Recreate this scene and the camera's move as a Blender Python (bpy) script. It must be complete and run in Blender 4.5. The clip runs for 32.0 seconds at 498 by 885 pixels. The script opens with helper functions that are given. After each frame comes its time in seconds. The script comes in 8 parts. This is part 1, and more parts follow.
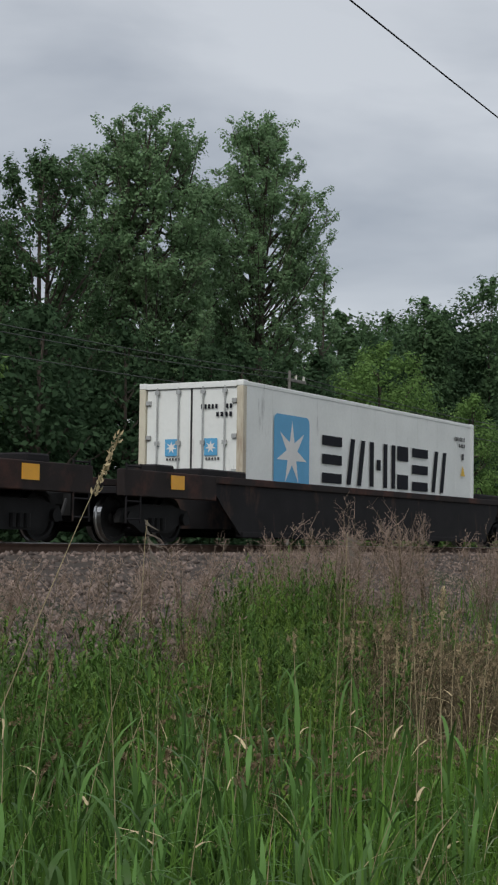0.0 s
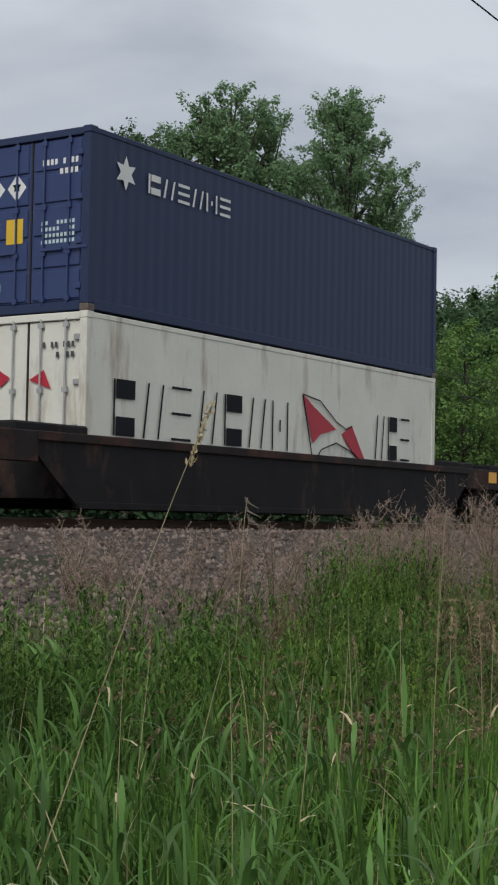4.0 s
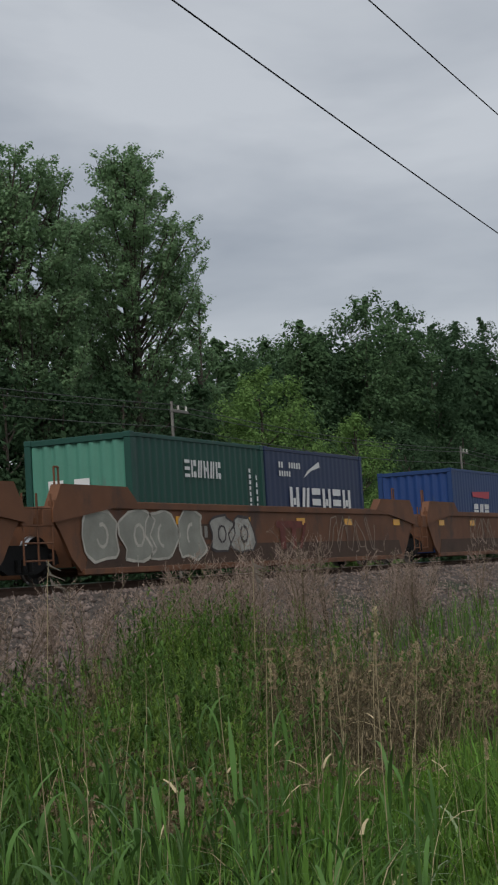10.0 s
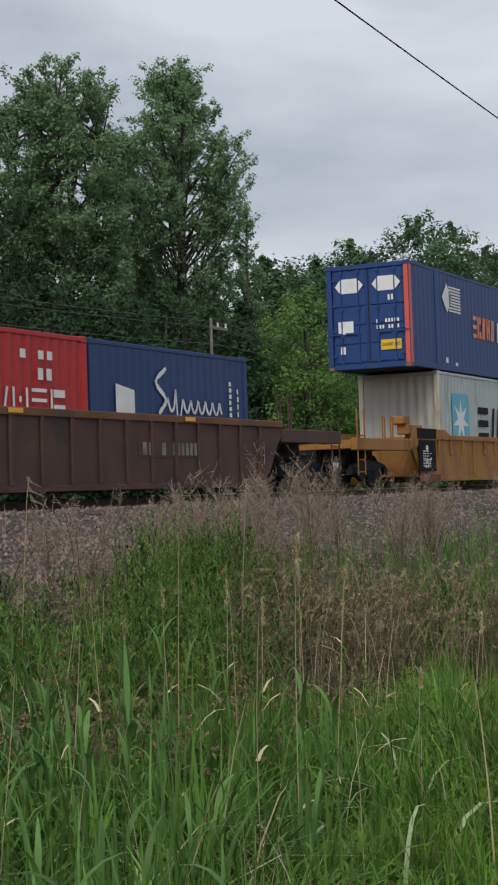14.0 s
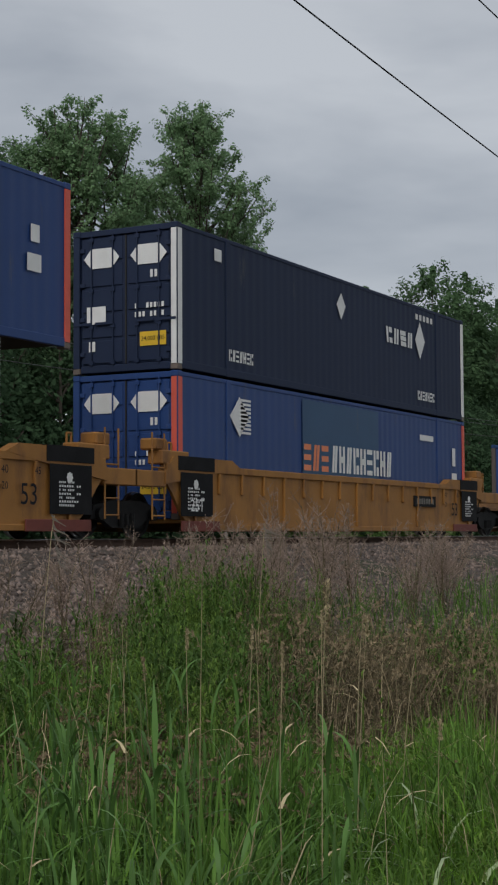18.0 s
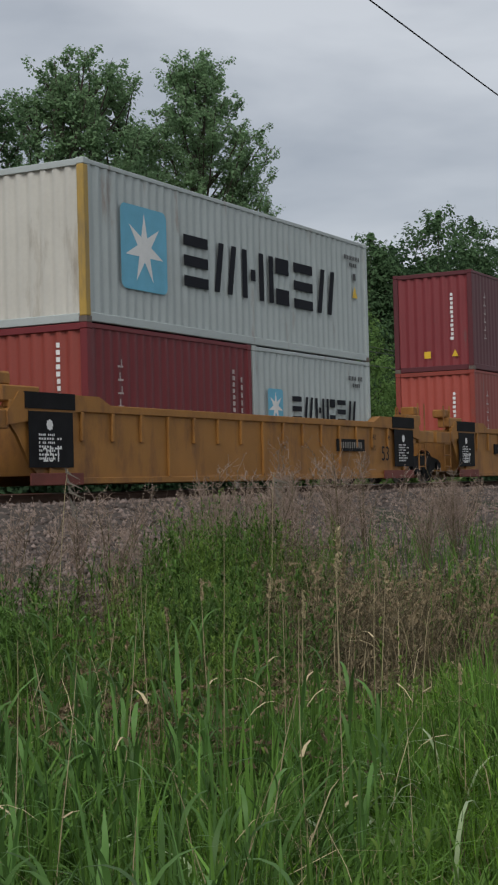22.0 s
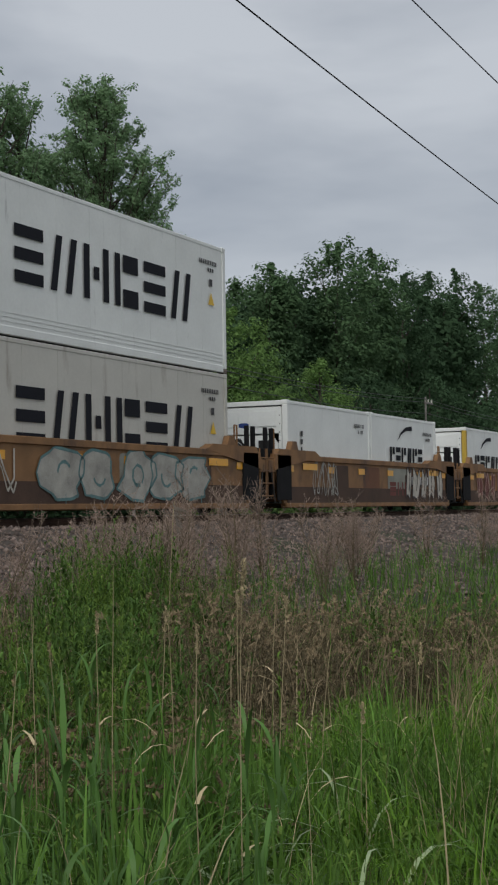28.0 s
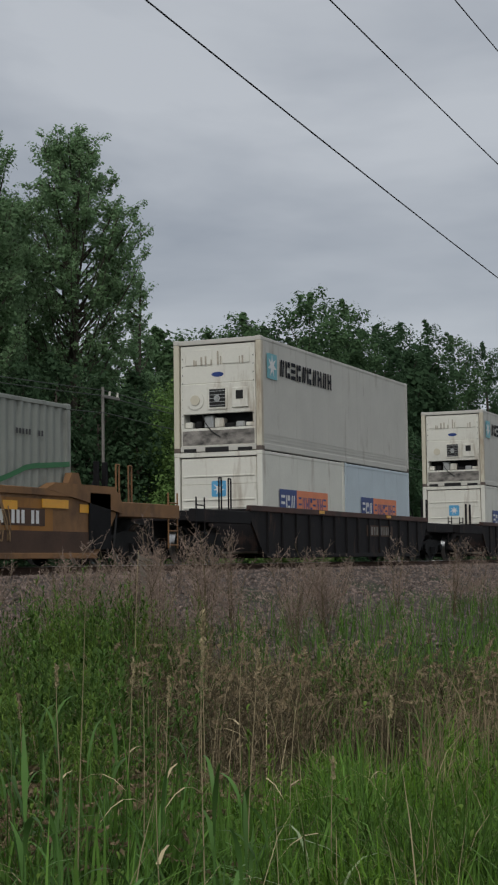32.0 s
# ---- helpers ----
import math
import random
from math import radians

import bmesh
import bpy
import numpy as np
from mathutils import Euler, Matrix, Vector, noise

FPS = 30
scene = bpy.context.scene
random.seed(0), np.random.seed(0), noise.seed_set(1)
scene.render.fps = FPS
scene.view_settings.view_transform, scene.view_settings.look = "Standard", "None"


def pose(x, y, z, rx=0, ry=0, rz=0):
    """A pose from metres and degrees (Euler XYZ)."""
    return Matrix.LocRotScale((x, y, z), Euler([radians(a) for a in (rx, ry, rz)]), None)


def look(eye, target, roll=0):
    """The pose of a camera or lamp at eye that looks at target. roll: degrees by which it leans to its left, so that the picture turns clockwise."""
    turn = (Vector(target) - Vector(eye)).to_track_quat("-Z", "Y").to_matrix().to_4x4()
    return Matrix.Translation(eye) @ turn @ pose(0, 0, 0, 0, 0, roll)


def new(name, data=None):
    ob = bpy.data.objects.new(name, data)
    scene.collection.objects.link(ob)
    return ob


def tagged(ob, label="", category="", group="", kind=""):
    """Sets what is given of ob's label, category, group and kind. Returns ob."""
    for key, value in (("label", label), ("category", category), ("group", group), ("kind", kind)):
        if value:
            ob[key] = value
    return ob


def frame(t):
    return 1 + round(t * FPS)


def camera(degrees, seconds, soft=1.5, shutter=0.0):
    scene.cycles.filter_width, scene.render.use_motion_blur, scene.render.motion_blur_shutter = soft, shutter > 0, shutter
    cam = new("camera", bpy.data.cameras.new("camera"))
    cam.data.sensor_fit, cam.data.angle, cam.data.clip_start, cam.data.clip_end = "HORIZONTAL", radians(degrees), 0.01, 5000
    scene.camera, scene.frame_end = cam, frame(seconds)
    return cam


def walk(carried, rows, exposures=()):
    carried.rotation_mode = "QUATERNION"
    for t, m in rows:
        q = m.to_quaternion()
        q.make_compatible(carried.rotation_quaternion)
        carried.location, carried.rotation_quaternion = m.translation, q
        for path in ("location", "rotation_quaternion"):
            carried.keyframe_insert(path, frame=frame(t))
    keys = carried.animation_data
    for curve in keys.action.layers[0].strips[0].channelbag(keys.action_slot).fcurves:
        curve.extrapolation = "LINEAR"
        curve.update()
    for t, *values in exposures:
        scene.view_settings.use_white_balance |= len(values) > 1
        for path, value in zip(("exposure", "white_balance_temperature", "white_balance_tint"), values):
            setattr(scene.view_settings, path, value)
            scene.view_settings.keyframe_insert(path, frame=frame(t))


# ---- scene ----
cam = camera(18.43, 32.0, soft=2.2)
EYE_Z = 0.19
PATH = [  # seconds, place, yaw, pitch and roll of the hand-held camera, which sways and shifts by less than a metre
    (0, -0.00, 0.00, -60.28, 3.74, -0.77), (0.5, -0.14, 0.01, -60.60, 3.81, -0.86), (1, -0.21, 0.01, -64.44, 5.18, -0.26), (1.5, -0.22, 0.01, -59.97, 5.16, 1.22),
    (2, -0.15, 0.04, -58.76, 3.95, 2.39), (2.5, -0.09, 0.07, -60.23, 2.22, 1.30), (3, -0.10, 0.06, -58.76, 2.23, -1.12), (3.5, -0.13, 0.05, -57.69, 2.56, -1.56),
    (5.5, 0.15, 0.22, -57.38, 3.76, 1.07), (6, 0.12, 0.24, -58.92, 3.48, 1.92), (6.5, 0.14, 0.27, -59.47, 3.57, 2.15), (7, 0.17, 0.30, -60.33, 3.63, 2.61),
    (7.5, 0.17, 0.32, -61.46, 4.02, 2.19), (8, 0.15, 0.31, -62.10, 4.43, 2.53), (8.5, 0.14, 0.29, -62.42, 4.80, 2.24), (9, 0.13, 0.28, -63.09, 5.09, 2.36),
    (9.5, 0.16, 0.28, -63.11, 5.19, 2.57), (10, 0.23, 0.27, -64.40, 4.79, 3.38), (10.5, 0.26, 0.21, -65.90, 4.09, 3.09), (11, 0.22, 0.10, -65.39, 3.34, 3.07),
    (11.5, 0.22, 0.01, -64.94, 2.52, 3.81), (12, 0.31, -0.06, -64.97, 4.37, 3.18), (12.5, 0.42, -0.14, -64.56, 4.28, 2.44), (13, 0.49, -0.22, -59.57, 2.61, 1.22),
    (13.5, 0.54, -0.25, -60.64, 0.75, 1.89), (14, 0.58, -0.23, -62.38, 1.82, 1.93), (14.5, 0.63, -0.19, -61.74, 2.69, 1.95), (15, 0.67, -0.16, -62.54, 3.69, 1.83),
    (15.5, 0.64, -0.15, -62.97, 3.77, 1.87), (17.5, 0.48, -0.16, -62.66, 3.60, 0.03), (18, 0.54, -0.13, -62.14, 3.48, 0.31), (18.5, 0.57, -0.12, -62.54, 2.85, 1.23),
    (19, 0.60, -0.12, -62.30, 2.64, 2.03), (19.5, 0.59, -0.12, -62.25, 2.69, 2.88), (20, 0.54, -0.14, -61.65, 2.44, 2.35), (20.5, 0.46, -0.16, -60.02, 2.45, 2.25),
    (21, 0.45, -0.16, -60.00, 2.08, 2.15), (21.5, 0.50, -0.12, -61.38, 1.20, 2.28), (22, 0.54, -0.09, -61.78, 1.61, 1.49), (22.5, 0.56, -0.08, -61.23, 2.70, 1.20),
    (23, 0.58, -0.07, -60.92, 2.89, 0.61), (23.5, 0.64, -0.04, -61.11, 3.91, 0.54), (24, 0.71, 0.01, -61.96, 3.54, 0.48), (24.5, 0.75, 0.03, -62.15, 3.17, 1.00),
    (26.5, 0.78, 0.04, -63.93, 2.51, 1.56), (27, 0.82, 0.05, -64.08, 2.36, 1.34), (27.5, 0.85, 0.06, -64.32, 1.95, 1.41), (28, 0.87, 0.07, -65.60, 2.60, 0.99),
    (28.5, 0.91, 0.09, -66.40, 2.75, 0.95), (29, 0.95, 0.10, -66.73, 2.69, 1.02), (29.5, 0.97, 0.11, -66.40, 2.68, 1.05), (30, 0.96, 0.10, -66.01, 2.70, 1.07),
    (30.5, 0.94, 0.10, -65.92, 2.71, 0.99), (31, 0.95, 0.10, -65.96, 2.99, 1.03), (31.5, 0.97, 0.11, -66.64, 4.37, 0.98), (32, 0.98, 0.11, -66.68, 4.44, 0.75),
]
walk(cam, [(t, pose(x, y, EYE_Z, 90 + p, r, w)) for t, x, y, w, p, r in PATH],
     exposures=((0, 0.11), (1, 0.02), (2, -0.08), (3, 0.20), (6, 0.08), (8, 0.0), (11, -0.06), (12, 0.04), (13, -0.02), (14, 0.28), (15, -0.04), (18, -0.1), (20, 0.12), (21, 0.12), (24, 0.02), (28, -0.05), (30, -0.06), (31, 0.0), (32, -0.18)))
TRAIN = [  # seconds, metres that the train has gone
    (0, -0.00), (1, 12.87), (2, 25.71), (3, 38.59), (5.5, 70.66), (6, 77.05), (7, 89.89), (8, 102.76),
    (9, 115.71), (10, 128.67), (11, 141.62), (12, 154.56), (13, 167.56), (14, 180.54), (15, 193.61), (17.5, 226.66),
    (18, 233.35), (19, 246.66), (20, 259.87), (21, 273.01), (22, 286.17), (23, 299.32), (24, 312.51), (27, 352.09),
    (28, 365.29), (29, 378.51), (30, 391.73), (31, 404.90), (32, 418.03),
]

# ---- world and sun: an overcast afternoon, brighter from the near end of the track ----
world = bpy.data.worlds.new("overcast_sky")
scene.world = world
world.use_nodes = True


def build_sky():
    nt = world.node_tree
    nt.nodes.clear()
    N, L = nt.nodes.new, nt.links.new
    out, bg = N("ShaderNodeOutputWorld"), N("ShaderNodeBackground")
    sky = N("ShaderNodeTexSky")
    sky.sky_type, sky.sun_disc = "NISHITA", False
    sky.sun_elevation, sky.sun_rotation = radians(46), radians(-100)
    tc, mp = N("ShaderNodeTexCoord"), N("ShaderNodeMapping")
    mp.inputs["Scale"].default_value = (1.0, 1.0, 3.2)
    n1, n2 = N("ShaderNodeTexNoise"), N("ShaderNodeTexNoise")
    n1.inputs["Scale"].default_value, n1.inputs["Detail"].default_value = 2.6, 5
    n1.inputs["Distortion"].default_value = 0.4
    n2.inputs["Scale"].default_value, n2.inputs["Detail"].default_value = 9.0, 4
    ramp = N("ShaderNodeValToRGB")
    ramp.color_ramp.elements[0].position, ramp.color_ramp.elements[0].color = 0.36, (0.36, 0.395, 0.450, 1)
    ramp.color_ramp.elements[1].position, ramp.color_ramp.elements[1].color = 0.66, (0.617, 0.649, 0.694, 1)
    add = N("ShaderNodeMath")
    add.operation = "MULTIPLY_ADD"
    add.inputs[1].default_value = 0.16
    # brighter low in the sky, as under thin cloud
    sep, low = N("ShaderNodeSeparateXYZ"), N("ShaderNodeMapRange")
    low.inputs["From Min"].default_value, low.inputs["From Max"].default_value = 0.05, 0.5
    low.inputs["To Min"].default_value, low.inputs["To Max"].default_value = 0.06, -0.06
    sub = N("ShaderNodeMath")
    sub.operation = "ADD"
    scale = N("ShaderNodeVectorMath")
    scale.operation = "SCALE"
    scale.inputs["Scale"].default_value = 0.012
    plus = N("ShaderNodeVectorMath")
    L(tc.outputs["Generated"], mp.inputs["Vector"])
    L(mp.outputs["Vector"], n1.inputs["Vector"])
    L(mp.outputs["Vector"], n2.inputs["Vector"])
    L(n2.outputs["Fac"], add.inputs[0])
    L(n1.outputs["Fac"], add.inputs[2])
    L(tc.outputs["Generated"], sep.inputs[0])
    L(sep.outputs["Z"], low.inputs["Value"])
    L(add.outputs[0], sub.inputs[0])
    L(low.outputs["Result"], sub.inputs[1])
    side, dull = N("ShaderNodeMapRange"), N("ShaderNodeMath")
    side.inputs["From Min"].default_value, side.inputs["From Max"].default_value = 0.74, 0.97
    side.inputs["To Min"].default_value, side.inputs["To Max"].default_value = 0.03, -0.06
    dull.operation = "ADD"
    L(sep.outputs["X"], side.inputs["Value"])
    L(sub.outputs[0], dull.inputs[0])
    L(side.outputs["Result"], dull.inputs[1])
    L(dull.outputs[0], ramp.inputs["Fac"])
    L(sky.outputs["Color"], scale.inputs[0])
    L(ramp.outputs["Color"], plus.inputs[0])
    L(scale.outputs[0], plus.inputs[1])
    L(plus.outputs[0], bg.inputs["Color"])
    bg.inputs["Strength"].default_value = 0.84
    L(bg.outputs[0], out.inputs["Surface"])


build_sky()
sun = new("sun", bpy.data.lights.new("sun", "SUN"))
sun.data.energy, sun.data.angle, sun.data.color = 1.6, radians(35), (1.0, 0.97, 0.93)
sun.matrix_world = look((-32, -6, 34), (0, 0, 0))

# ---- materials ----
MATS = {}


def material(name, color, rough=0.6, metal=0.0, vary=0.12, scale=3.0, fine=40.0, bump=0.0, dirt=None, dirt_amount=0.0,
             dirt_scale=1.3, streak=1.0, per_object=0.0, island=0.0, spec=0.4, trans=0.0):
    """A painted, rusted or grown surface: base colour, broad and fine variation, stains with a shape of their own, relief."""
    if name in MATS:
        return MATS[name]
    m = bpy.data.materials.new(name)
    m.use_nodes = True
    nt = m.node_tree
    N, L = nt.nodes.new, nt.links.new
    bs = nt.nodes["Principled BSDF"]
    bs.inputs["Roughness"].default_value, bs.inputs["Metallic"].default_value = rough, metal
    bs.inputs["Specular IOR Level"].default_value = spec
    tc = N("ShaderNodeTexCoord")
    a, b = N("ShaderNodeTexNoise"), N("ShaderNodeTexNoise")
    a.inputs["Scale"].default_value, a.inputs["Detail"].default_value = scale, 4
    b.inputs["Scale"].default_value, b.inputs["Detail"].default_value = fine, 3
    L(tc.outputs["Object"], a.inputs["Vector"])
    L(tc.outputs["Object"], b.inputs["Vector"])
    mix = N("ShaderNodeMath")
    mix.operation = "MULTIPLY_ADD"
    mix.inputs[1].default_value = 0.5
    L(b.outputs["Fac"], mix.inputs[0])
    L(a.outputs["Fac"], mix.inputs[2])
    rng = N("ShaderNodeMapRange")
    rng.inputs["From Min"].default_value, rng.inputs["From Max"].default_value = 0.45, 1.05
    rng.inputs["To Min"].default_value, rng.inputs["To Max"].default_value = 1 - vary, 1 + vary
    L(mix.outputs[0], rng.inputs["Value"])
    value = rng.outputs["Result"]
    for amount, node, out in ((per_object, "ShaderNodeObjectInfo", "Random"), (island, "ShaderNodeNewGeometry", "Random Per Island")):
        if amount:
            o, mr, mu = N(node), N("ShaderNodeMapRange"), N("ShaderNodeMath")
            mr.inputs["To Min"].default_value, mr.inputs["To Max"].default_value = 1 - amount, 1 + amount
            mu.operation = "MULTIPLY"
            L(o.outputs[out], mr.inputs["Value"])
            L(mr.outputs["Result"], mu.inputs[0])
            L(value, mu.inputs[1])
            value = mu.outputs[0]
    col = N("ShaderNodeVectorMath")
    col.operation = "SCALE"
    col.inputs[0].default_value = color
    L(value, col.inputs["Scale"])
    color_out = col.outputs[0]
    if dirt:
        mp, d = N("ShaderNodeMapping"), N("ShaderNodeTexNoise")
        mp.inputs["Scale"].default_value = (1, 1, 1 / streak)
        d.inputs["Scale"].default_value, d.inputs["Detail"].default_value, d.inputs["Roughness"].default_value = dirt_scale, 7, 0.65
        L(tc.outputs["Object"], mp.inputs["Vector"])
        L(mp.outputs["Vector"], d.inputs["Vector"])
        dr = N("ShaderNodeMapRange")
        dr.inputs["From Min"].default_value, dr.inputs["From Max"].default_value = 0.66 - 0.26 * dirt_amount, 0.80 - 0.1 * dirt_amount
        L(d.outputs["Fac"], dr.inputs["Value"])
        mc = N("ShaderNodeMix")
        mc.data_type = "RGBA"
        mc.inputs["B"].default_value = (*dirt, 1)
        L(dr.outputs["Result"], mc.inputs["Factor"])
        L(color_out, mc.inputs["A"])
        color_out = mc.outputs["Result"]
    L(color_out, bs.inputs["Base Color"])
    if bump:
        bp = N("ShaderNodeBump")
        bp.inputs["Strength"].default_value, bp.inputs["Distance"].default_value = bump, 0.02
        L(mix.outputs[0], bp.inputs["Height"])
        L(bp.outputs["Normal"], bs.inputs["Normal"])
    if trans:
        tr, ms = N("ShaderNodeBsdfTranslucent"), N("ShaderNodeMixShader")
        ms.inputs["Fac"].default_value = trans
        L(color_out, tr.inputs["Color"])
        L(bs.outputs[0], ms.inputs[1])
        L(tr.outputs[0], ms.inputs[2])
        L(ms.outputs[0], nt.nodes["Material Output"].inputs["Surface"])
    MATS[name] = m
    return m


GRIME, RUST = (0.10, 0.095, 0.085), (0.17, 0.075, 0.035)


def paint(name, color, amount=0.25, dirt=GRIME, streak=5.0, vary=0.07, rough=0.55):
    return material(name, color, rough=rough, vary=vary, scale=1.1, fine=14, dirt=dirt, dirt_amount=amount, dirt_scale=1.6, streak=streak)


# ---- mesh helpers ----
def mesh_of(bm, name, mat):
    me = bpy.data.meshes.new(name)
    bm.normal_update()
    bm.to_mesh(me)
    bm.free()
    if mat:
        me.materials.append(mat)
    return me


def part(name, bm, mat, parent, label="", smooth=False):
    """Links a bmesh as one mesh object under a thing or a part."""
    ob = new(name, mesh_of(bm, name, mat))
    if smooth:
        ob.data.shade_smooth()
    if parent:
        ob.parent = parent
    if label:
        tagged(ob, label)
    return ob


def arrays(name, verts, faces, mat, parent=None, smooth=False):
    """One mesh from numpy arrays of corners and of equal-sided faces."""
    me = bpy.data.meshes.new(name)
    n, k = faces.shape
    me.vertices.add(len(verts))
    me.vertices.foreach_set("co", np.ascontiguousarray(verts, dtype=np.float32).ravel())
    me.loops.add(n * k)
    me.loops.foreach_set("vertex_index", np.ascontiguousarray(faces, dtype=np.int32).ravel())
    me.polygons.add(n)
    me.polygons.foreach_set("loop_start", np.arange(0, n * k, k, dtype=np.int32))
    me.update(calc_edges=True)
    me.validate()
    if mat:
        me.materials.append(mat)
    if smooth:
        me.shade_smooth()
    ob = new(name, me)
    if parent:
        ob.parent = parent
    return ob


def box(bm, x0, x1, y0, y1, z0, z1, bevel=0.0):
    vs = [bm.verts.new(p) for p in ((x0, y0, z0), (x1, y0, z0), (x1, y1, z0), (x0, y1, z0), (x0, y0, z1), (x1, y0, z1), (x1, y1, z1), (x0, y1, z1))]
    fs = [bm.faces.new([vs[i] for i in q]) for q in ((0, 3, 2, 1), (4, 5, 6, 7), (0, 1, 5, 4), (1, 2, 6, 5), (2, 3, 7, 6), (3, 0, 4, 7))]
    if bevel:
        es = list({e for f in fs for e in f.edges})
        bmesh.ops.bevel(bm, geom=es, offset=bevel, segments=1, affect="EDGES")
    return bm


def boxes(*dims, bevel=0.0):
    bm = bmesh.new()
    for d in dims:
        box(bm, *d, bevel=bevel)
    return bm


def prism(bm, outline, y0, y1):
    """A plate with an outline in x and z, between two planes of y."""
    a = [bm.verts.new((x, y0, z)) for x, z in outline]
    b = [bm.verts.new((x, y1, z)) for x, z in outline]
    n = len(outline)
    bm.faces.new(a)
    bm.faces.new(b[::-1])
    for i in range(n):
        bm.faces.new((a[i], b[i], b[(i + 1) % n], a[(i + 1) % n]))
    bmesh.ops.recalc_face_normals(bm, faces=bm.faces[:])
    return bm


def tube(bm, p, q, r, n=8, r2=None):
    p, q = Vector(p), Vector(q)
    m = (q - p).to_track_quat("Z", "Y").to_matrix()
    rings = []
    for c, rad in ((p, r), (q, r if r2 is None else r2)):
        rings.append([bm.verts.new(c + m @ Vector((rad * math.cos(2 * math.pi * i / n), rad * math.sin(2 * math.pi * i / n), 0))) for i in range(n)])
    for i in range(n):
        bm.faces.new((rings[0][i], rings[0][(i + 1) % n], rings[1][(i + 1) % n], rings[1][i]))
    bm.faces.new(rings[0][::-1])
    bm.faces.new(rings[1])
    return bm


def tube_path(bm, pts, radii, n=6):
    """One tapered round stem through several points."""
    rings = []
    for i, (p, r) in enumerate(zip(pts, radii)):
        d = (Vector(pts[min(i + 1, len(pts) - 1)]) - Vector(pts[max(i - 1, 0)])).normalized()
        m = d.to_track_quat("Z", "Y").to_matrix()
        rings.append([bm.verts.new(Vector(p) + m @ Vector((r * math.cos(2 * math.pi * k / n), r * math.sin(2 * math.pi * k / n), 0))) for k in range(n)])
    for a, b in zip(rings, rings[1:]):
        for k in range(n):
            bm.faces.new((a[k], a[(k + 1) % n], b[(k + 1) % n], b[k]))
    bm.faces.new(rings[0][::-1])
    bm.faces.new(rings[-1])
    return bm


def tubes(*segments, r=0.02, n=8):
    bm = bmesh.new()
    for p, q in segments:
        tube(bm, p, q, r, n)
    return bm


def thing(name, label, category, group="", at=(0, 0, 0)):
    ob = new(name)
    ob.location = at
    return tagged(ob, label, category, group)

# ---- ground, ballast and track ----
def ground_z(x, y):
    return np.interp(y, [-40, 0, 4, 7, 9, 11.5, 13.6, 18.7, 21, 24, 30, 60, 400], [-1.5, -1.55, -1.6, -1.45, -0.95, -0.45, -0.05, -0.05, -0.7, -0.9, -0.6, 0.2, 0.5])


SOIL = material("grassy_soil", (0.026, 0.03, 0.012), rough=0.95, vary=0.4, scale=0.6, fine=9, dirt=(0.035, 0.026, 0.016), dirt_amount=0.5, dirt_scale=0.8, bump=0.6)
STONE = material("ballast_stone", (0.150, 0.115, 0.098), rough=0.9, vary=0.3, scale=2, fine=25, island=0.62, bump=0.3)
TIE_WOOD = material("creosoted_tie", (0.055, 0.043, 0.035), rough=0.9, vary=0.35, scale=4, bump=0.5)
RAIL_STEEL = material("rusty_rail_side", (0.10, 0.06, 0.042), rough=0.75, metal=0.4, vary=0.3, scale=3)
xs = np.concatenate([np.linspace(-900, -60, 20), np.linspace(-50, 150, 160), np.linspace(170, 3000, 40)])
ys = np.concatenate([np.linspace(-900, -15, 14), np.linspace(-12, 40, 90), np.linspace(50, 3000, 30)])
gx, gy = np.meshgrid(xs, ys)
gz = ground_z(gx, gy) + 0.04 * np.sin(gx * 0.9 + 2 * np.sin(gy * 0.7)) * (np.abs(gy - 16) > 4)
i, j = np.meshgrid(np.arange(len(xs) - 1), np.arange(len(ys) - 1))
k = (j * len(xs) + i).ravel()
tagged(arrays("ground", np.stack([gx.ravel(), gy.ravel(), gz.ravel()], 1), np.stack([k, k + 1, k + 1 + len(xs), k + len(xs)], 1), SOIL, smooth=True),
       "grassy ground rising to a ballast embankment", "ground", kind="structure")

# ---- the train ----
FACE_Y = 14.91          # near face of the containers
TRACK_Y = FACE_Y + 1.22
RAIL = 0.15             # top of the rails

WHITE = paint("white_reefer_paint", (0.70, 0.69, 0.61), 0.40, (0.28, 0.21, 0.14))
WHITE_CLEAN = paint("clean_white_paint", (0.76, 0.78, 0.75), 0.10)
WHITE_DULL = paint("dull_white_paint", (0.54, 0.525, 0.47), 0.30, (0.22, 0.18, 0.13))
GREY = paint("grey_container_paint", (0.29, 0.305, 0.295), 0.42, RUST)
GREY_LIGHT = paint("light_grey_paint", (0.40, 0.44, 0.43), 0.22, RUST)
GREY_GEN = paint("generator_grey_paint", (0.52, 0.55, 0.53), 0.28)
GREY_GEN2 = paint("generator_dirty_grey_paint", (0.27, 0.285, 0.25), 0.45)
NAVY = paint("navy_paint", (0.014, 0.028, 0.078), 0.10)
BLUE = paint("royal_blue_paint", (0.013, 0.047, 0.170), 0.16)
BLUE_DARK = paint("near_black_blue_paint", (0.006, 0.016, 0.048), 0.10, rough=0.7)
BLUE_SEA = paint("deep_sea_blue_paint", (0.011, 0.041, 0.135), 0.14)
BLUE_TEAL = paint("faded_teal_blue_paint", (0.02, 0.07, 0.15), 0.15)
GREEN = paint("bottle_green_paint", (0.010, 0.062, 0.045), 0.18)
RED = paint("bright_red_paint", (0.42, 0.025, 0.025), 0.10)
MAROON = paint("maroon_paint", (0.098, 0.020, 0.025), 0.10)
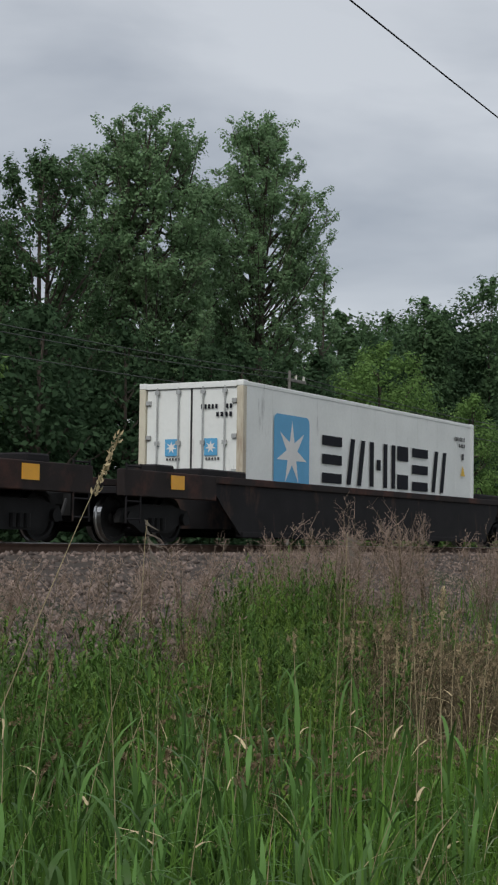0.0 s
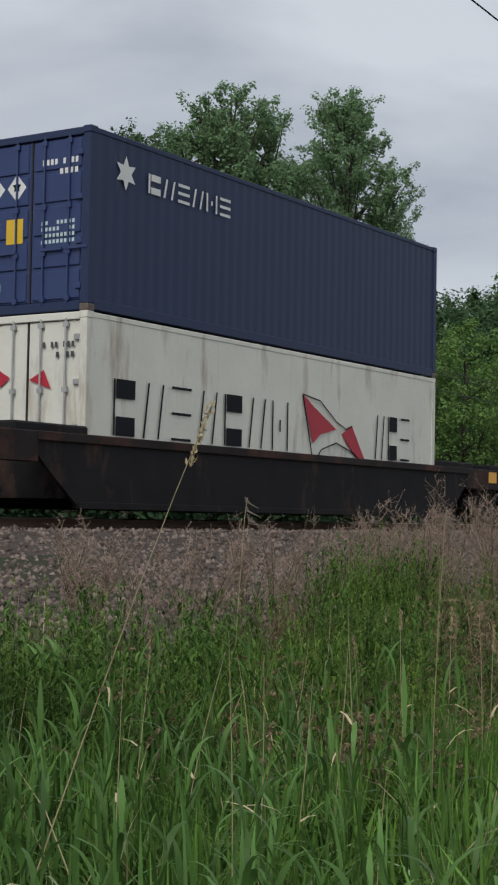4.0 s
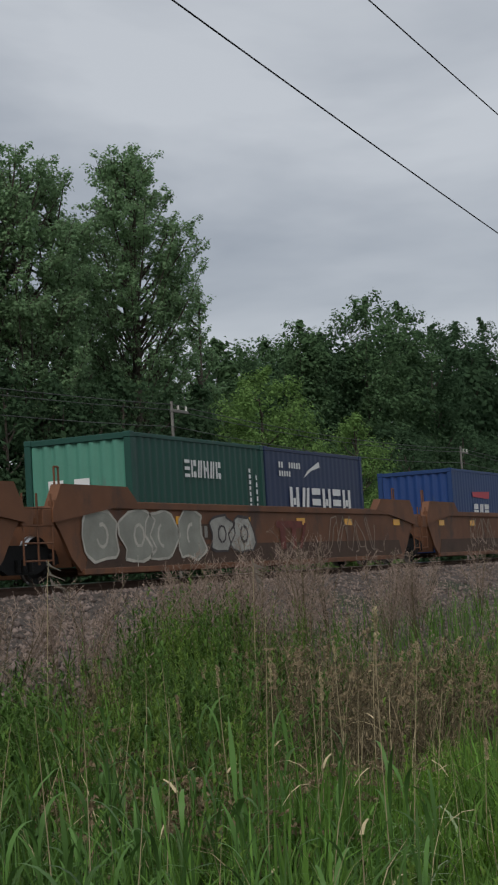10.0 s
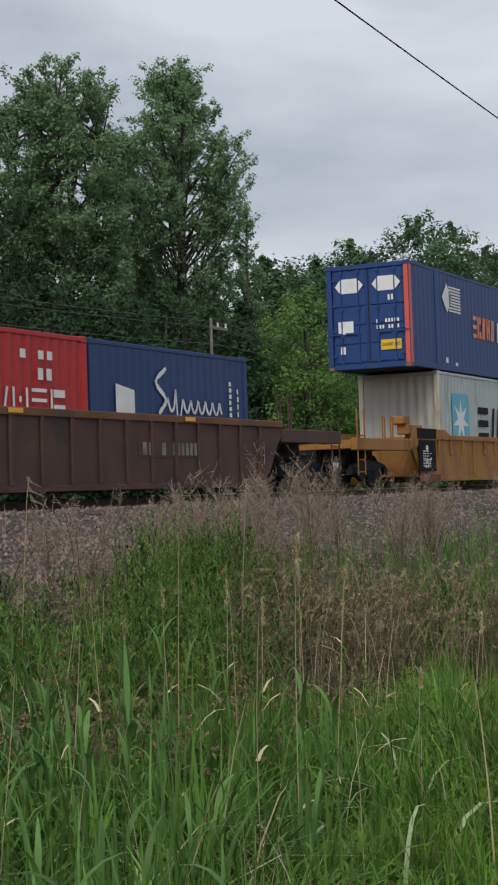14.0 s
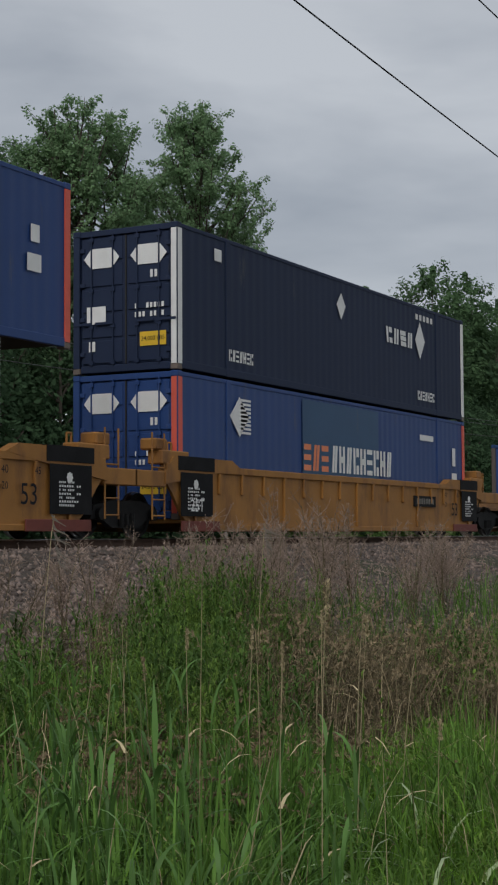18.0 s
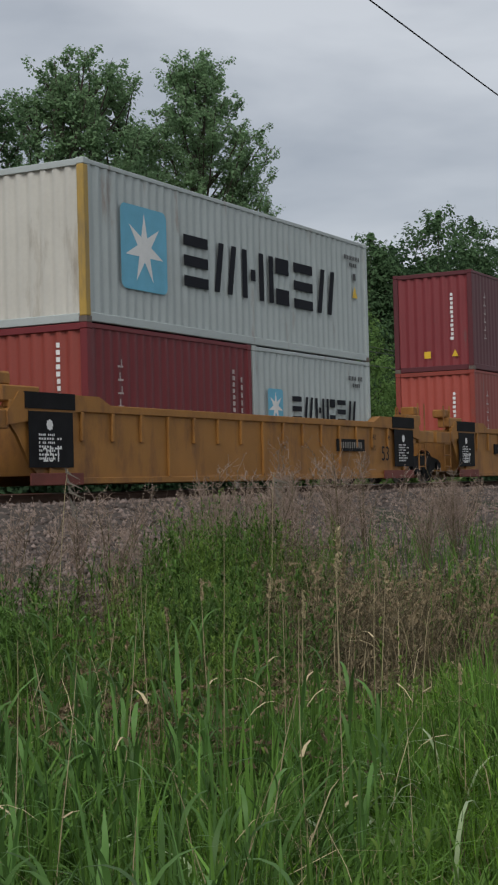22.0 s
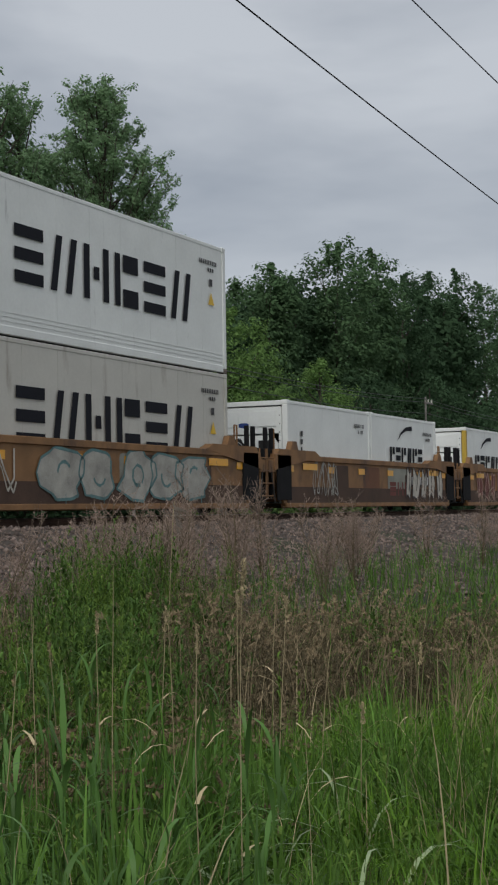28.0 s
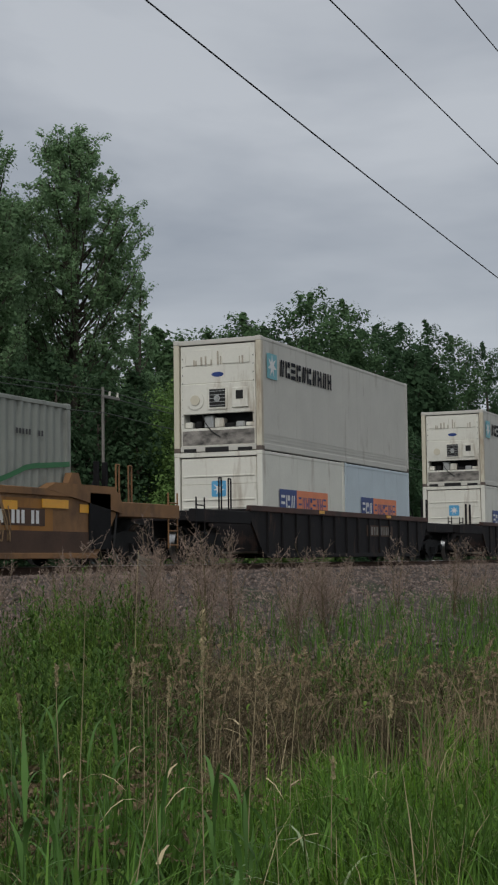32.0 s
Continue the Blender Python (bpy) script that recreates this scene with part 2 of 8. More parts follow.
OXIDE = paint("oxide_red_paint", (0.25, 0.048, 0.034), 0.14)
DARK_RED = paint("dark_red_paint", (0.15, 0.018, 0.022), 0.12)
PALE_BLUE = paint("pale_blue_white_paint", (0.52, 0.60, 0.64), 0.15)
INK = material("black_marking_paint", (0.012, 0.013, 0.018), rough=0.75, vary=0.15, spec=0.15)
INK_SOFT = material("worn_dark_marking", (0.07, 0.07, 0.072), rough=0.75, vary=0.3, spec=0.2)
MARK_WHITE = material("white_marking_paint", (0.72, 0.72, 0.70), rough=0.55, vary=0.1)
MARK_BLUE = material("sky_blue_marking", (0.10, 0.36, 0.60), rough=0.5, vary=0.08)
MARK_TEAL = material("teal_marking", (0.16, 0.42, 0.47), rough=0.5, vary=0.1)
MARK_RED = material("crimson_marking", (0.42, 0.02, 0.04), rough=0.5, vary=0.08)
MARK_ORANGE = material("orange_marking", (0.72, 0.22, 0.09), rough=0.5, vary=0.08)
MARK_GREEN = material("green_marking", (0.03, 0.16, 0.055), rough=0.5, vary=0.1)
MARK_YELLOW = material("yellow_marking", (0.70, 0.45, 0.03), rough=0.5, vary=0.08)
MARK_NAVY = material("navy_marking", (0.02, 0.05, 0.20), rough=0.5, vary=0.08)
CASTING = material("rusty_casting_steel", (0.16, 0.13, 0.11), rough=0.75, metal=0.3, vary=0.35, scale=6, bump=0.3)
# steel taken down to near-black to include the shade under the cars
DARK_STEEL = material("shade_darkened_gear_steel", (0.011, 0.011, 0.011), rough=0.75, metal=0.3, vary=0.4, scale=5, bump=0.3)
SHINY = material("polished_wheel_steel", (0.55, 0.55, 0.54), rough=0.28, metal=1.0, vary=0.12)
BAR_STEEL = material("galvanised_bar_steel", (0.42, 0.43, 0.42), rough=0.5, metal=0.5, vary=0.2)
# near-black painted in for the shade inside openings; also dark displays and glass
HOLE = material("shade_and_glass_black", (0.02, 0.02, 0.02), rough=0.9, vary=0.2)
SOOT = material("soot_smeared_white_paint", (0.30, 0.28, 0.25), rough=0.8, vary=0.3, scale=3, dirt=(0.02, 0.02, 0.02), dirt_amount=1.0, dirt_scale=2.5, streak=0.5)
GRIME_MARK = material("grime_streak_on_paint", (0.40, 0.36, 0.29), rough=0.8, vary=0.3, scale=4)
WHITE_WORN = paint("worn_white_post_paint", (0.60, 0.56, 0.44), 0.45, RUST)
RUBBER = material("black_cable_rubber", (0.02, 0.02, 0.02), rough=0.7, vary=0.1)


def corrugated(name, length, z0, z1, mat, parent, pitch=0.278, depth=0.036, y=-1.2, facing="side", x=0.0):
    """A trapezoid-pressed steel wall; facing: side (towards -y) or end (towards -x)."""
    n = max(2, round(length / pitch))
    step = length / n
    xs, ds = [], []
    for i in range(n):
        a = -length / 2 + i * step
        for f, d in ((0.0, 0), (0.36, 0), (0.5, depth), (0.86, depth)):
            xs.append(a + f * step)
            ds.append(d)
    xs.append(length / 2)
    ds.append(0)
    xs, ds = np.array(xs), np.array(ds)
    m = len(xs)
    if facing == "side":
        low = np.stack([xs, y + ds, np.full(m, z0)], 1)
    else:
        low = np.stack([x + ds, -xs, np.full(m, z0)], 1)
    high = low.copy()
    high[:, 2] = z1
    i = np.arange(m - 1)
    return arrays(name, np.concatenate([low, high]), np.stack([i, i + 1, i + 1 + m, i + m], 1), mat, parent)


LARGE_MARKS = {"bar_marks": "bar_mark", "thin_marks": "thin_mark", "white_marks": "white_mark", "dark_marks": "dark_mark", "orange_marks": "orange_mark", "red_pennant": "pennant_shape", "faded_marks": "faded_mark", "panel_marks": "panel_mark",
               "white_label": "white_label", "yellow_notice": "yellow_notice", "arrow_panel": "arrow_panel", "diamond": "diamond", "forklift_slots": "forklift_slot", "flag_cross": "flag_cross", "red_flag": "red_flag"}


def flat_shapes(name, polys, mat, parent, y=-1.226, end=None, label=""):
    """Painted shapes on a side (x, z) or, with end given, on the end wall (y, z), each a thin plate. Large marks become one part each."""
    if name in LARGE_MARKS and len(polys) > 1:
        for poly in polys:
            plate(LARGE_MARKS[name], [poly], mat, parent, y, end, label)
        return None
    ob = plate(name, polys, mat, parent, y, end, label)
    if len(polys) > 1 and "star" not in name and "emblem" not in name:
        tagged(ob, label, kind="stuff")
    return ob


def plate(name, polys, mat, parent, y, end, label):
    bm = bmesh.new()
    for poly in polys:
        if end is None:
            vs = [bm.verts.new((a, y, b)) for a, b in poly]
        else:
            vs = [bm.verts.new((end, a, b)) for a, b in poly]
        bm.faces.new(vs)
    want = Vector((0, -1, 0)) if end is None else Vector((-1, 0, 0))
    bm.normal_update()
    bmesh.ops.reverse_faces(bm, faces=[f for f in bm.faces if f.normal.dot(want) < 0])
    if len(polys) > 1:
        bmesh.ops.remove_doubles(bm, verts=bm.verts[:], dist=1e-4)
    return part(name, bm, mat, parent, label)


def rect(x0, x1, z0, z1):
    return [(x0, z0), (x1, z0), (x1, z1), (x0, z1)]


def round_rect(x0, x1, z0, z1, r):
    pts = []
    for cx, cz, a0 in ((x1 - r, z0 + r, -90), (x1 - r, z1 - r, 0), (x0 + r, z1 - r, 90), (x0 + r, z0 + r, 180)):
        pts += [(cx + r * math.cos(radians(a0 + k * 30)), cz + r * math.sin(radians(a0 + k * 30))) for k in range(4)]
    return pts


def star(cx, cz, r, n=7, inner=0.4, sx=1.0):
    pts = []
    for k in range(2 * n):
        a = math.pi / 2 + math.pi * k / n
        rr = r if k % 2 == 0 else r * inner
        pts.append((cx + sx * rr * math.cos(a), cz + rr * math.sin(a)))
    return [[(cx, cz), pts[i - 1], pts[i]] for i in range(len(pts))]


def block_row(x0, x1, z0, z1, n, stroke, seed=0, gap=0.2, lean=0.0):
    """A row of plain bar marks, of the size and weight of big painted lettering."""
    rnd = random.Random(seed)
    out, w = [], (x1 - x0) / n
    h = z1 - z0
    last = -1
    for i in range(n):
        a, b = x0 + i * w, x0 + (i + 1) * w - gap * w
        s = min(stroke, (b - a) * 0.36)
        kind = rnd.choice([k for k in range(4) if k != last])
        last = kind
        if kind == 0:       # two uprights with a square between
            out += [rect(a, a + s, z0, z1), rect(b - s, b, z0, z1), rect((a + b - s) / 2, (a + b + s) / 2, z0 + h * 0.38, z0 + h * 0.62)]
        elif kind == 1:     # three level bars
            out += [rect(a, b, z0, z0 + s), rect(a, b, z0 + h / 2 - s / 2, z0 + h / 2 + s / 2), rect(a, b, z1 - s, z1)]
        elif kind == 2:     # two slanting bars
            k = (b - a) * 0.22
            out += [[(a, z0), (a + s, z0), (a + s + k, z1), (a + k, z1)], [(b - s - k, z0), (b - k, z0), (b, z1), (b - s, z1)]]
        else:               # an upright beside two stacked blocks
            out += [rect(a, a + s, z0, z1), rect(a + 1.5 * s, b, z0, z0 + h * 0.34), rect(a + 1.5 * s, b, z1 - h * 0.34, z1)]
    if lean:
        out = [[(x + lean * (z - z0), z) for x, z in p] for p in out]
    return out


def code_bars(x0, x1, z0, z1, n, seed=0, upright=False):
    """Unreadable serial marks as plain small bars."""
    rnd = random.Random(seed)
    out = []
    for i in range(n):
        if upright:
            a = z1 - (i + 1) * (z1 - z0) / n
            out.append(rect(x0, x0 + (x1 - x0) * rnd.uniform(0.7, 1), a, a + 0.68 * (z1 - z0) / n))
        else:
            a = x0 + i * (x1 - x0) / n
            if rnd.random() > 0.13:
                out.append(rect(a, a + 0.62 * (x1 - x0) / n, z0, z1))
    return out


def writing(text, size, mat, parent, at, rot, name="lettering", label=""):
    cu = bpy.data.curves.new(name, "FONT")
    cu.body, cu.size, cu.align_x, cu.align_y = text, size, "CENTER", "CENTER"
    tmp = bpy.data.objects.new(name, cu)
    scene.collection.objects.link(tmp)
    dg = bpy.context.evaluated_depsgraph_get()
    me = bpy.data.meshes.new_from_object(tmp.evaluated_get(dg))
    bpy.data.objects.remove(tmp)
    me.materials.clear()
    me.materials.append(mat)
    ob = new(name, me)
    ob.parent = parent
    ob.matrix_basis = pose(*at, *rot)
    if label:
        tagged(ob, label)
    return ob


SIDE_TEXT, END_TEXT = (90, 0, 0), (90, 0, -90)


def container_frame(c, L, H, post, rail_mat, far=True, post_l=None):
    """Posts, castings, rails, floor and roof that every container has."""
    h = L / 2
    for i, (sx, sy) in enumerate(((-1, -1), (-1, 1), (1, -1), (1, 1))):
        px, py = sx * (h - 0.075), sy * 1.145
        part("corner_post", boxes((px - 0.075, px + 0.075, py - 0.075, py + 0.075, 0.118, H - 0.118), bevel=0.012), post_l if post_l and sx < 0 else post, c)
        for z in (0, H - 0.118):
            bx, by = sx * (h - 0.089), sy * 1.139
            part("corner_casting", boxes((bx - 0.092, bx + 0.092, by - 0.084, by + 0.084, z, z + 0.118), bevel=0.014), CASTING if z == 0 else post, c)
    for sy in (-1, 1):
        part("top_rail", boxes((-h + 0.15, h - 0.15, min(sy * 1.21, sy * 1.14), max(sy * 1.21, sy * 1.14), H - 0.10, H - 0.015), bevel=0.01), rail_mat, c)
        part("bottom_rail", boxes((-h + 0.15, h - 0.15, min(sy * 1.215, sy * 1.12), max(sy * 1.215, sy * 1.12), 0.03, 0.19), bevel=0.012), rail_mat, c)
    part("floor", boxes((-h + 0.15, h - 0.15, -1.12, 1.12, 0.06, 0.16)), DARK_STEEL, c)
    part("roof", boxes((-h + 0.15, h - 0.15, -1.14, 1.14, H - 0.075, H - 0.03)), rail_mat, c)
    part("header", boxes((-h + 0.02, -h + 0.14, -1.07, 1.07, H - 0.13, H - 0.01), bevel=0.01), rail_mat, c)
    part("end_sill", boxes((-h + 0.02, -h + 0.14, -1.05, 1.05, 0.02, 0.17), bevel=0.01), rail_mat, c)


def doors(c, L, H, mat, bar_mat, hi_vis=False, ribs=5):
    """Two cargo doors with gaskets, hinges and locking bars, on the -x end."""
    x = -L / 2 + 0.06
    for sy in (-1, 1):
        y0, y1 = (0.015, 1.06) if sy > 0 else (-1.06, -0.015)
        bm = boxes((x, x + 0.05, y0, y1, 0.18, H - 0.14), bevel=0.01)
        panels = []
        for k in range(ribs):     # pressed ribs across the leaf
            z = 0.18 + (k + 0.5) * (H - 0.32) / ribs
            w = (H - 0.32) / ribs * 0.5 - 0.03
            if ribs > 1:
                panels.append((x - 0.022, x, y0 + 0.05, y1 - 0.05, z - w, z + w))
        leaf = part("door", bm, mat, c)
        for d in panels:
            part("door_panel", boxes(d, bevel=0.012), mat, leaf)
        for yb in (y0 + 0.27, y1 - 0.27):
            bar = tubes(((x - 0.045, yb, 0.14), (x - 0.045, yb, H - 0.1)), r=0.018)
            part("locking_bar", bar, bar_mat, leaf)
            for z in (0.22, 0.95, H * 0.58, H - 0.2):
                part("bar_bracket", boxes((x - 0.062, x - 0.02, yb - 0.05, yb + 0.05, z - 0.04, z + 0.04)), bar_mat, leaf)
            part("door_handle", boxes((x - 0.075, x - 0.055, yb - 0.02 - (0.38 if sy < 0 else 0), yb + 0.02 + (0.38 if sy > 0 else 0), 0.98, 1.03)), bar_mat, leaf)
        ye = y1 if sy > 0 else y0
        for z in (0.4, 0.4 + (H - 0.8) / 3, 0.4 + 2 * (H - 0.8) / 3, H - 0.4):
            part("hinge", boxes((x - 0.05, x + 0.02, min(ye, ye - sy * 0.11), max(ye, ye - sy * 0.11), z - 0.045, z + 0.045), bevel=0.008), bar_mat, leaf)
    part("gasket", boxes((x - 0.012, x + 0.03, -0.016, 0.016, 0.17, H - 0.13)), RUBBER, c)


def reefer_unit(c, L, H, mat, kind=0):
    """The cooling machinery that fills the -x end of a refrigerated container."""
    x = -L / 2
    top = H - 0.16
    face = x + 0.05
    b0, b1, b2 = 0.62, 0.98, 1.76     # open bay, then the condenser panel
    part("evaporator_panel", boxes((face, face + 0.08, -1.04, 1.04, b2, top), bevel=0.012), mat, c)
    part("lower_panel", boxes((face, face + 0.08, -1.04, 1.04, 0.17, b0), bevel=0.012), mat, c)
    if kind == 2:       # short box: plain ribbed end with a vent row
        part("condenser_panel", boxes((face, face + 0.06, -1.04, 1.04, b1 - 0.2, b2)), mat, c)
        for z in (0.95, 1.15, 1.35, 1.95):
            part("end_rib", boxes((face - 0.02, face, -0.98, 0.98, z, z + 0.05), bevel=0.01), mat, c)
        # dark blocks stand in for shaded vents
        part("vent_shade", boxes((face - 0.004, face + 0.02, -0.75, -0.35, 0.66, 0.78), (face - 0.004, face + 0.02, 0.0, 0.55, 0.64, 0.78)), HOLE, c)
        part("machine_bay_shade", boxes((face + 0.06, face + 0.08, -1.0, 1.0, b0, b1)), HOLE, c)
        flat_shapes("emblem_square", [round_rect(-0.2, 0.2, 1.45, 1.85, 0.04)], MARK_BLUE, c, end=face - 0.004)
        flat_shapes("emblem_star", star(0.0, 1.65, 0.17, 7, 0.36), MARK_WHITE, c, end=face - 0.007)
        return
    # a black sheet at the back gives the bay its shade
    part("machine_bay_shade", boxes((x + 0.42, x + 0.44, -1.04, 1.04, b0, b2)), HOLE, c)
    for y0 in (0.96, -1.04):
        part("bay_cheek", boxes((face, face + 0.4, y0, y0 + 0.08, b0, b2)), mat, c)
    for s in (-1, 1):
        part("hatch", boxes((face - 0.018, face, min(s * 0.14, s * 0.9), max(s * 0.14, s * 0.9), H - 0.66, top - 0.1), bevel=0.012), mat, c)
    if kind == 0:
        fan_y, fan_z, fan_r = 0.2, (b1 + b2) / 2, 0.27
        bm = bmesh.new()
        outline = [(-0.94, b1), (0.94, b1), (0.94, b2 - 0.26), (0.72, b2 - 0.04), (-0.72, b2 - 0.04), (-0.94, b2 - 0.26)]
        va = [bm.verts.new((face - 0.01, y, z)) for y, z in outline]
        vb = [bm.verts.new((face + 0.06, y, z)) for y, z in outline]
        bm.faces.new(va)
        bm.faces.new(vb[::-1])
        for k in range(6):
            bm.faces.new((va[k], vb[k], vb[(k + 1) % 6], va[(k + 1) % 6]))
        bmesh.ops.recalc_face_normals(bm, faces=bm.faces[:])
        part("condenser_panel", bm, mat, c)
        part("fan_housing", boxes((face - 0.04, face - 0.01, fan_y - 0.33, fan_y + 0.33, fan_z - 0.34, fan_z + 0.34), bevel=0.02), mat, c)
        part("control_box", boxes((face - 0.04, face - 0.01, -0.88, -0.2, b1 + 0.1, b2 - 0.12), bevel=0.015), mat, c)
        part("display", boxes((face - 0.046, face - 0.038, -0.72, -0.42, b2 - 0.40, b2 - 0.17)), HOLE, c)
        out = face - 0.045
    elif kind == 3:
        part("condenser_panel", boxes((face - 0.01, face + 0.06, -1.0, 1.0, b1, b2), bevel=0.015), mat, c)
        part("fan_shroud", boxes((face - 0.035, face - 0.01, -0.28, 0.28, b1 + 0.10, b2 - 0.10), bevel=0.02), mat, c)
        part("fan_grille", boxes((face - 0.040, face - 0.034, -0.22, 0.22, b1 + 0.16, b2 - 0.16)), HOLE, c, "square dark fan grille")
        for k in range(5):
            part("grille_bar", boxes((face - 0.046, face - 0.040, -0.22, 0.22, b1 + 0.20 + 0.09 * k, b1 + 0.212 + 0.09 * k)), BAR_STEEL, c)
        part("round_hatch", tubes(((face - 0.03, 0.62, b1 + 0.36), (face, 0.62, b1 + 0.36)), r=0.24, n=20), mat, c)
        part("hatch_cap", tubes(((face - 0.05, 0.62, b1 + 0.36), (face - 0.03, 0.62, b1 + 0.36)), r=0.13, n=16), WHITE_WORN, c)
        part("control_box", boxes((face - 0.05, face - 0.01, -0.86, -0.40, b1 + 0.12, b2 - 0.14), bevel=0.02), mat, c)
        part("display", boxes((face - 0.056, face - 0.048, -0.72, -0.52, b1 + 0.34, b2 - 0.22)), HOLE, c)
        part("soot_band", boxes((face - 0.006, face, -1.0, 1.0, 0.19, b0 - 0.06)), SOOT, c, "sooty streaked lower panel")
        rnd = random.Random(9)
        for k in range(9):
            yk, hk = rnd.uniform(-0.9, 0.8), rnd.uniform(0.12, 0.35)
            part("grime_streak", boxes((face - 0.0235, face - 0.0195, yk, yk + rnd.uniform(0.02, 0.06), H - 0.66 - 0.01, H - 0.66 + hk)), GRIME_MARK, c)
        fan_y, fan_z, fan_r = 0.0, b1 + 0.38, 0.05
        out = face - 0.05
    else:
        fan_y, fan_z, fan_r = 0.05, b1 + 0.42, 0.33
        bm = bmesh.new()
        for a, b in (((-0.80, 2.1), (-0.02, 0.66)), ((0.86, 2.1), (0.1, 0.66))):
            tube(bm, (face - 0.03, *a), (face - 0.03, *b), 0.04, 6)
        part("frame_brace", bm, mat, c)
        part("fan_panel", boxes((face - 0.01, face + 0.05, -0.5, 0.6, b1 - 0.04, b2), bevel=0.02), mat, c)
        part("vent_panel", boxes((face, face + 0.06, 0.62, 0.98, b1 + 0.28, b2), bevel=0.015), mat, c)
        part("control_box", boxes((face - 0.03, face + 0.06, -0.98, -0.6, b1 + 0.2, b2), bevel=0.015), mat, c)
        out = face - 0.02
    ring = bmesh.new()
    n = 24
    for k in range(n):
        a0, a1 = 2 * math.pi * k / n, 2 * math.pi * (k + 1) / n
        quad = [(out - 0.006, fan_y + r * math.cos(a), fan_z + r * math.sin(a)) for r, a in ((fan_r, a0), (fan_r + 0.035, a0), (fan_r + 0.035, a1), (fan_r, a1))]
        ring.faces.new([ring.verts.new(p) for p in quad][::-1])
    part("fan_ring", ring, BAR_STEEL if kind else mat, c)
    # flat black disc: the shade behind the fan guard as colour
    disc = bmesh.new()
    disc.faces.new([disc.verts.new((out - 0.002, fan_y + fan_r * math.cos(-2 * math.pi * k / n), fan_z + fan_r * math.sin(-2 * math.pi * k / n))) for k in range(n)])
    part("fan_opening_shade", disc, HOLE, c)
    grille = bmesh.new()
    for r in (0.25, 0.5, 0.75):
        for k in range(16):
            a0, a1 = 2 * math.pi * k / 16, 2 * math.pi * (k + 1) / 16
            tube(grille, (out - 0.012, fan_y + r * fan_r * math.cos(a0), fan_z + r * fan_r * math.sin(a0)), (out - 0.012, fan_y + r * fan_r * math.cos(a1), fan_z + r * fan_r * math.sin(a1)), 0.009, 4)
    part("fan_guard", grille, BAR_STEEL, c)
    rnd = random.Random(kind + int(L))
    for k in range(7):
        y = -0.85 + k * 0.29
        w = rnd.uniform(0.08, 0.14)
        hgt = rnd.uniform(0.12, 0.33)
        part("compressor" if k % 3 == 0 else "machine_unit", boxes((x + 0.15, x + 0.40, y - w, y + w, b0, b0 + hgt), bevel=0.03), (mat, BAR_STEEL, DARK_STEEL)[k % 3], c)
    pts = [(face - 0.03, 0.42 - 0.05 * k - 0.018 * k * k, 0.95 - 0.19 * k + 0.012 * k * k) for k in range(5)]
    bm = bmesh.new()
    for a, b in zip(pts, pts[1:]):
        tube(bm, a, b, 0.014, 6)
    part("power_cable", bm, RUBBER, c)
    flat_shapes("warning_triangle", [[(-0.13, 0.28), (0.13, 0.28), (0, 0.52)]], MARK_YELLOW, c, end=face - 0.004, label="yellow warning triangle")
    flat_shapes("maker_oval", [[(0.0 + 0.17 * math.cos(a * 0.39), 1.98 + 0.065 * math.sin(a * 0.39)) for a in range(16)]], MARK_NAVY, c, end=face - 0.004, label="small dark oval badge")
    rivets = [rect(sy * 0.985 - 0.012, sy * 0.985 + 0.012, z, z + 0.03) for sy in (-1, 1) for z in np.arange(0.3, H - 0.3, 0.21)]
    flat_shapes("bolt_heads", rivets, INK_SOFT, c, end=face - 0.003)
    # slots are flat black shapes, their inner shade painted
    flat_shapes("forklift_slots", [rect(-0.95, -0.55, 0.02, 0.1), rect(-0.3, 0.35, 0.0, 0.13), rect(0.6, 0.95, 0.02, 0.1)], HOLE, c, end=x + 0.012)


def dry_box(L, H, mat, label, end="blank", mat_end=None, posts=None, pitch=0.278, hi=False, post_l=None, group="containers on the train"):
    c = thing("shipping_container", label, "container", group)
    # ends mostly get a paler paint, with the light from -x put into it
    mat_end = mat_end or mat
    container_frame(c, L, H, posts or mat, mat, post_l=post_l)
    corrugated("side_wall", L - 0.30, 0.19, H - 0.10, mat, c, pitch=pitch, depth=0.007 if mat in (MAROON, OXIDE, BLUE_DARK, NAVY, BLUE_SEA, BLUE) else 0.024)
    part("far_wall", boxes((-L / 2 + 0.15, L / 2 - 0.15, 1.17, 1.2, 0.19, H - 0.1)), mat, c)
    part("rear_wall", boxes((L / 2 - 0.1, L / 2 - 0.06, -1.07, 1.07, 0.15, H - 0.1)), mat, c)
    if end == "doors":
        doors(c, L, H, mat_end, mat_end)
    else:
        corrugated("front_wall", 2.13, 0.17, H - 0.12, mat_end, c, pitch=0.26, depth=0.045, facing="end", x=-L / 2 + 0.045)
    return c


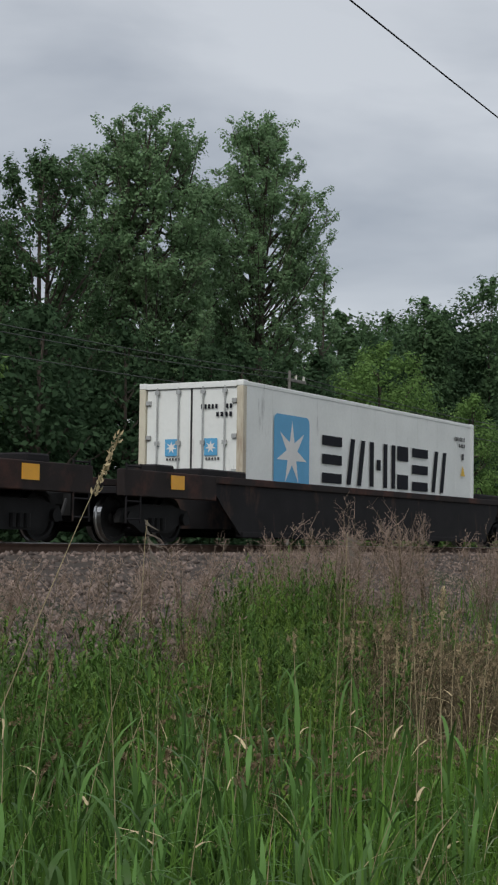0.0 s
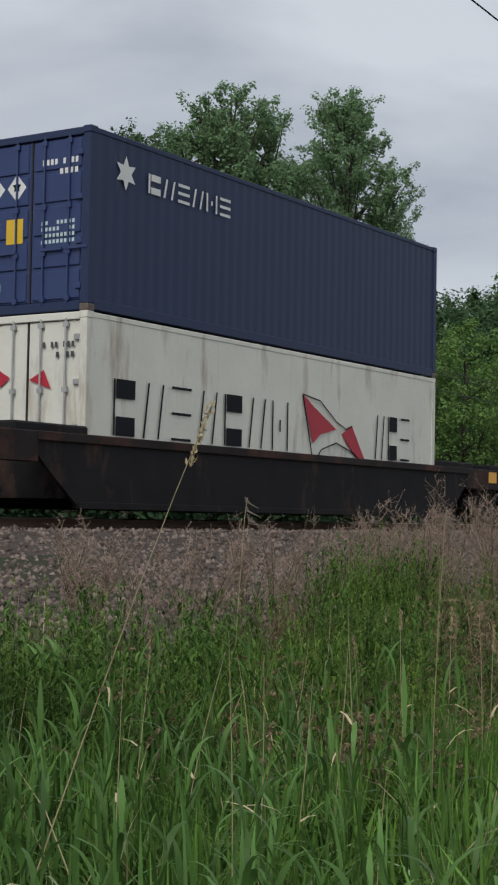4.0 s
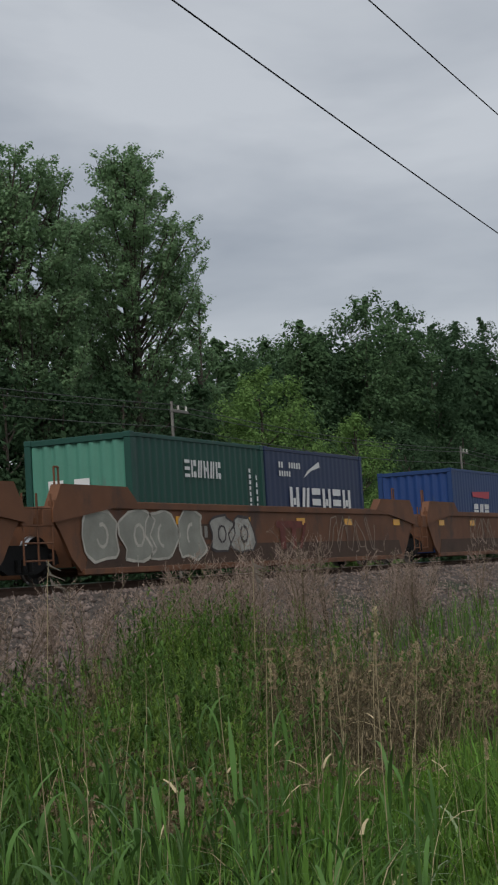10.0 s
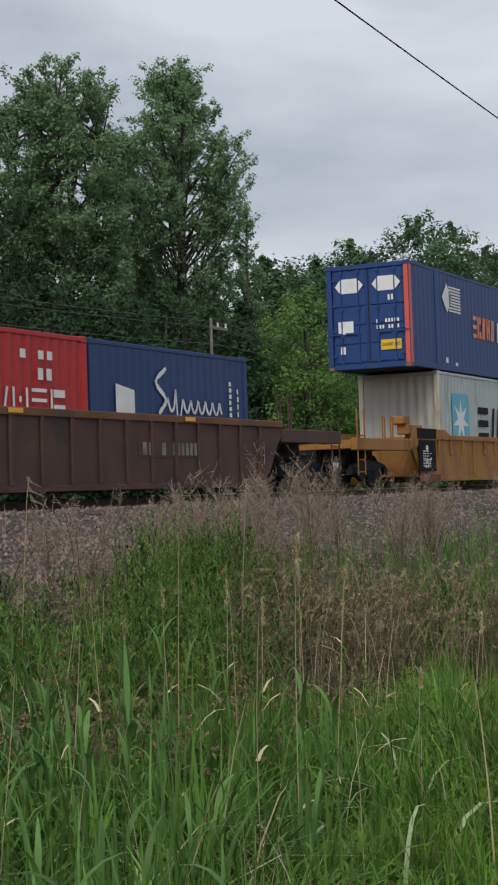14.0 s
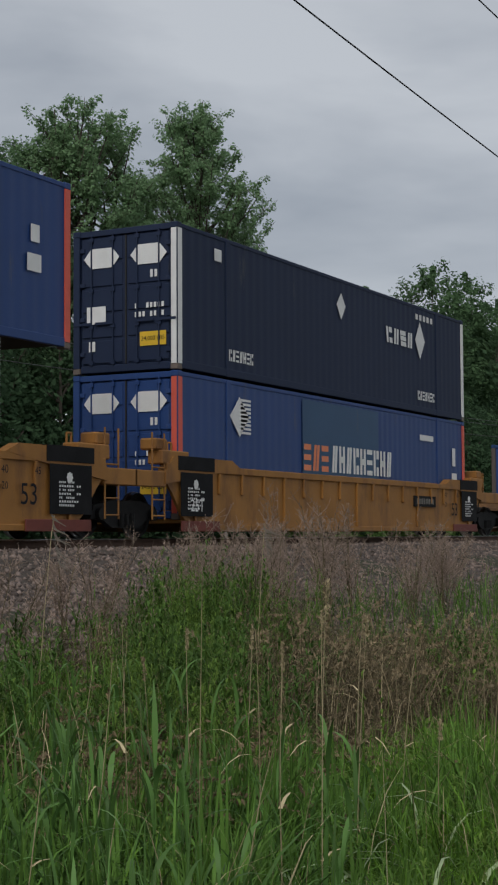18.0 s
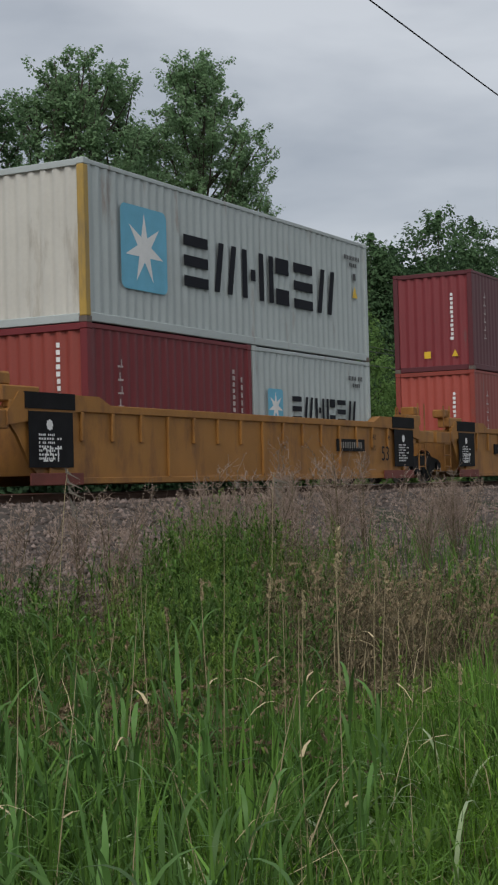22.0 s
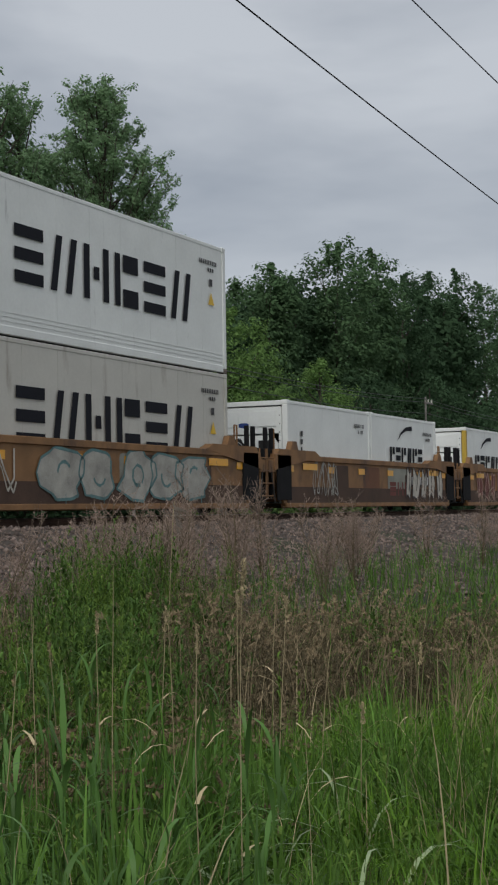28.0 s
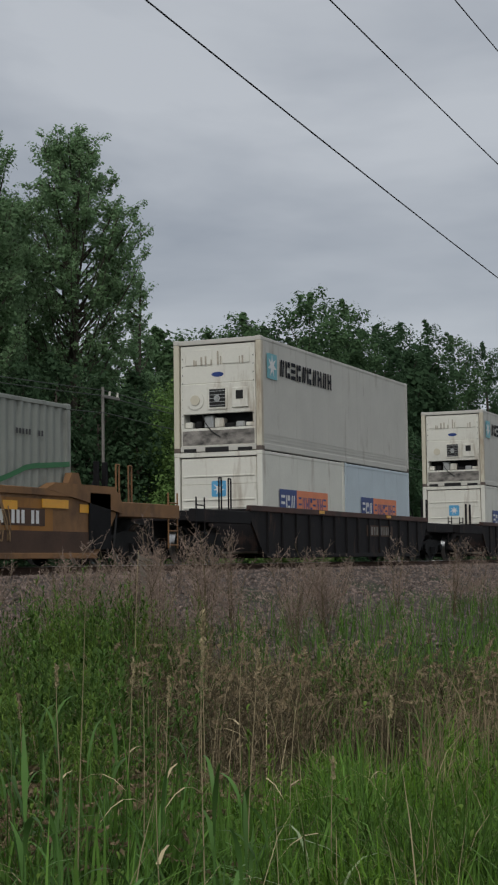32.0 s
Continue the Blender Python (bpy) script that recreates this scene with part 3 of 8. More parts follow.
def reefer_box(L, H, mat, label, end="doors", kind=0, mat_end=None, posts=None, group="containers on the train"):
    c = thing("refrigerated_container", label, "container", group)
    container_frame(c, L, H, mat, mat, post_l=posts)
    bm = boxes((-L / 2 + 0.15, L / 2 - 0.15, -1.2, -1.17, 0.19, H - 0.1))
    for z in (0.26, 0.34, 0.42):      # pressed lower flutes
        part("lower_flute", boxes((-L / 2 + 0.15, L / 2 - 0.15, -1.208, -1.2, z, z + 0.03)), mat, c)
    part("side_wall", bm, mat, c)
    n = int(L / 1.2)
    for k in range(1, n):     # riveted sheet seams
        xk = -L / 2 + k * L / n
        part("sheet_seam", boxes((xk - 0.006, xk + 0.006, -1.203, -1.2, 0.46, H - 0.1)), mat, c)
    part("far_wall", boxes((-L / 2 + 0.15, L / 2 - 0.15, 1.17, 1.2, 0.19, H - 0.1)), mat, c)
    part("rear_wall", boxes((L / 2 - 0.1, L / 2 - 0.06, -1.07, 1.07, 0.15, H - 0.1)), mat, c)
    # a whiter mat_end puts the brightness of the -x side into the colour
    if end == "doors":
        doors(c, L, H, mat_end or mat, BAR_STEEL, ribs=1)
    else:
        reefer_unit(c, L, H, mat_end or mat, kind)
    return c


# painted schemes, as plain shapes in their colours
def scheme_star(c, sq, row, ink=INK, back=MARK_BLUE, n=6):
    """A sky-blue square with a white star, and a row of heavy dark bar marks beside it; both as x0, x1, z0, z1."""
    x0, x1, z0, z1 = sq
    flat_shapes("emblem_square", [round_rect(x0, x1, z0, z1, 0.09 * (x1 - x0))], back, c, label="sky blue emblem square")
    flat_shapes("emblem_star", star((x0 + x1) / 2, (z0 + z1) / 2, (z1 - z0) * 0.43, 7, 0.36), MARK_WHITE, c, y=-1.230, label="white seven-pointed star")
    flat_shapes("bar_marks", block_row(*row, n, (row[3] - row[2]) * 0.21, seed=4), ink, c, label="row of heavy dark bar marks")


def scheme_sail(c, row, flag, row2, z0, z1, ink=INK):
    """Two rows of tall thin dark marks with a red and white pennant between them."""
    th = 0.045
    flat_shapes("thin_marks", block_row(row[0], row[1], z0, z1, 7, th, seed=11, gap=0.28), ink, c, label="row of tall thin dark marks")
    flat_shapes("thin_marks", block_row(row2[0], row2[1], z0, z1, 3, th, seed=5, gap=0.28), ink, c)
    cz = (z0 + z1) / 2
    px, s = flag[0], flag[1] - flag[0]
    k = 0.25
    flat_shapes("red_pennant", [[(px, cz + s * k), (px + s * 0.16, cz + s * 0.17), (px + s * 0.50, cz + s * 0.02), (px + s * 0.26, cz - s * 0.03), (px + s * 0.15, cz - s * 0.10)],
                                [(px + s * 0.58, cz - s * 0.01), (px + s * 0.74, cz + s * 0.06), (px + s * 1.0, cz - s * k), (px + s * 0.80, cz - s * 0.17)]], MARK_RED, c, label="red pennant shapes")
    edge = bmesh.new()
    curve = [(px, cz + s * k), (px + s * 0.25, cz + s * 0.22), (px + s * 0.5, cz + s * 0.08), (px + s * 0.65, cz + s * 0.03), (px + s * 0.74, cz + s * 0.06)]
    low = [(px + s * 0.16, cz - s * k), (px + s * 0.28, cz - s * 0.14), (px + s * 0.5, cz - s * 0.08), (px + s * 0.75, cz - s * 0.14), (px + s * 1.0, cz - s * k)]
    for line in (curve, low, [(px, cz + s * k), (px + s * 0.16, cz - s * k)]):
        for p, q in zip(line, line[1:]):
            tube(edge, (p[0], -1.226, p[1]), (q[0], -1.226, q[1]), 0.013, 4)
    part("pennant_outline", edge, ink, c)


def end_codes(c, L, H, mat, seed, y0=-0.95, y1=-0.2, z=None, door=True):
    z = z or H - 0.55
    x = -L / 2 + (0.03 if door else 0.04)
    polys = code_bars(y0, y1, z, z + 0.09, 9, seed) + code_bars(y0, y0 + 0.4, z - 0.16, z - 0.07, 4, seed + 1)
    flat_shapes("serial_code", polys, mat, c, end=x)


def side_codes(c, L, H, mat, seed, upright=False):
    x = L / 2 - 1.35
    if upright:
        polys = code_bars(x + 0.5, x + 0.62, H * 0.25, H * 0.8, 11, seed, True) + code_bars(x + 0.85, x + 0.93, H * 0.2, H * 0.75, 9, seed + 1, True)
    else:
        polys = code_bars(x, x + 0.9, H - 0.5, H - 0.40, 10, seed) + code_bars(x + 0.3, x + 0.75, H - 0.66, H - 0.57, 4, seed + 2)
        if L > 10:
            plate("warning_triangle", [[(x + 0.42, 1.50), (x + 0.72, 1.50), (x + 0.57, 1.78)]], MARK_YELLOW, c, -1.226, None, "yellow warning triangle")
            plate("size_label", [rect(x + 0.48, x + 0.64, 1.92, 2.08)], mat, c, -1.226, None, "")
    flat_shapes("serial_code", polys, mat, c)

CAR_DARK = material("dark_brown_black_car_paint", (0.0125, 0.0115, 0.0125), spec=0.2, rough=0.75, vary=0.35, scale=2, dirt=(0.09, 0.05, 0.035), dirt_amount=0.35, dirt_scale=1.4, streak=2, bump=0.1)
CAR_RUST = material("rust_brown_car_paint", (0.15, 0.062, 0.028), rough=0.7, vary=0.25, scale=1.6, dirt=(0.055, 0.036, 0.028), dirt_amount=0.55, dirt_scale=1.2, streak=1.5, bump=0.1)
CAR_BROWN = material("dark_oxide_car_paint", (0.075, 0.037, 0.028), rough=0.7, vary=0.3, scale=1.6, dirt=(0.03, 0.024, 0.022), dirt_amount=0.5, dirt_scale=1.2, streak=2, bump=0.1)
CAR_YELLOW = material("weathered_yellow_car_paint", (0.30, 0.135, 0.028), rough=0.65, vary=0.18, scale=1.4, dirt=(0.115, 0.050, 0.022), dirt_amount=0.62, dirt_scale=1.5, streak=2.5, bump=0.08)
CAR_ORANGE = material("faded_orange_car_paint", (0.235, 0.122, 0.050), rough=0.7, vary=0.3, scale=1.4, dirt=(0.06, 0.036, 0.026), dirt_amount=0.6, dirt_scale=1.1, streak=1.6, bump=0.1)
STENCIL = material("black_stencil_panel", (0.013, 0.013, 0.014), rough=0.8, vary=0.3, spec=0.12)
REFLECT = material("yellow_reflector_tape", (0.75, 0.36, 0.02), rough=0.35, vary=0.1)
SPRAY = material("pale_spray_paint", (0.28, 0.21, 0.155), rough=0.7, vary=0.5, scale=3)
SPRAY_PALE = material("off_white_spray_paint", (0.46, 0.43, 0.37), rough=0.7, vary=0.35, scale=4)
SPRAY_SILVER = material("dull_silver_spray_paint", (0.34, 0.33, 0.29), rough=0.6, vary=0.4, scale=3)
SPRAY_TEAL = material("faded_teal_spray_paint", (0.10, 0.19, 0.19), rough=0.7, vary=0.35, scale=3)
SPRAY_PINK = material("faded_pink_spray_paint", (0.42, 0.27, 0.23), rough=0.7, vary=0.35, scale=3)
SPRAY_TAN = material("tan_spray_paint", (0.27, 0.17, 0.085), rough=0.7, vary=0.35, scale=3)
SPRAY_DARK = material("dark_spray_paint", (0.06, 0.05, 0.05), rough=0.7, vary=0.3, scale=3)
CAR_SILL = material("sooty_brown_sill", (0.022, 0.017, 0.016), rough=0.75, vary=0.35, scale=2, spec=0.2, dirt=(0.10, 0.042, 0.030), dirt_amount=0.62, dirt_scale=1.2, bump=0.1)
CAR_DARKRUST = material("grimy_dark_rust", (0.072, 0.041, 0.027), rough=0.8, vary=0.35, scale=1.5, bump=0.1)
SPRAY_GREY = material("faded_grey_spray_paint", (0.26, 0.26, 0.22), rough=0.75, vary=0.3, scale=2)
MARK_FADED = material("faded_pinkish_marking", (0.42, 0.36, 0.34), rough=0.7, vary=0.4, scale=8, spec=0.2)
MARK_DIM = material("worn_grey_marking", (0.20, 0.19, 0.17), rough=0.8, vary=0.5, scale=6, spec=0.2)
MARK_MAROON = material("faded_maroon_marking", (0.14, 0.035, 0.025), rough=0.7, vary=0.3, scale=3)
WHEELS = {-1: [], 1: []}


def wheel_mesh():
    bm = bmesh.new()
    n = 28
    for s in (-1, 1):
        prof = ((0.0, 0.66), (0.12, 0.66), (0.14, 0.70), (0.34, 0.70), (0.36, 0.665), (0.445, 0.665), (0.445, 0.70), (0.42, 0.715), (0.42, 0.80), (0.35, 0.80), (0.33, 0.76), (0.14, 0.76), (0.12, 0.82), (0.0, 0.82))
        rings = [[bm.verts.new((r * math.cos(2 * math.pi * k / n), s * y, r * math.sin(2 * math.pi * k / n))) for k in range(n)] for r, y in prof if r > 0]
        for a, b in zip(rings, rings[1:]):
            for k in range(n):
                bm.faces.new((a[k], a[(k + 1) % n], b[(k + 1) % n], b[k]))
        bm.faces.new(rings[0])
        bm.faces.new(rings[-1][::-1])
    tube(bm, (0, -0.98, 0), (0, 0.98, 0), 0.075, 12)
    bmesh.ops.recalc_face_normals(bm, faces=bm.faces[:])
    me = mesh_of(bm, "wheelset", DARK_STEEL)
    me.materials.append(SHINY)
    for p in me.polygons:
        r = math.hypot(p.center[0], p.center[2])
        if 0.405 < r < 0.46:
            p.material_index = 1
    return me


WHEEL = wheel_mesh()


def truck(car, x):
    t = part("truck", boxes((x - 0.16, x + 0.16, -1.0, 1.0, 0.30, 0.58), bevel=0.03), DARK_STEEL, car)
    for s in (-1, 1):
        bm = bmesh.new()
        prism(bm, [(x - 1.15, 0.36), (x - 1.05, 0.60), (x - 0.5, 0.70), (x + 0.5, 0.70), (x + 1.05, 0.60), (x + 1.15, 0.36), (x + 0.75, 0.34), (x + 0.45, 0.20), (x - 0.45, 0.20), (x - 0.75, 0.34)], s * 1.02 - 0.06, s * 1.02 + 0.06)
        part("side_frame", bm, DARK_STEEL, t)
        for k in (-0.18, 0, 0.18):
            part("spring", tubes(((x + k, s * 1.10, 0.24), (x + k, s * 1.10, 0.46)), r=0.06, n=8), DARK_STEEL, t)
        for k in (-0.89, 0.89):
            part("bearing_cap", tubes(((x + k, s * 1.08, 0.445), (x + k, s * 1.16, 0.445)), r=0.11, n=14), DARK_STEEL, t)
    for k in (-1, 1):
        w = new("wheelset", WHEEL)
        w.parent = t
        WHEELS[k].append((w, x + 0.89 * k))
    return t


def scrawl(car, x0, x1, z0, z1, y, mat, seed, n=7, r=0.028):
    """Loose loops of sprayed paint on a car side, no readable sign."""
    rnd = random.Random(seed)
    bm = bmesh.new()
    w = (x1 - x0) / n
    for i in range(n):
        cx = x0 + (i + 0.5) * w
        pts = []
        for k in range(9):
            a = k * 0.9 + rnd.uniform(-0.4, 0.4)
            pts.append((min(max(cx + w * 0.55 * math.cos(a) + rnd.uniform(-0.1, 0.1), x0), x1), (z0 + z1) / 2 + (z1 - z0) * 0.48 * math.sin(a * 1.3 + i)))
        stroke(bm, pts, r, y, rnd)
    return tagged(part("spray_paint", bm, mat, car), "loops of pale sprayed paint", kind="stuff")


def stroke(bm, pts, r, y, rnd, closed=False):
    """A brush line through points (x, z), flat on the plane y."""
    for p, q in zip(pts, pts[1:] + pts[:1] if closed else pts[1:]):
        d = Vector((q[0] - p[0], 0, q[1] - p[1]))
        if d.length < 0.02:
            continue
        nrm = Vector((-d.z, 0, d.x)).normalized() * r * rnd.uniform(0.7, 1.25)
        vs = [bm.verts.new((c[0] + k * nrm.x, y, c[1] + k * nrm.z)) for c, k in ((p, 1), (p, -1), (q, -1), (q, 1))]
        f = bm.faces.new(vs)
        f.normal_update()
        if f.normal.y > 0:
            f.normal_flip()


def throw_up(car, x0, x1, z0, z1, y, fill, line, seed, n=5, round_ones=True):
    """Bold sprayed shapes side by side, filled and outlined, no readable sign: fat rounded lumps, or tall leaning slabs with ragged feet."""
    rnd = random.Random(seed)
    body, edge = bmesh.new(), bmesh.new()
    w, h = (x1 - x0) / n, z1 - z0
    for i in range(n):
        cx, cz = x0 + (i + 0.5) * w + rnd.uniform(-0.12, 0.12) * w, (z0 + z1) / 2
        turn = rnd.uniform(0, 6.28)
        if round_ones:
            rim = [(cx + w * 0.60 * rnd.uniform(0.6, 1.12) * math.copysign(abs(math.cos(a)) ** 0.7, math.cos(a)), cz + h * 0.5 * rnd.uniform(0.78, 1.0) * math.copysign(abs(math.sin(a)) ** 0.7, math.sin(a))) for a in np.linspace(0, 2 * math.pi, 15)[:-1]]
            hole = [(cx + w * 0.17 * math.cos(a) + 0.05, cz + h * 0.20 * math.sin(a)) for a in np.linspace(turn, turn + rnd.uniform(1.5, 6.2), 8)]
        else:
            k, m = rnd.uniform(-0.22, 0.22) * w, rnd.uniform(0.28, 0.48) * w
            rim = [(cx - m - k, z0 + h * rnd.uniform(0, 0.2)), (cx - m * 0.3 - k, z0 + h * rnd.uniform(0.1, 0.35)), (cx + m * 0.5 - k, z0 + h * rnd.uniform(0, 0.1)), (cx + m * 1.1 - k * 0.4, cz), (cx + m * 0.7 + k, z1 - h * rnd.uniform(0, 0.1)), (cx + k, z1 - h * rnd.uniform(0.15, 0.35)), (cx - m + k, z1)]
            hole = [(cx - m * 0.2, z0 + h * 0.3), (cx + m * 0.1 + k * 0.5, cz), (cx + k, z1 - h * 0.2)]
        vs = [body.verts.new((a, y - 0.0004 * i, b)) for a, b in rim]
        f = body.faces.new(vs)
        f.normal_update()
        if f.normal.y > 0:
            f.normal_flip()
        stroke(edge, rim, 0.026, y - 0.004, rnd, True)
        stroke(edge, hole, 0.030, y - 0.004, rnd)
        if rnd.random() < 0.6:      # a run of wet paint
            dx = rnd.uniform(-0.3, 0.3) * w
            stroke(edge, [(cx + dx, z0 + h * 0.15), (cx + dx, z0 - h * 0.08)], 0.012, y - 0.004, rnd)
    tagged(part("spray_fill", body, fill, car), "bold lumps of sprayed paint", kind="stuff")
    tagged(part("spray_outline", edge, line, car), "outlines of sprayed paint", kind="stuff")


def well_car(x, left, right, deep, mat, top, label, ribs=0, joints=(False, False), raised=0.0, style="plain", chord=None, group="well cars of the train", seed=0, bars=True):
    """A deep-sided railway well car: x is the middle of its well, left and right the reach to coupler or joint, deep the half length
    of the deep sides; local heights count from the top of the rails."""
    c = thing("well_car", label, "railway car", group, at=(x, TRACK_Y, RAIL))
    a = deep
    chord = chord or mat
    low, y = 0.19, 1.40
    knee = top - 0.62
    ends = {-1: left, 1: right}
    joint = {-1: joints[0], 1: joints[1]}
    run = {d: max(0.3, min(0.95, ends[d] - a - (0.45 if joint[d] else 1.2))) for d in (-1, 1)}
    for s in (-1, 1):
        ya, yb = sorted((s * y, s * (y - 0.06)))
        bm = bmesh.new()
        l, r = run[-1], run[1]
        prism(bm, [(-a - l, knee + 0.3), (-a - l * 0.75, knee + 0.08), (-a - l * 0.35, low + 0.25), (-a, low), (a, low), (a + r * 0.35, low + 0.25), (a + r * 0.75, knee + 0.08), (a + r, knee + 0.3), (a + r, top - 0.1), (-a - l, top - 0.1)], ya, yb)
        part("side_plate", bm, mat, c)
        yc = sorted((s * (y + 0.045), s * (y - 0.09)))
        part("top_chord", boxes((-a - l, a + r, *yc, top - 0.14, top), bevel=0.012), chord, c)
        part("bottom_chord", boxes((-a + 0.02, a - 0.02, *sorted((s * (y + 0.04), s * (y - 0.12))), low - 0.05, low + 0.06), bevel=0.01), mat, c)
        if style in ("rust", "orange"):       # the lower strip leans in
            bm = bmesh.new()
            prism(bm, [(-a + 0.1, low + 0.06), (a - 0.1, low + 0.06), (a - 0.3, low + 0.46), (-a + 0.3, low + 0.46)], *sorted((s * (y + 0.012), s * y)))
            part("lower_strip", bm, CAR_DARKRUST, c)
        if raised:
            for d in (-1, 1):
                w = 2.9
                bm = bmesh.new()
                x0, x1 = d * (a + run[d] - w), d * (a + run[d] + 0.05)
                prism(bm, [(x0, top), (x0 + d * 0.35, top + raised), (x1 - d * 0.3, top + raised), (x1, top - 0.18), (x1, top - 0.4), (x0, top - 0.01)], *sorted((s * (y + 0.05), s * (y - 0.16))))
                part("raised_corner", bm, mat, c)
        for k in range(ribs):
            xr = -a + 0.15 + (2 * a - 0.3) * k / (ribs - 1)
            z0 = low + 0.06 + (0.62 if style == "yellow" and k % 4 else 0.0)
            bm = bmesh.new()
            box(bm, xr - 0.045, xr + 0.045, *sorted((s * y, s * (y + 0.055))), z0, top - 0.14, bevel=0.01)
            part("side_rib", bm, mat, c)
        for d in (-1, 1):     # platform over each truck
            x0, x1 = sorted((d * (a + run[d] - 0.02), d * (ends[d] - (0.12 if joint[d] else 0.45))))
            if x1 - x0 < 0.15:
                continue
            if s < 0:
                part("end_platform", boxes((x0, x1, -1.25, 1.25, top - 0.42, top - 0.30), bevel=0.01), mat, c)
                part("centre_sill", boxes((x0, x1, -0.3, 0.3, top - 0.80, top - 0.42)), DARK_STEEL, c)
                part("bulkhead", boxes((*sorted((d * a, d * (a + 0.1))), -1.25, 1.25, low + 0.1, top - 0.05), bevel=0.01), mat, c)
            rise = 0.0 if style == "dark" else 0.16
            part("platform_edge", boxes((x0, x1, *sorted((s * 1.42, s * 1.25)), top - 0.46, top - rise), bevel=0.015), chord if style == "dark" else mat, c)
    for d in (-1, 1):
        e = ends[d]
        if joint[d]:
            if d > 0:
                truck(c, e)
            part("joint_bearing", boxes((*sorted((d * (e - 0.5), d * e)), -0.35, 0.35, 0.62, 0.95), bevel=0.04), DARK_STEEL, c)
        else:
            truck(c, d * (e - 1.95))
            part("coupler", boxes((*sorted((d * (e - 0.5), d * (e + 0.02))), -0.14, 0.14, 0.62, 0.9), bevel=0.04), DARK_STEEL, c)
            hose = bmesh.new()
            pts = [(d * (e - 0.25), -0.35, 0.75), (d * (e - 0.1), -0.38, 0.5), (d * (e + 0.02), -0.38, 0.42)]
            for p, q in zip(pts, pts[1:]):
                tube(hose, p, q, 0.03, 6)
            part("air_hose", hose, RUBBER, c)
        # ladder at the corner
        bx = d * (e - 0.75 if not joint[d] else a + run[d] + 0.25)
        seg = [((bx + k, -1.40, 0.35), (bx + k, -1.40, top + (0.55 if style == "yellow" else 0.1))) for k in (-0.22, 0.22)]
        seg += [((bx - 0.22, -1.40, z), (bx + 0.22, -1.40, z)) for z in (0.42, 0.72, 1.02, 1.32)]
        part("ladder", tubes(*seg, r=0.018, n=6), mat, c)
        if bars:      # upright looped bars on the platform
            for k in ((0.5, 1.05) if not joint[d] else (0.35,)):
                px = d * (a + run[d] + k) if not joint[d] else d * (a + run[d] - k - 0.3)
                hz = 0.62 if style != "yellow" else 0.42
                part("guide_bar", tubes(((px - 0.07, -1.1, top - 0.3), (px - 0.07, -1.1, top + hz)), ((px + 0.07, -1.1, top - 0.3), (px + 0.07, -1.1, top + hz)), ((px - 0.07, -1.1, top + hz), (px + 0.07, -1.1, top + hz)), r=0.02, n=6), mat if style != "dark" else CAR_BROWN, c)
        if style == "yellow":
            bx = d * (a - 0.15)
            part("stencil_panel", boxes((bx - 0.62, bx + 0.62, -y - 0.066, -y - 0.056, 0.42, top - 0.16)), STENCIL, c, "black stencil panel with white marks")
            part("stencil_cap", boxes((bx - 0.7, bx + 0.7, -y - 0.066, -y + 0.05, top - 0.12, top + raised + 0.012)), STENCIL, c)
            polys = []
            for k in range(7):
                polys += code_bars(bx - 0.36, bx + 0.1 + 0.2 * (k % 2), 0.55 + k * 0.065, 0.585 + k * 0.065, 9, k)
            polys += star(bx - 0.05, top - 0.38, 0.1, 8, 0.8)
            flat_shapes("stencil_text", polys, MARK_WHITE, c, y=-y - 0.07)
            if d < 0:
                writing("25T", 0.34, MARK_WHITE, c, (bx, -y - 0.072, 0.62), SIDE_TEXT, label="white stencilled load mark")
            else:
                writing("53", 0.50, INK, c, (bx - 1.2, -y - 0.062, 0.72), SIDE_TEXT, label="black stencilled number")
                writing("45", 0.17, INK, c, (bx - 0.95, -y - 0.062, 1.12), SIDE_TEXT)
                writing("40", 0.19, INK, c, (bx - 1.85, -y - 0.062, 1.12), SIDE_TEXT)
                writing("20", 0.17, INK, c, (bx - 1.85, -y - 0.062, 0.86), SIDE_TEXT)
            part("wear_plate", boxes((bx - 1.3 if d > 0 else bx - 0.6, bx + 0.6 if d > 0 else bx + 0.9, -y - 0.075, -y - 0.045, 0.13, 0.33), bevel=0.008), MARK_MAROON, c, "dark red wear plate")
            if d < 0 and seed in (10, 14):
                loop = bmesh.new()
                lx = d * (a - 5.0)
                arc = [(lx + 0.42 * math.cos(b), -y - 0.07, top - 0.16 - 0.42 * math.sin(b)) for b in np.linspace(0, math.pi, 13)]
                for p, q in zip(arc, arc[1:]):
                    tube(loop, p, q, 0.030, 6)
                part("hanging_chain", loop, STENCIL, c, "black chain hanging in a loop")
            part("corner_guide", boxes((bx + d * 0.75 - 0.5, bx + d * 0.75 + 0.5, -1.43, -1.1, top - 0.02, top + 0.24), bevel=0.02), mat, c)
            part("corner_block", boxes((bx + d * 1.15 - 0.22, bx + d * 1.15 + 0.22, -1.36, -1.0, top + 0.24, top + 0.46), bevel=0.03), mat, c)
        elif style == "orange":
            bx = d * (a + 0.1)
            part("end_panel", boxes((bx - 0.42, bx + 0.42, -y - 0.050, -y - 0.004, 0.32, top - 0.02), bevel=0.008), STENCIL, c, "black panel at the end of the side")
            for k in (-0.3, 0.05):
                px = d * (a + 0.55) + k
                part("end_post", boxes((px - 0.045, px + 0.045, -1.32, -1.22, 0.4, top + 0.62), bevel=0.012), STENCIL, c)
            part("end_frame", boxes((bx - 0.7 + d * 0.2, bx + 0.7 + d * 0.2, -1.28, 1.2, top - 0.10, top + 0.12), bevel=0.02), STENCIL, c)
            bm = bmesh.new()
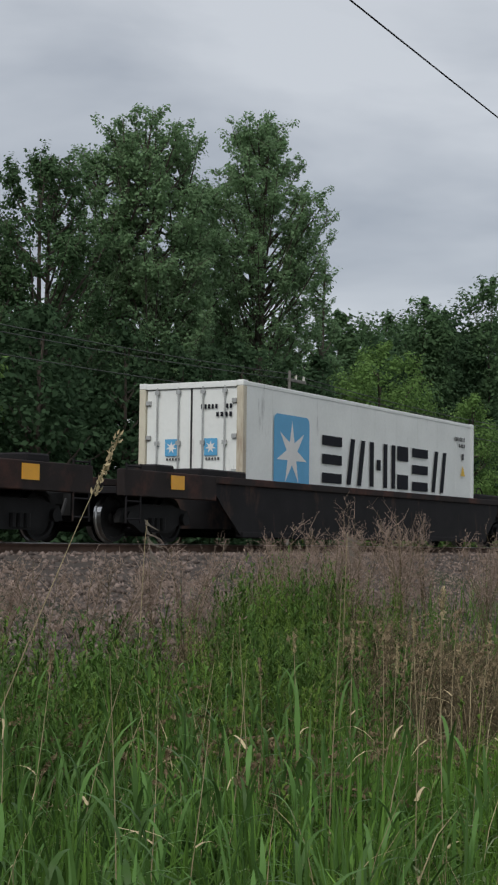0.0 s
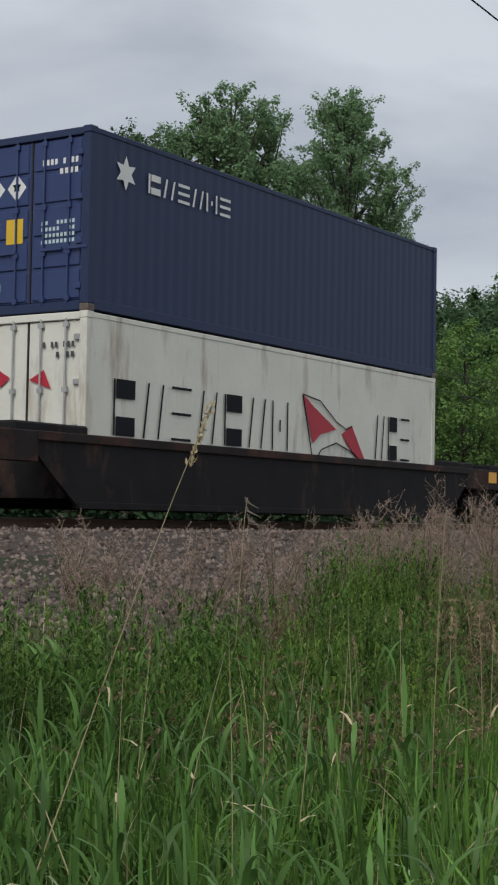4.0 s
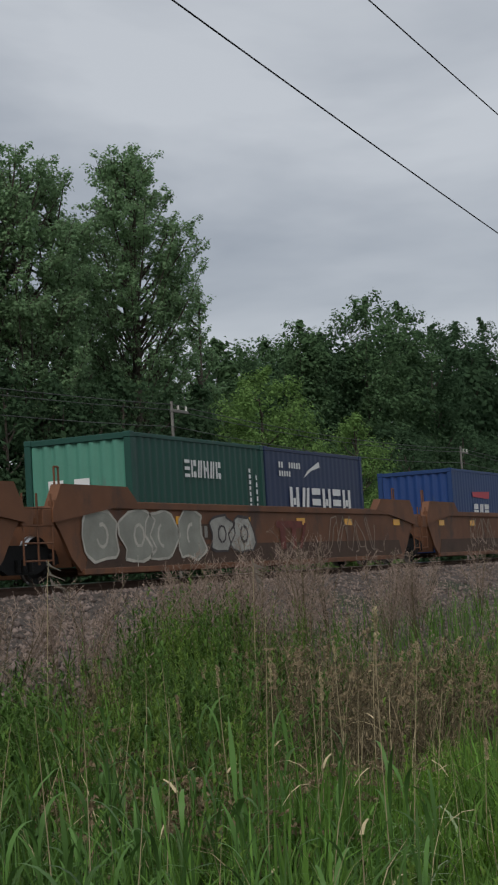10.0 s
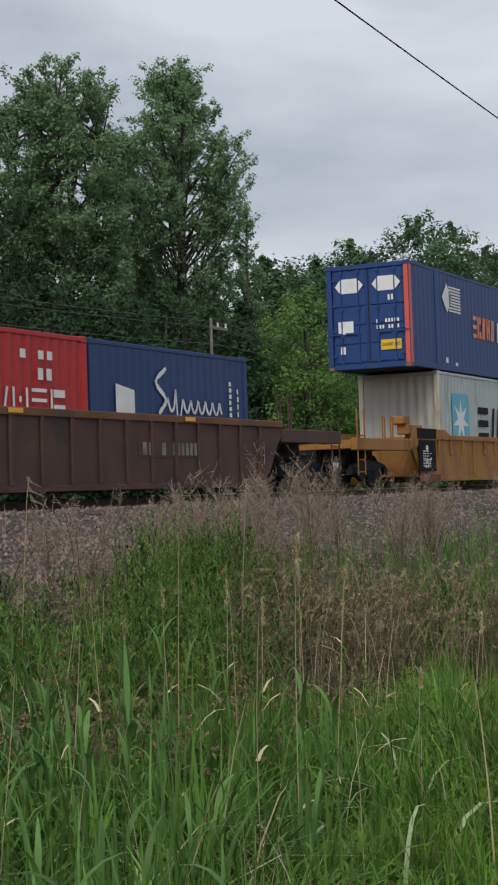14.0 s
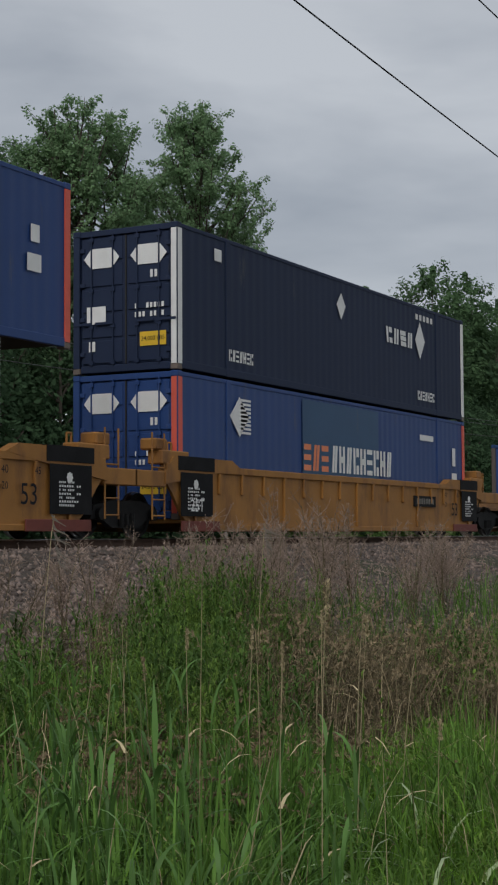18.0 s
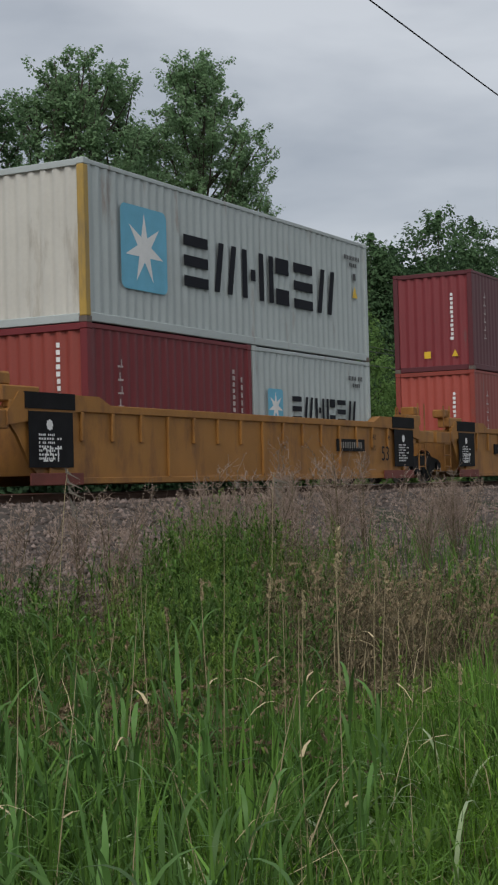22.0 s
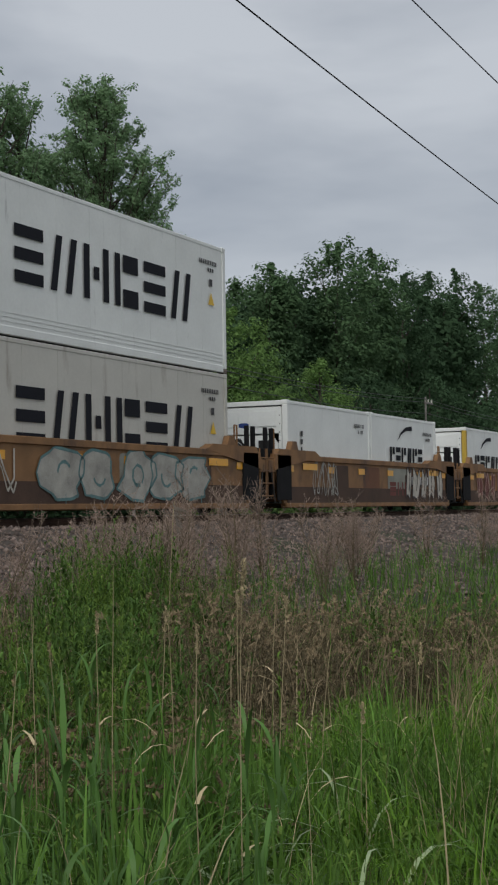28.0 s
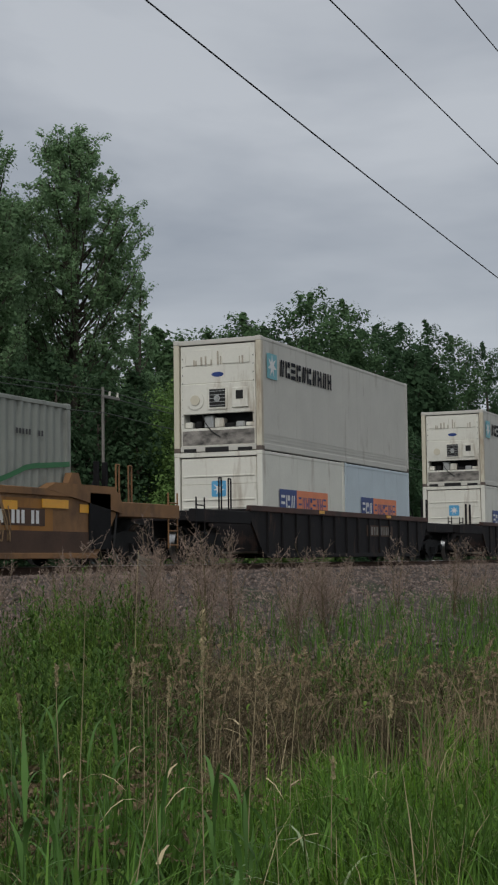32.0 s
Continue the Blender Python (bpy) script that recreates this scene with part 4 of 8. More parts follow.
            gx = d * (a - 0.75)
            prism(bm, [(gx - 0.32, top), (gx - 0.12, top + 0.34), (gx + 0.14, top + 0.34), (gx + 0.32, top)], -1.36, -1.22)
            part("corner_guide", bm, mat, c)
            part("reflector", boxes((d * (a - 1.6) - 0.48, d * (a - 1.6) + 0.48, -y - 0.030, -y - 0.022, top - 0.36, top - 0.20)), REFLECT, c, "orange reflective strip")
            for k in (0.3, 0.55):
                part("air_line", tubes(((bx + k * d, -1.42, 0.25), (bx + k * d * 1.4, -1.40, top - 0.25)), r=0.022, n=6), RUBBER, c)
        elif style == "dark":
            for k0, k1 in ((0.3, 2.0), (2.9, 3.5)):
                part("deck_cover", boxes((*sorted((d * (a + k0 - 0.6), d * (a + k1 - 0.6))), -1.35, -0.7, top - 0.02, top + 0.13), bevel=0.03), mat, c)
            bx = d * (a + 2.3)
            part("reflector", boxes((bx - 0.22, bx + 0.22, -1.432, -1.424, top - 0.30, top - 0.05)), REFLECT, c, "yellow reflective tape")
    # hand brake wheel at one end
    ring = bmesh.new()
    bx = a + run[1] + 0.3
    for k in range(14):
        a0, a1 = 2 * math.pi * k / 14, 2 * math.pi * (k + 1) / 14
        tube(ring, (bx + 0.25 * math.cos(a0), -0.75, top + 0.1 + 0.25 * math.sin(a0)), (bx + 0.25 * math.cos(a1), -0.75, top + 0.1 + 0.25 * math.sin(a1)), 0.018, 5)
    tube(ring, (bx, -0.75, top - 0.35), (bx, -0.75, top + 0.1), 0.03, 6)
    tube(ring, (bx - 0.25, -0.75, top + 0.1), (bx + 0.25, -0.75, top + 0.1), 0.014, 5)
    part("brake_wheel", ring, DARK_STEEL, c)
    rnd = random.Random(seed)
    # reflectors, number panel, marks
    if style in ("rust", "orange"):
        for k in range(6):
            xr = -a + 0.5 + (2 * a - 1.0) * k / 5 + rnd.uniform(-0.3, 0.3)
            part("reflector", boxes((xr - 0.24, xr + 0.24, -y - 0.016, -y - 0.008, top - 0.42, top - 0.26)), REFLECT, c, "yellow reflective tape")
    elif style == "ribbed":
        for xr in (-a * 0.4, a * 0.5):
            part("reflector", boxes((xr - 0.2, xr + 0.2, -y - 0.066, -y - 0.058, top - 0.1, top - 0.02)), REFLECT, c, "yellow reflective tape")
    elif style == "dark" and chord is CAR_RUST:
        for k in range(6):
            xr = -a + 0.6 + (2 * a - 1.2) * k / 5
            part("reflector", boxes((xr - 0.26, xr + 0.26, -y - 0.054, -y - 0.046, top - 0.12, top - 0.02)), REFLECT, c, "yellow reflective tape")
    px = {"rust": -3.2, "orange": 3.6, "yellow": 4.4 if seed % 2 else -4.4, "dark": 0.5, "ribbed": 2.5}[style]
    if seed == 7:
        px = 3.0
    yy = -y - 0.012 if style not in ("dark", "yellow") else -y - 0.05
    if style != "dark":
        part("number_panel", boxes((px - 1.2, px + 1.2, yy + 0.002, -y, 0.74, 1.06)) if style != "yellow" else boxes((px - 0.75, px + 0.75, yy + 0.002, -y, 0.78, 1.06)), STENCIL if style == "yellow" else CAR_DARKRUST, c)
        w = 1.05 if style != "yellow" else 0.62
        flat_shapes("number_code", code_bars(px - w, px - w * 0.12, 0.78, 1.02, 4, seed) + code_bars(px + w * 0.05, px + w, 0.78, 1.02, 6, seed + 3) if style != "yellow" else code_bars(px - w, px + w, 0.85, 0.99, 10, seed), MARK_WHITE if style == "orange" else MARK_DIM, c, y=yy)
    if style == "yellow" and seed in (10, 14):
        flat_shapes("faded_marks", block_row(-3.6 if seed == 14 else 3.0, -0.9 if seed == 14 else 5.8, 0.42, 1.15, 3, 0.16, seed), MARK_MAROON, c, y=-y - 0.004, label="faded dark red bars")
    if style == "orange":
        flat_shapes("faded_marks", block_row(1.0, 3.0, 0.45, 0.85, 3, 0.12, seed), MARK_MAROON, c, y=-y - 0.016)
        for k in range(4):
            xr = -a + rnd.uniform(0.5, 2 * a - 2.5)
            flat_shapes("paint_patch", [round_rect(xr, xr + rnd.uniform(0.8, 2.0), 0.55, top - 0.2, 0.1)], (CAR_YELLOW, SPRAY_GREY, CAR_RUST, CAR_DARKRUST)[(k + seed) % 4], c, y=-y - 0.0035 - 0.001 * k, label="patch of other faded paint on the steel")
    return c


# where each loaded well lies along the train: near end of the 12.19 m (or 16.15 m) load
LOADS = [25.82, 47.75, 69.71, 91.42, 113.16, 135.07, 154.51, 174.29, 197.95, 219.74, 239.63, 259.42, 285.05, 308.85, 328.48, 348.14, 369.84, 385.6, 401.28, 416.89, 432.56, 454.26, 476.01]
MID = [u + (8.075 if i in (9, 10, 11) else 6.095) for i, u in enumerate(LOADS)]
TRAIN_THINGS = []
# how each load sits higher or lower on its springs
SETTLE = [-0.03, -0.035, -0.05, -0.03, -0.04, -0.015, -0.02, -0.02, 0.01, 0.02, 0.03, 0.02, 0.02, 0.03, 0.02, 0.02, 0.0]


def put_car(i, *args, **kw):
    x = MID[i] if i >= 0 else MID[0] - 21.75
    TRAIN_THINGS.append(well_car(x, *args, seed=i, **kw))
    return TRAIN_THINGS[-1]


def put_box(c, i, z, dx=0.0):
    c.location = (MID[i] + dx, TRACK_Y, z + SETTLE[min(i, len(SETTLE) - 1)])
    TRAIN_THINGS.append(c)
    return c


def cars():
    dark = "black well car with a rust-edged sill and steel wheels"
    for i in (-1, 0, 1, 2, 3):
        put_car(i, 10.87, 10.87, 6.45, CAR_DARK, 1.27, dark, style="dark", chord=CAR_SILL, bars=False)
    put_car(4, 10.87, 10.9, 6.45, CAR_DARK, 1.30, "dark brown well car with yellow reflector strips", style="dark", chord=CAR_RUST)
    # rust-brown articulated set of three
    gaps = {5: (10.96, 9.70), 6: (9.69, 9.79), 7: (9.79, 12.6)}
    for i in (5, 6, 7):
        c = put_car(i, *gaps[i], 8.35, CAR_RUST, 1.47, "rust-brown deep-sided well car with looping spray paint" if i == 6 else "rust-brown deep-sided articulated well car",
                    joints=(i > 5, i < 7), raised=0.28, style="rust")
        if i == 6:
            throw_up(c, -8.2, -3.6, 0.30, 1.38, -1.42, SPRAY_GREY, SPRAY_PALE, 3, 4)
            throw_up(c, -3.4, -1.2, 0.40, 1.3, -1.42, SPRAY_SILVER, SPRAY_DARK, 5, 2)
            flat_shapes("faded_marks", [rect(0.0, 1.5, 0.98, 1.14), rect(0.2, 0.5, 0.5, 0.98), rect(0.85, 1.1, 0.5, 0.98), [(1.25, 0.5), (1.4, 0.5), (1.75, 1.1), (1.6, 1.1)]], MARK_MAROON, c, y=-1.418)
            scrawl(c, 3.0, 6.2, 0.35, 1.3, -1.42, SPRAY, 14, 5, 0.018)
        if i == 7:
            scrawl(c, -5.2, -2.6, 0.35, 1.3, -1.42, SPRAY, 15, 4, 0.018)
            scrawl(c, -1.6, 1.2, 0.45, 1.4, -1.42, SPRAY, 25, 5, 0.018)
        if i == 5:
            scrawl(c, 1.5, 6.0, 0.35, 1.3, -1.42, SPRAY_DARK, 17, 6, 0.03)
    put_car(8, 10.9, 10.9, 6.35, CAR_BROWN, 1.55, "dark brown ribbed well car with a wide top chord", ribs=15, style="ribbed", chord=CAR_RUST)
    gaps = {9: (12.84, 10.05), 10: (10.05, 10.05), 11: (10.05, 12.3), 13: (12.4, 9.83), 14: (9.83, 9.85), 15: (9.85, 11.5)}
    for i in (9, 10, 11):
        put_car(i, *gaps[i], 7.9, CAR_YELLOW, 1.42, "yellow ribbed articulated well car with black stencil panels", ribs=17, joints=(i > 9, i < 11), raised=0.14, style="yellow")
    put_car(12, 11.3, 11.3, 8.4, CAR_ORANGE, 1.20, "rust-orange well car with worn paint", raised=0.14, style="rust")
    for i in (13, 14, 15):
        put_car(i, *gaps[i], 7.7, CAR_YELLOW, 1.50, "yellow ribbed articulated well car with black stencil panels", ribs=17, joints=(i > 13, i < 15), raised=0.14, style="yellow")
    gaps = {16: (10.2, 7.9), 17: (7.9, 7.86), 18: (7.86, 7.85), 19: (7.85, 7.9), 20: (7.9, 10.9)}
    for i in (16, 17, 18, 19, 20):
        c = put_car(i, *gaps[i], 6.75, CAR_ORANGE, 1.44, "faded orange articulated well car covered in spray paint", joints=(i > 16, i < 20), raised=0.12, style="orange")
        fill, line, x0, x1, n, fat = ((SPRAY_GREY, SPRAY_PALE, -6.3, -1.8, 4, True), (SPRAY_SILVER, SPRAY_TEAL, -2.2, 4.6, 5, True), (SPRAY_PALE, SPRAY_DARK, 2.3, 6.1, 5, False),
                                      (MARK_MAROON, SPRAY_PINK, -5.6, -1.3, 5, False), (SPRAY_TAN, SPRAY_DARK, -5.8, 1.6, 7, False))[i - 16]
        throw_up(c, x0, x1, 0.28, 1.34, -1.426, fill, line, 20 + i, n, fat)
        scrawl(c, (2.6, -6.3, -5.0, 2.6, 2.2)[i - 16], (5.6, -3.0, -3.2, 5.4, 3.6)[i - 16], 0.4, 1.32, -1.428, (SPRAY, SPRAY_PALE, SPRAY_SILVER, SPRAY, SPRAY_TAN)[i - 16], 40 + i, 5, 0.02)
    for i in (21, 22):
        put_car(i, 10.9, 10.9, 6.4, CAR_DARK, 1.40, "black ribbed well car on dark trucks", ribs=14, style="ribbed", chord=CAR_BROWN)


def boxes_on_train():
    H, S, L = 2.896, 2.591, 12.19
    sm = 6.06
    SQ, ROW = (-4.85, -3.30, 0.78, 2.34), (-2.7, 4.45, 1.02, 2.04)
    # first load: a single white reefer
    c = put_box(reefer_box(L, H, WHITE_CLEAN, "white refrigerated container with a blue star square, doors shut", posts=WHITE_WORN), 0, 0.51)
    scheme_star(c, SQ, ROW)
    side_codes(c, L, H, INK_SOFT, 1)
    end_codes(c, L, H, INK, 2)
    door_stars(c, L)
    # second: grey over white
    c = put_box(reefer_box(L, H, WHITE_CLEAN, "white refrigerated container with blue star square, below a grey one", posts=WHITE_WORN), 1, 0.56)
    scheme_star(c, SQ, ROW)
    end_codes(c, L, H, INK, 3)
    side_codes(c, L, H, INK_SOFT, 4)
    door_stars(c, L, MARK_PALE)
    c = put_box(dry_box(L, H, GREY, "weathered grey steel container with rust streaks and star square", "doors", paint("pale_grey_door_paint", (0.40, 0.38, 0.33), 0.4, RUST), posts=CASTING), 1, 3.46)
    scheme_star(c, (-4.85, -3.3, 0.68, 2.30), (-2.7, 4.3, 1.05, 2.12), back=MARK_TEALBLUE)
    side_codes(c, L, H, INK_SOFT, 5)
    end_codes(c, L, H, INK_SOFT, 6)
    placards(c, L)
    # third: blue over white
    c = put_box(reefer_box(L, H, WHITE, "white refrigerated container with red pennant and thin marks"), 2, 0.51)
    scheme_sail(c, (-5.4, 0.1), (0.4, 3.0), (3.3, 5.0), 1.0, 1.9)
    end_codes(c, L, H, INK_SOFT, 7)
    flat_shapes("red_flag", [[(0.35, 1.9), (0.8, 2.15), (0.55, 1.75)], [(-0.05, 1.85), (-0.35, 2.0), (-0.5, 1.7)]], MARK_RED, c, end=-L / 2 + 0.03)
    c = put_box(dry_box(L, H, NAVY, "navy blue steel container with barred doors and placards", "doors", NAVY_LIT), 2, 3.40)
    flat_shapes("small_text", block_row(-4.6, -2.1, 2.1, 2.42, 6, 0.05, 9) + star(-5.2, 2.3, 0.28, 6, 0.5), MARK_WHITE, c, label="small white marks")
    end_codes(c, L, H, MARK_WHITE, 8)
    placards(c, L)
    flat_shapes("yellow_notice", [rect(0.15, 0.5, 1.15, 1.55)], MARK_YELLOW, c, end=-L / 2 + 0.03)
    generator_box(3, 0.55, GREY_GEN)
    # pennant reefers over short boxes
    a = reefer_box(sm, S, WHITE, "short white refrigerated container with star square", "unit", 2)
    scheme_star(a, (-2.3, -1.56, 1.0, 1.72), (-1.18, 2.42, 1.04, 1.56))
    b = reefer_box(sm, S, PALE_BLUE, "short pale blue-white container with navy and orange panels", "unit", 2)
    panel_marks(b, -1.85, 1.62)
    short_pair(4, 0.47, a, b)
    c = put_box(reefer_box(L, H, WHITE_DULL, "off-white refrigerated container, cooling unit at its end", "unit", 0, WHITE, posts=WHITE_WORN), 4, 3.06)
    scheme_sail(c, (-4.3, 0.45), (0.42, 3.0), (3.05, 4.55), 1.05, 1.83)
    a = dry_box(sm, S, GREY_LIGHT, "short grey steel container with a blank pressed end", "blank", WHITE, post_l=WHITE_WORN)
    scheme_star(a, (-2.35, -1.55, 0.9, 1.75), (-1.3, 2.25, 1.08, 1.58), back=MARK_TEALBLUE)
    side_codes(a, sm, S, INK_SOFT, 9)
    b = reefer_box(sm, S, PALE_BLUE, "short pale blue-white container with blue panel", "unit", 2)
    flat_shapes("blue_panel", [rect(-1.67, -0.53, 1.0, 1.62)], MARK_BLUE, b)
    flat_shapes("pale_panel", [rect(-0.52, 1.6, 1.0, 1.6)], MARK_WHITE, b)
    flat_shapes("panel_marks", block_row(-1.55, -0.65, 1.12, 1.5, 3, 0.07, 3), MARK_WHITE, b, y=-1.230)
    flat_shapes("panel_marks", block_row(-0.4, 1.5, 1.1, 1.45, 8, 0.05, 4), MARK_NAVY, b, y=-1.230)
    short_pair(5, 0.51, a, b)
    c = put_box(reefer_box(L, H, WHITE_DULL, "off-white refrigerated container with round fan at its end", "unit", 1, WHITE, posts=WHITE_WORN), 5, 3.10)
    scheme_sail(c, (-5.3, 0.15), (0.45, 3.1), (3.45, 5.5), 1.05, 1.98)
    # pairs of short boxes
    # the paler green end has the light from -x in its paint
    a = dry_box(sm, S, GREEN, "short bottle-green steel container with white marks", "blank", paint("green_lit_end_paint", (0.08, 0.25, 0.18), 0.15))
    flat_shapes("white_marks", block_row(-0.85, 0.85, 1.76, 2.12, 6, 0.07, 3), MARK_WHITE, a, label="white bar marks")
    side_codes(a, sm, S, MARK_WHITE, 12, True)
    flat_shapes("white_label", [rect(-0.25, 0.1, 1.35, 1.75), rect(0.35, 0.7, 1.35, 1.75)], MARK_WHITE, a, end=-sm / 2 + 0.03)
    b = dry_box(sm, S, NAVY, "short navy steel container with white swoosh")
    flat_shapes("white_marks", block_row(-1.75, 2.2, 1.0, 1.68, 6, 0.16, 6), MARK_WHITE, b)
    flat_shapes("white_swoosh", code_bars(-2.3, -1.0, 2.12, 2.26, 9, 2) + code_bars(-2.3, -1.6, 1.92, 2.05, 5, 3) + [[(-0.9, 1.9), (-0.6, 2.1), (0.1, 2.34), (0.15, 2.2), (-0.4, 2.1)]], MARK_WHITE, b)
    short_pair(6, 0.45, a, b)
    # BLUE on the end is the side's blue brightened as if lit
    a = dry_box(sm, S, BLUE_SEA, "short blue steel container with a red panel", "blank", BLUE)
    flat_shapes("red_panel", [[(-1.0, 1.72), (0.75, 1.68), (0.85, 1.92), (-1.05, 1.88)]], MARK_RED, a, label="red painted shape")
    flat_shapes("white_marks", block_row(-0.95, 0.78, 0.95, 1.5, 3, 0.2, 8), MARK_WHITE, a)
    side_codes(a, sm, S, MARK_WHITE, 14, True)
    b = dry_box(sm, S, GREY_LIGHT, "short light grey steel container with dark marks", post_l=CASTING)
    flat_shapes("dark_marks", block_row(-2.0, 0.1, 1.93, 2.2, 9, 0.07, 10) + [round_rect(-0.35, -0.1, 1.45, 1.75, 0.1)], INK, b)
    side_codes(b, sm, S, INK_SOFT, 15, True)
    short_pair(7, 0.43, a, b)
    a = dry_box(sm, S, RED, "short bright red steel container with white marks", "blank", RED_LIT)
    flat_shapes("white_marks", block_row(-2.5, 2.4, 1.2, 1.6, 9, 0.06, 11), MARK_WHITE, a)
    flat_shapes("white_label", [rect(-0.72, -0.60, 0.4, 2.25)], MARK_WHITE, a, end=-sm / 2 + 0.03)
    flat_shapes("serial_code", code_bars(1.0, 2.3, 2.1, 2.25, 5, 4) + code_bars(1.5, 2.0, 1.75, 1.95, 2, 5), MARK_WHITE, a)
    # the red end above is the side red, painted as the lit face
    b = dry_box(sm, S, BLUE_SEA, "short blue steel container with flowing white marks")
    script_marks(b, -0.9, 1.95, 1.65, 0.85)
    flat_shapes("flag_panel", [[(-2.2, 1.2), (-1.55, 1.15), (-1.55, 1.7), (-2.2, 1.8)]], MARK_WHITE, b)
    side_codes(b, sm, S, MARK_WHITE, 17, True)
    short_pair(8, 0.44, a, b)
    # long blue boxes on the yellow cars
    for i in (9, 10):
        c = put_box(dry_box(L, H, GREY_LIGHT, "light grey steel container with blank end under a long blue one", "blank", WHITE_DULL, post_l=WHITE_WORN), i, 0.49)
        if i == 9:
            scheme_star(c, (-5.06, -3.63, 0.75, 2.3), (-2.8, 4.05, 1.0, 1.97), back=MARK_TEALBLUE)
        side_codes(c, L, H, INK_SOFT, 20 + i)
        c = put_box(long_box(BLUE, "very long royal blue container with orange door edge", MARK_SCARLET), i, 3.39)
        flat_shapes("striped_emblem", [rect(-5.0, -4.02, 1.75 + 0.085 * k, 1.80 + 0.085 * k) for k in range(9)] + star(-5.15, 2.12, 0.42, 4, 0.7), MARK_WHITE, c, label="white striped emblem")
        flat_shapes("orange_marks", block_row(-2.97, -0.93, 1.15, 1.8, 5, 0.14, 3), MARK_ORANGE, c)
        flat_shapes("white_marks", block_row(-0.78, 2.85, 1.15, 1.76, 10, 0.12, 5), MARK_WHITE, c)
        flat_shapes("white_label", [rect(-0.26, 0.27, 2.33, 2.66), rect(6.8, 7.2, 1.2, 1.5), rect(6.9, 7.15, 1.7, 2.0), rect(-5.4, -5.2, 0.25, 0.4), rect(-4.6, -4.4, 0.2, 0.3), rect(5.0, 5.8, 2.3, 2.4)], MARK_WHITE, c)
    c = put_box(long_box(BLUE, "very long blue container with faded teal patches", MARK_SCARLET), 11, 0.49)
    flat_shapes("faded_patch", [rect(-2.55, 1.8, 0.35, 2.75)], BLUE_TEAL, c, y=-1.224)
    flat_shapes("striped_emblem", [rect(-5.5, -5.05, 1.8 + 0.085 * k, 1.85 + 0.085 * k) for k in range(9)] + star(-5.55, 2.15, 0.42, 4, 0.7), MARK_WHITE, c)
    flat_shapes("white_marks", block_row(-1.0, 2.7, 1.15, 1.78, 9, 0.13, 7), MARK_WHITE, c, y=-1.232)
    flat_shapes("orange_marks", block_row(-2.5, -1.1, 1.15, 1.75, 3, 0.13, 8), MARK_ORANGE, c, y=-1.232)
    flat_shapes("white_label", [rect(7.0, 7.4, 0.95, 1.4), rect(7.05, 7.3, 1.6, 2.1), rect(4.6, 5.6, 2.2, 2.35)], MARK_WHITE, c)
    c = put_box(long_box(BLUE_DARK, "very long near-black container with pale end post", MARK_WHITE), 11, 3.41)
    flat_shapes("white_marks", block_row(2.42, 4.3, 1.68, 2.08, 4, 0.12, 9, lean=-0.15), MARK_WHITE, c)
    flat_shapes("diamond", [[(4.35, 1.95), (4.7, 1.45), (5.05, 1.95), (4.7, 2.45)], [(-0.65, 2.24), (-0.39, 1.9), (-0.13, 2.24), (-0.39, 2.55)]], MARK_WHITE, c)
    flat_shapes("small_text", block_row(-6.0, -4.9, 0.36, 0.6, 7, 0.05, 9) + block_row(4.5, 5.75, 0.36, 0.6, 7, 0.05, 9) + [rect(-6.6, -6.3, 2.35, 2.6)] + code_bars(4.4, 6.0, 2.5, 2.65, 6, 3), MARK_WHITE, c)
    # the single flowing-script box
    c = put_box(dry_box(L, H, BLUE_SEA, "deep blue steel container with flag circle and flowing marks", "blank", BLUE, post_l=paint("brown_post_paint", (0.09, 0.07, 0.06), 0.3)), 12, 0.39)
    script_marks(c, -2.4, 3.35, 1.85, 1.45)
    flat_shapes("flag_panel", [[(-4.4, 1.25), (-4.1, 1.35), (-3.8, 1.2), (-3.45, 1.05), (-3.5, 1.85), (-3.8, 1.95), (-4.1, 2.1), (-4.4, 2.05)]], MARK_WHITE, c, label="white flag shape")
    flat_shapes("flag_cross", [[(-4.38, 1.5), (-4.1, 1.58), (-3.8, 1.45), (-3.48, 1.3), (-3.5, 1.55), (-3.8, 1.68), (-4.1, 1.82), (-4.38, 1.75)]], MARK_RED, c, y=-1.230)
    flat_shapes("flag_pole", [rect(-4.55, -4.46, 0.5, 2.3)], MARK_WHITE, c)
    ring = bmesh.new()
    for k in range(26):
        a0, a1 = 2 * math.pi * k / 26, 2 * math.pi * (k + 1) / 26
        tube(ring, (-4.07 + 0.88 * math.cos(a0), -1.226, 1.72 + 0.76 * math.sin(a0)), (-4.07 + 0.88 * math.cos(a1), -1.226, 1.72 + 0.76 * math.sin(a1)), 0.014, 4)
    part("flag_circle", ring, MARK_WHITE, c)
    side_codes(c, L, H, MARK_WHITE, 30)
    # white over red pair
    # OXIDE on the end stands for the dark red in stronger light
    a = dry_box(sm, S, DARK_RED, "short dark red steel container with upright white marks", "blank", OXIDE)
    column_marks(a, sm, S)
    b = dry_box(sm, S, GREY_LIGHT, "short grey steel container with star square")
    scheme_star(b, (-2.4, -1.7, 0.95, 1.72), (-1.25, 2.25, 1.05, 1.6), back=MARK_TEALBLUE)
    side_codes(b, sm, S, INK_SOFT, 32)
    short_pair(13, 0.50, a, b)
    c = put_box(dry_box(L, H, GREY_LIGHT, "pale grey steel container with star square and rust spots", "blank", WHITE_DULL, post_l=paint("yellowed_post_paint", (0.42, 0.27, 0.06), 0.4)), 13, 3.08)
    scheme_star(c, (-4.95, -3.35, 0.72, 2.28), (-2.72, 4.42, 0.98, 1.99), back=MARK_TEALBLUE)
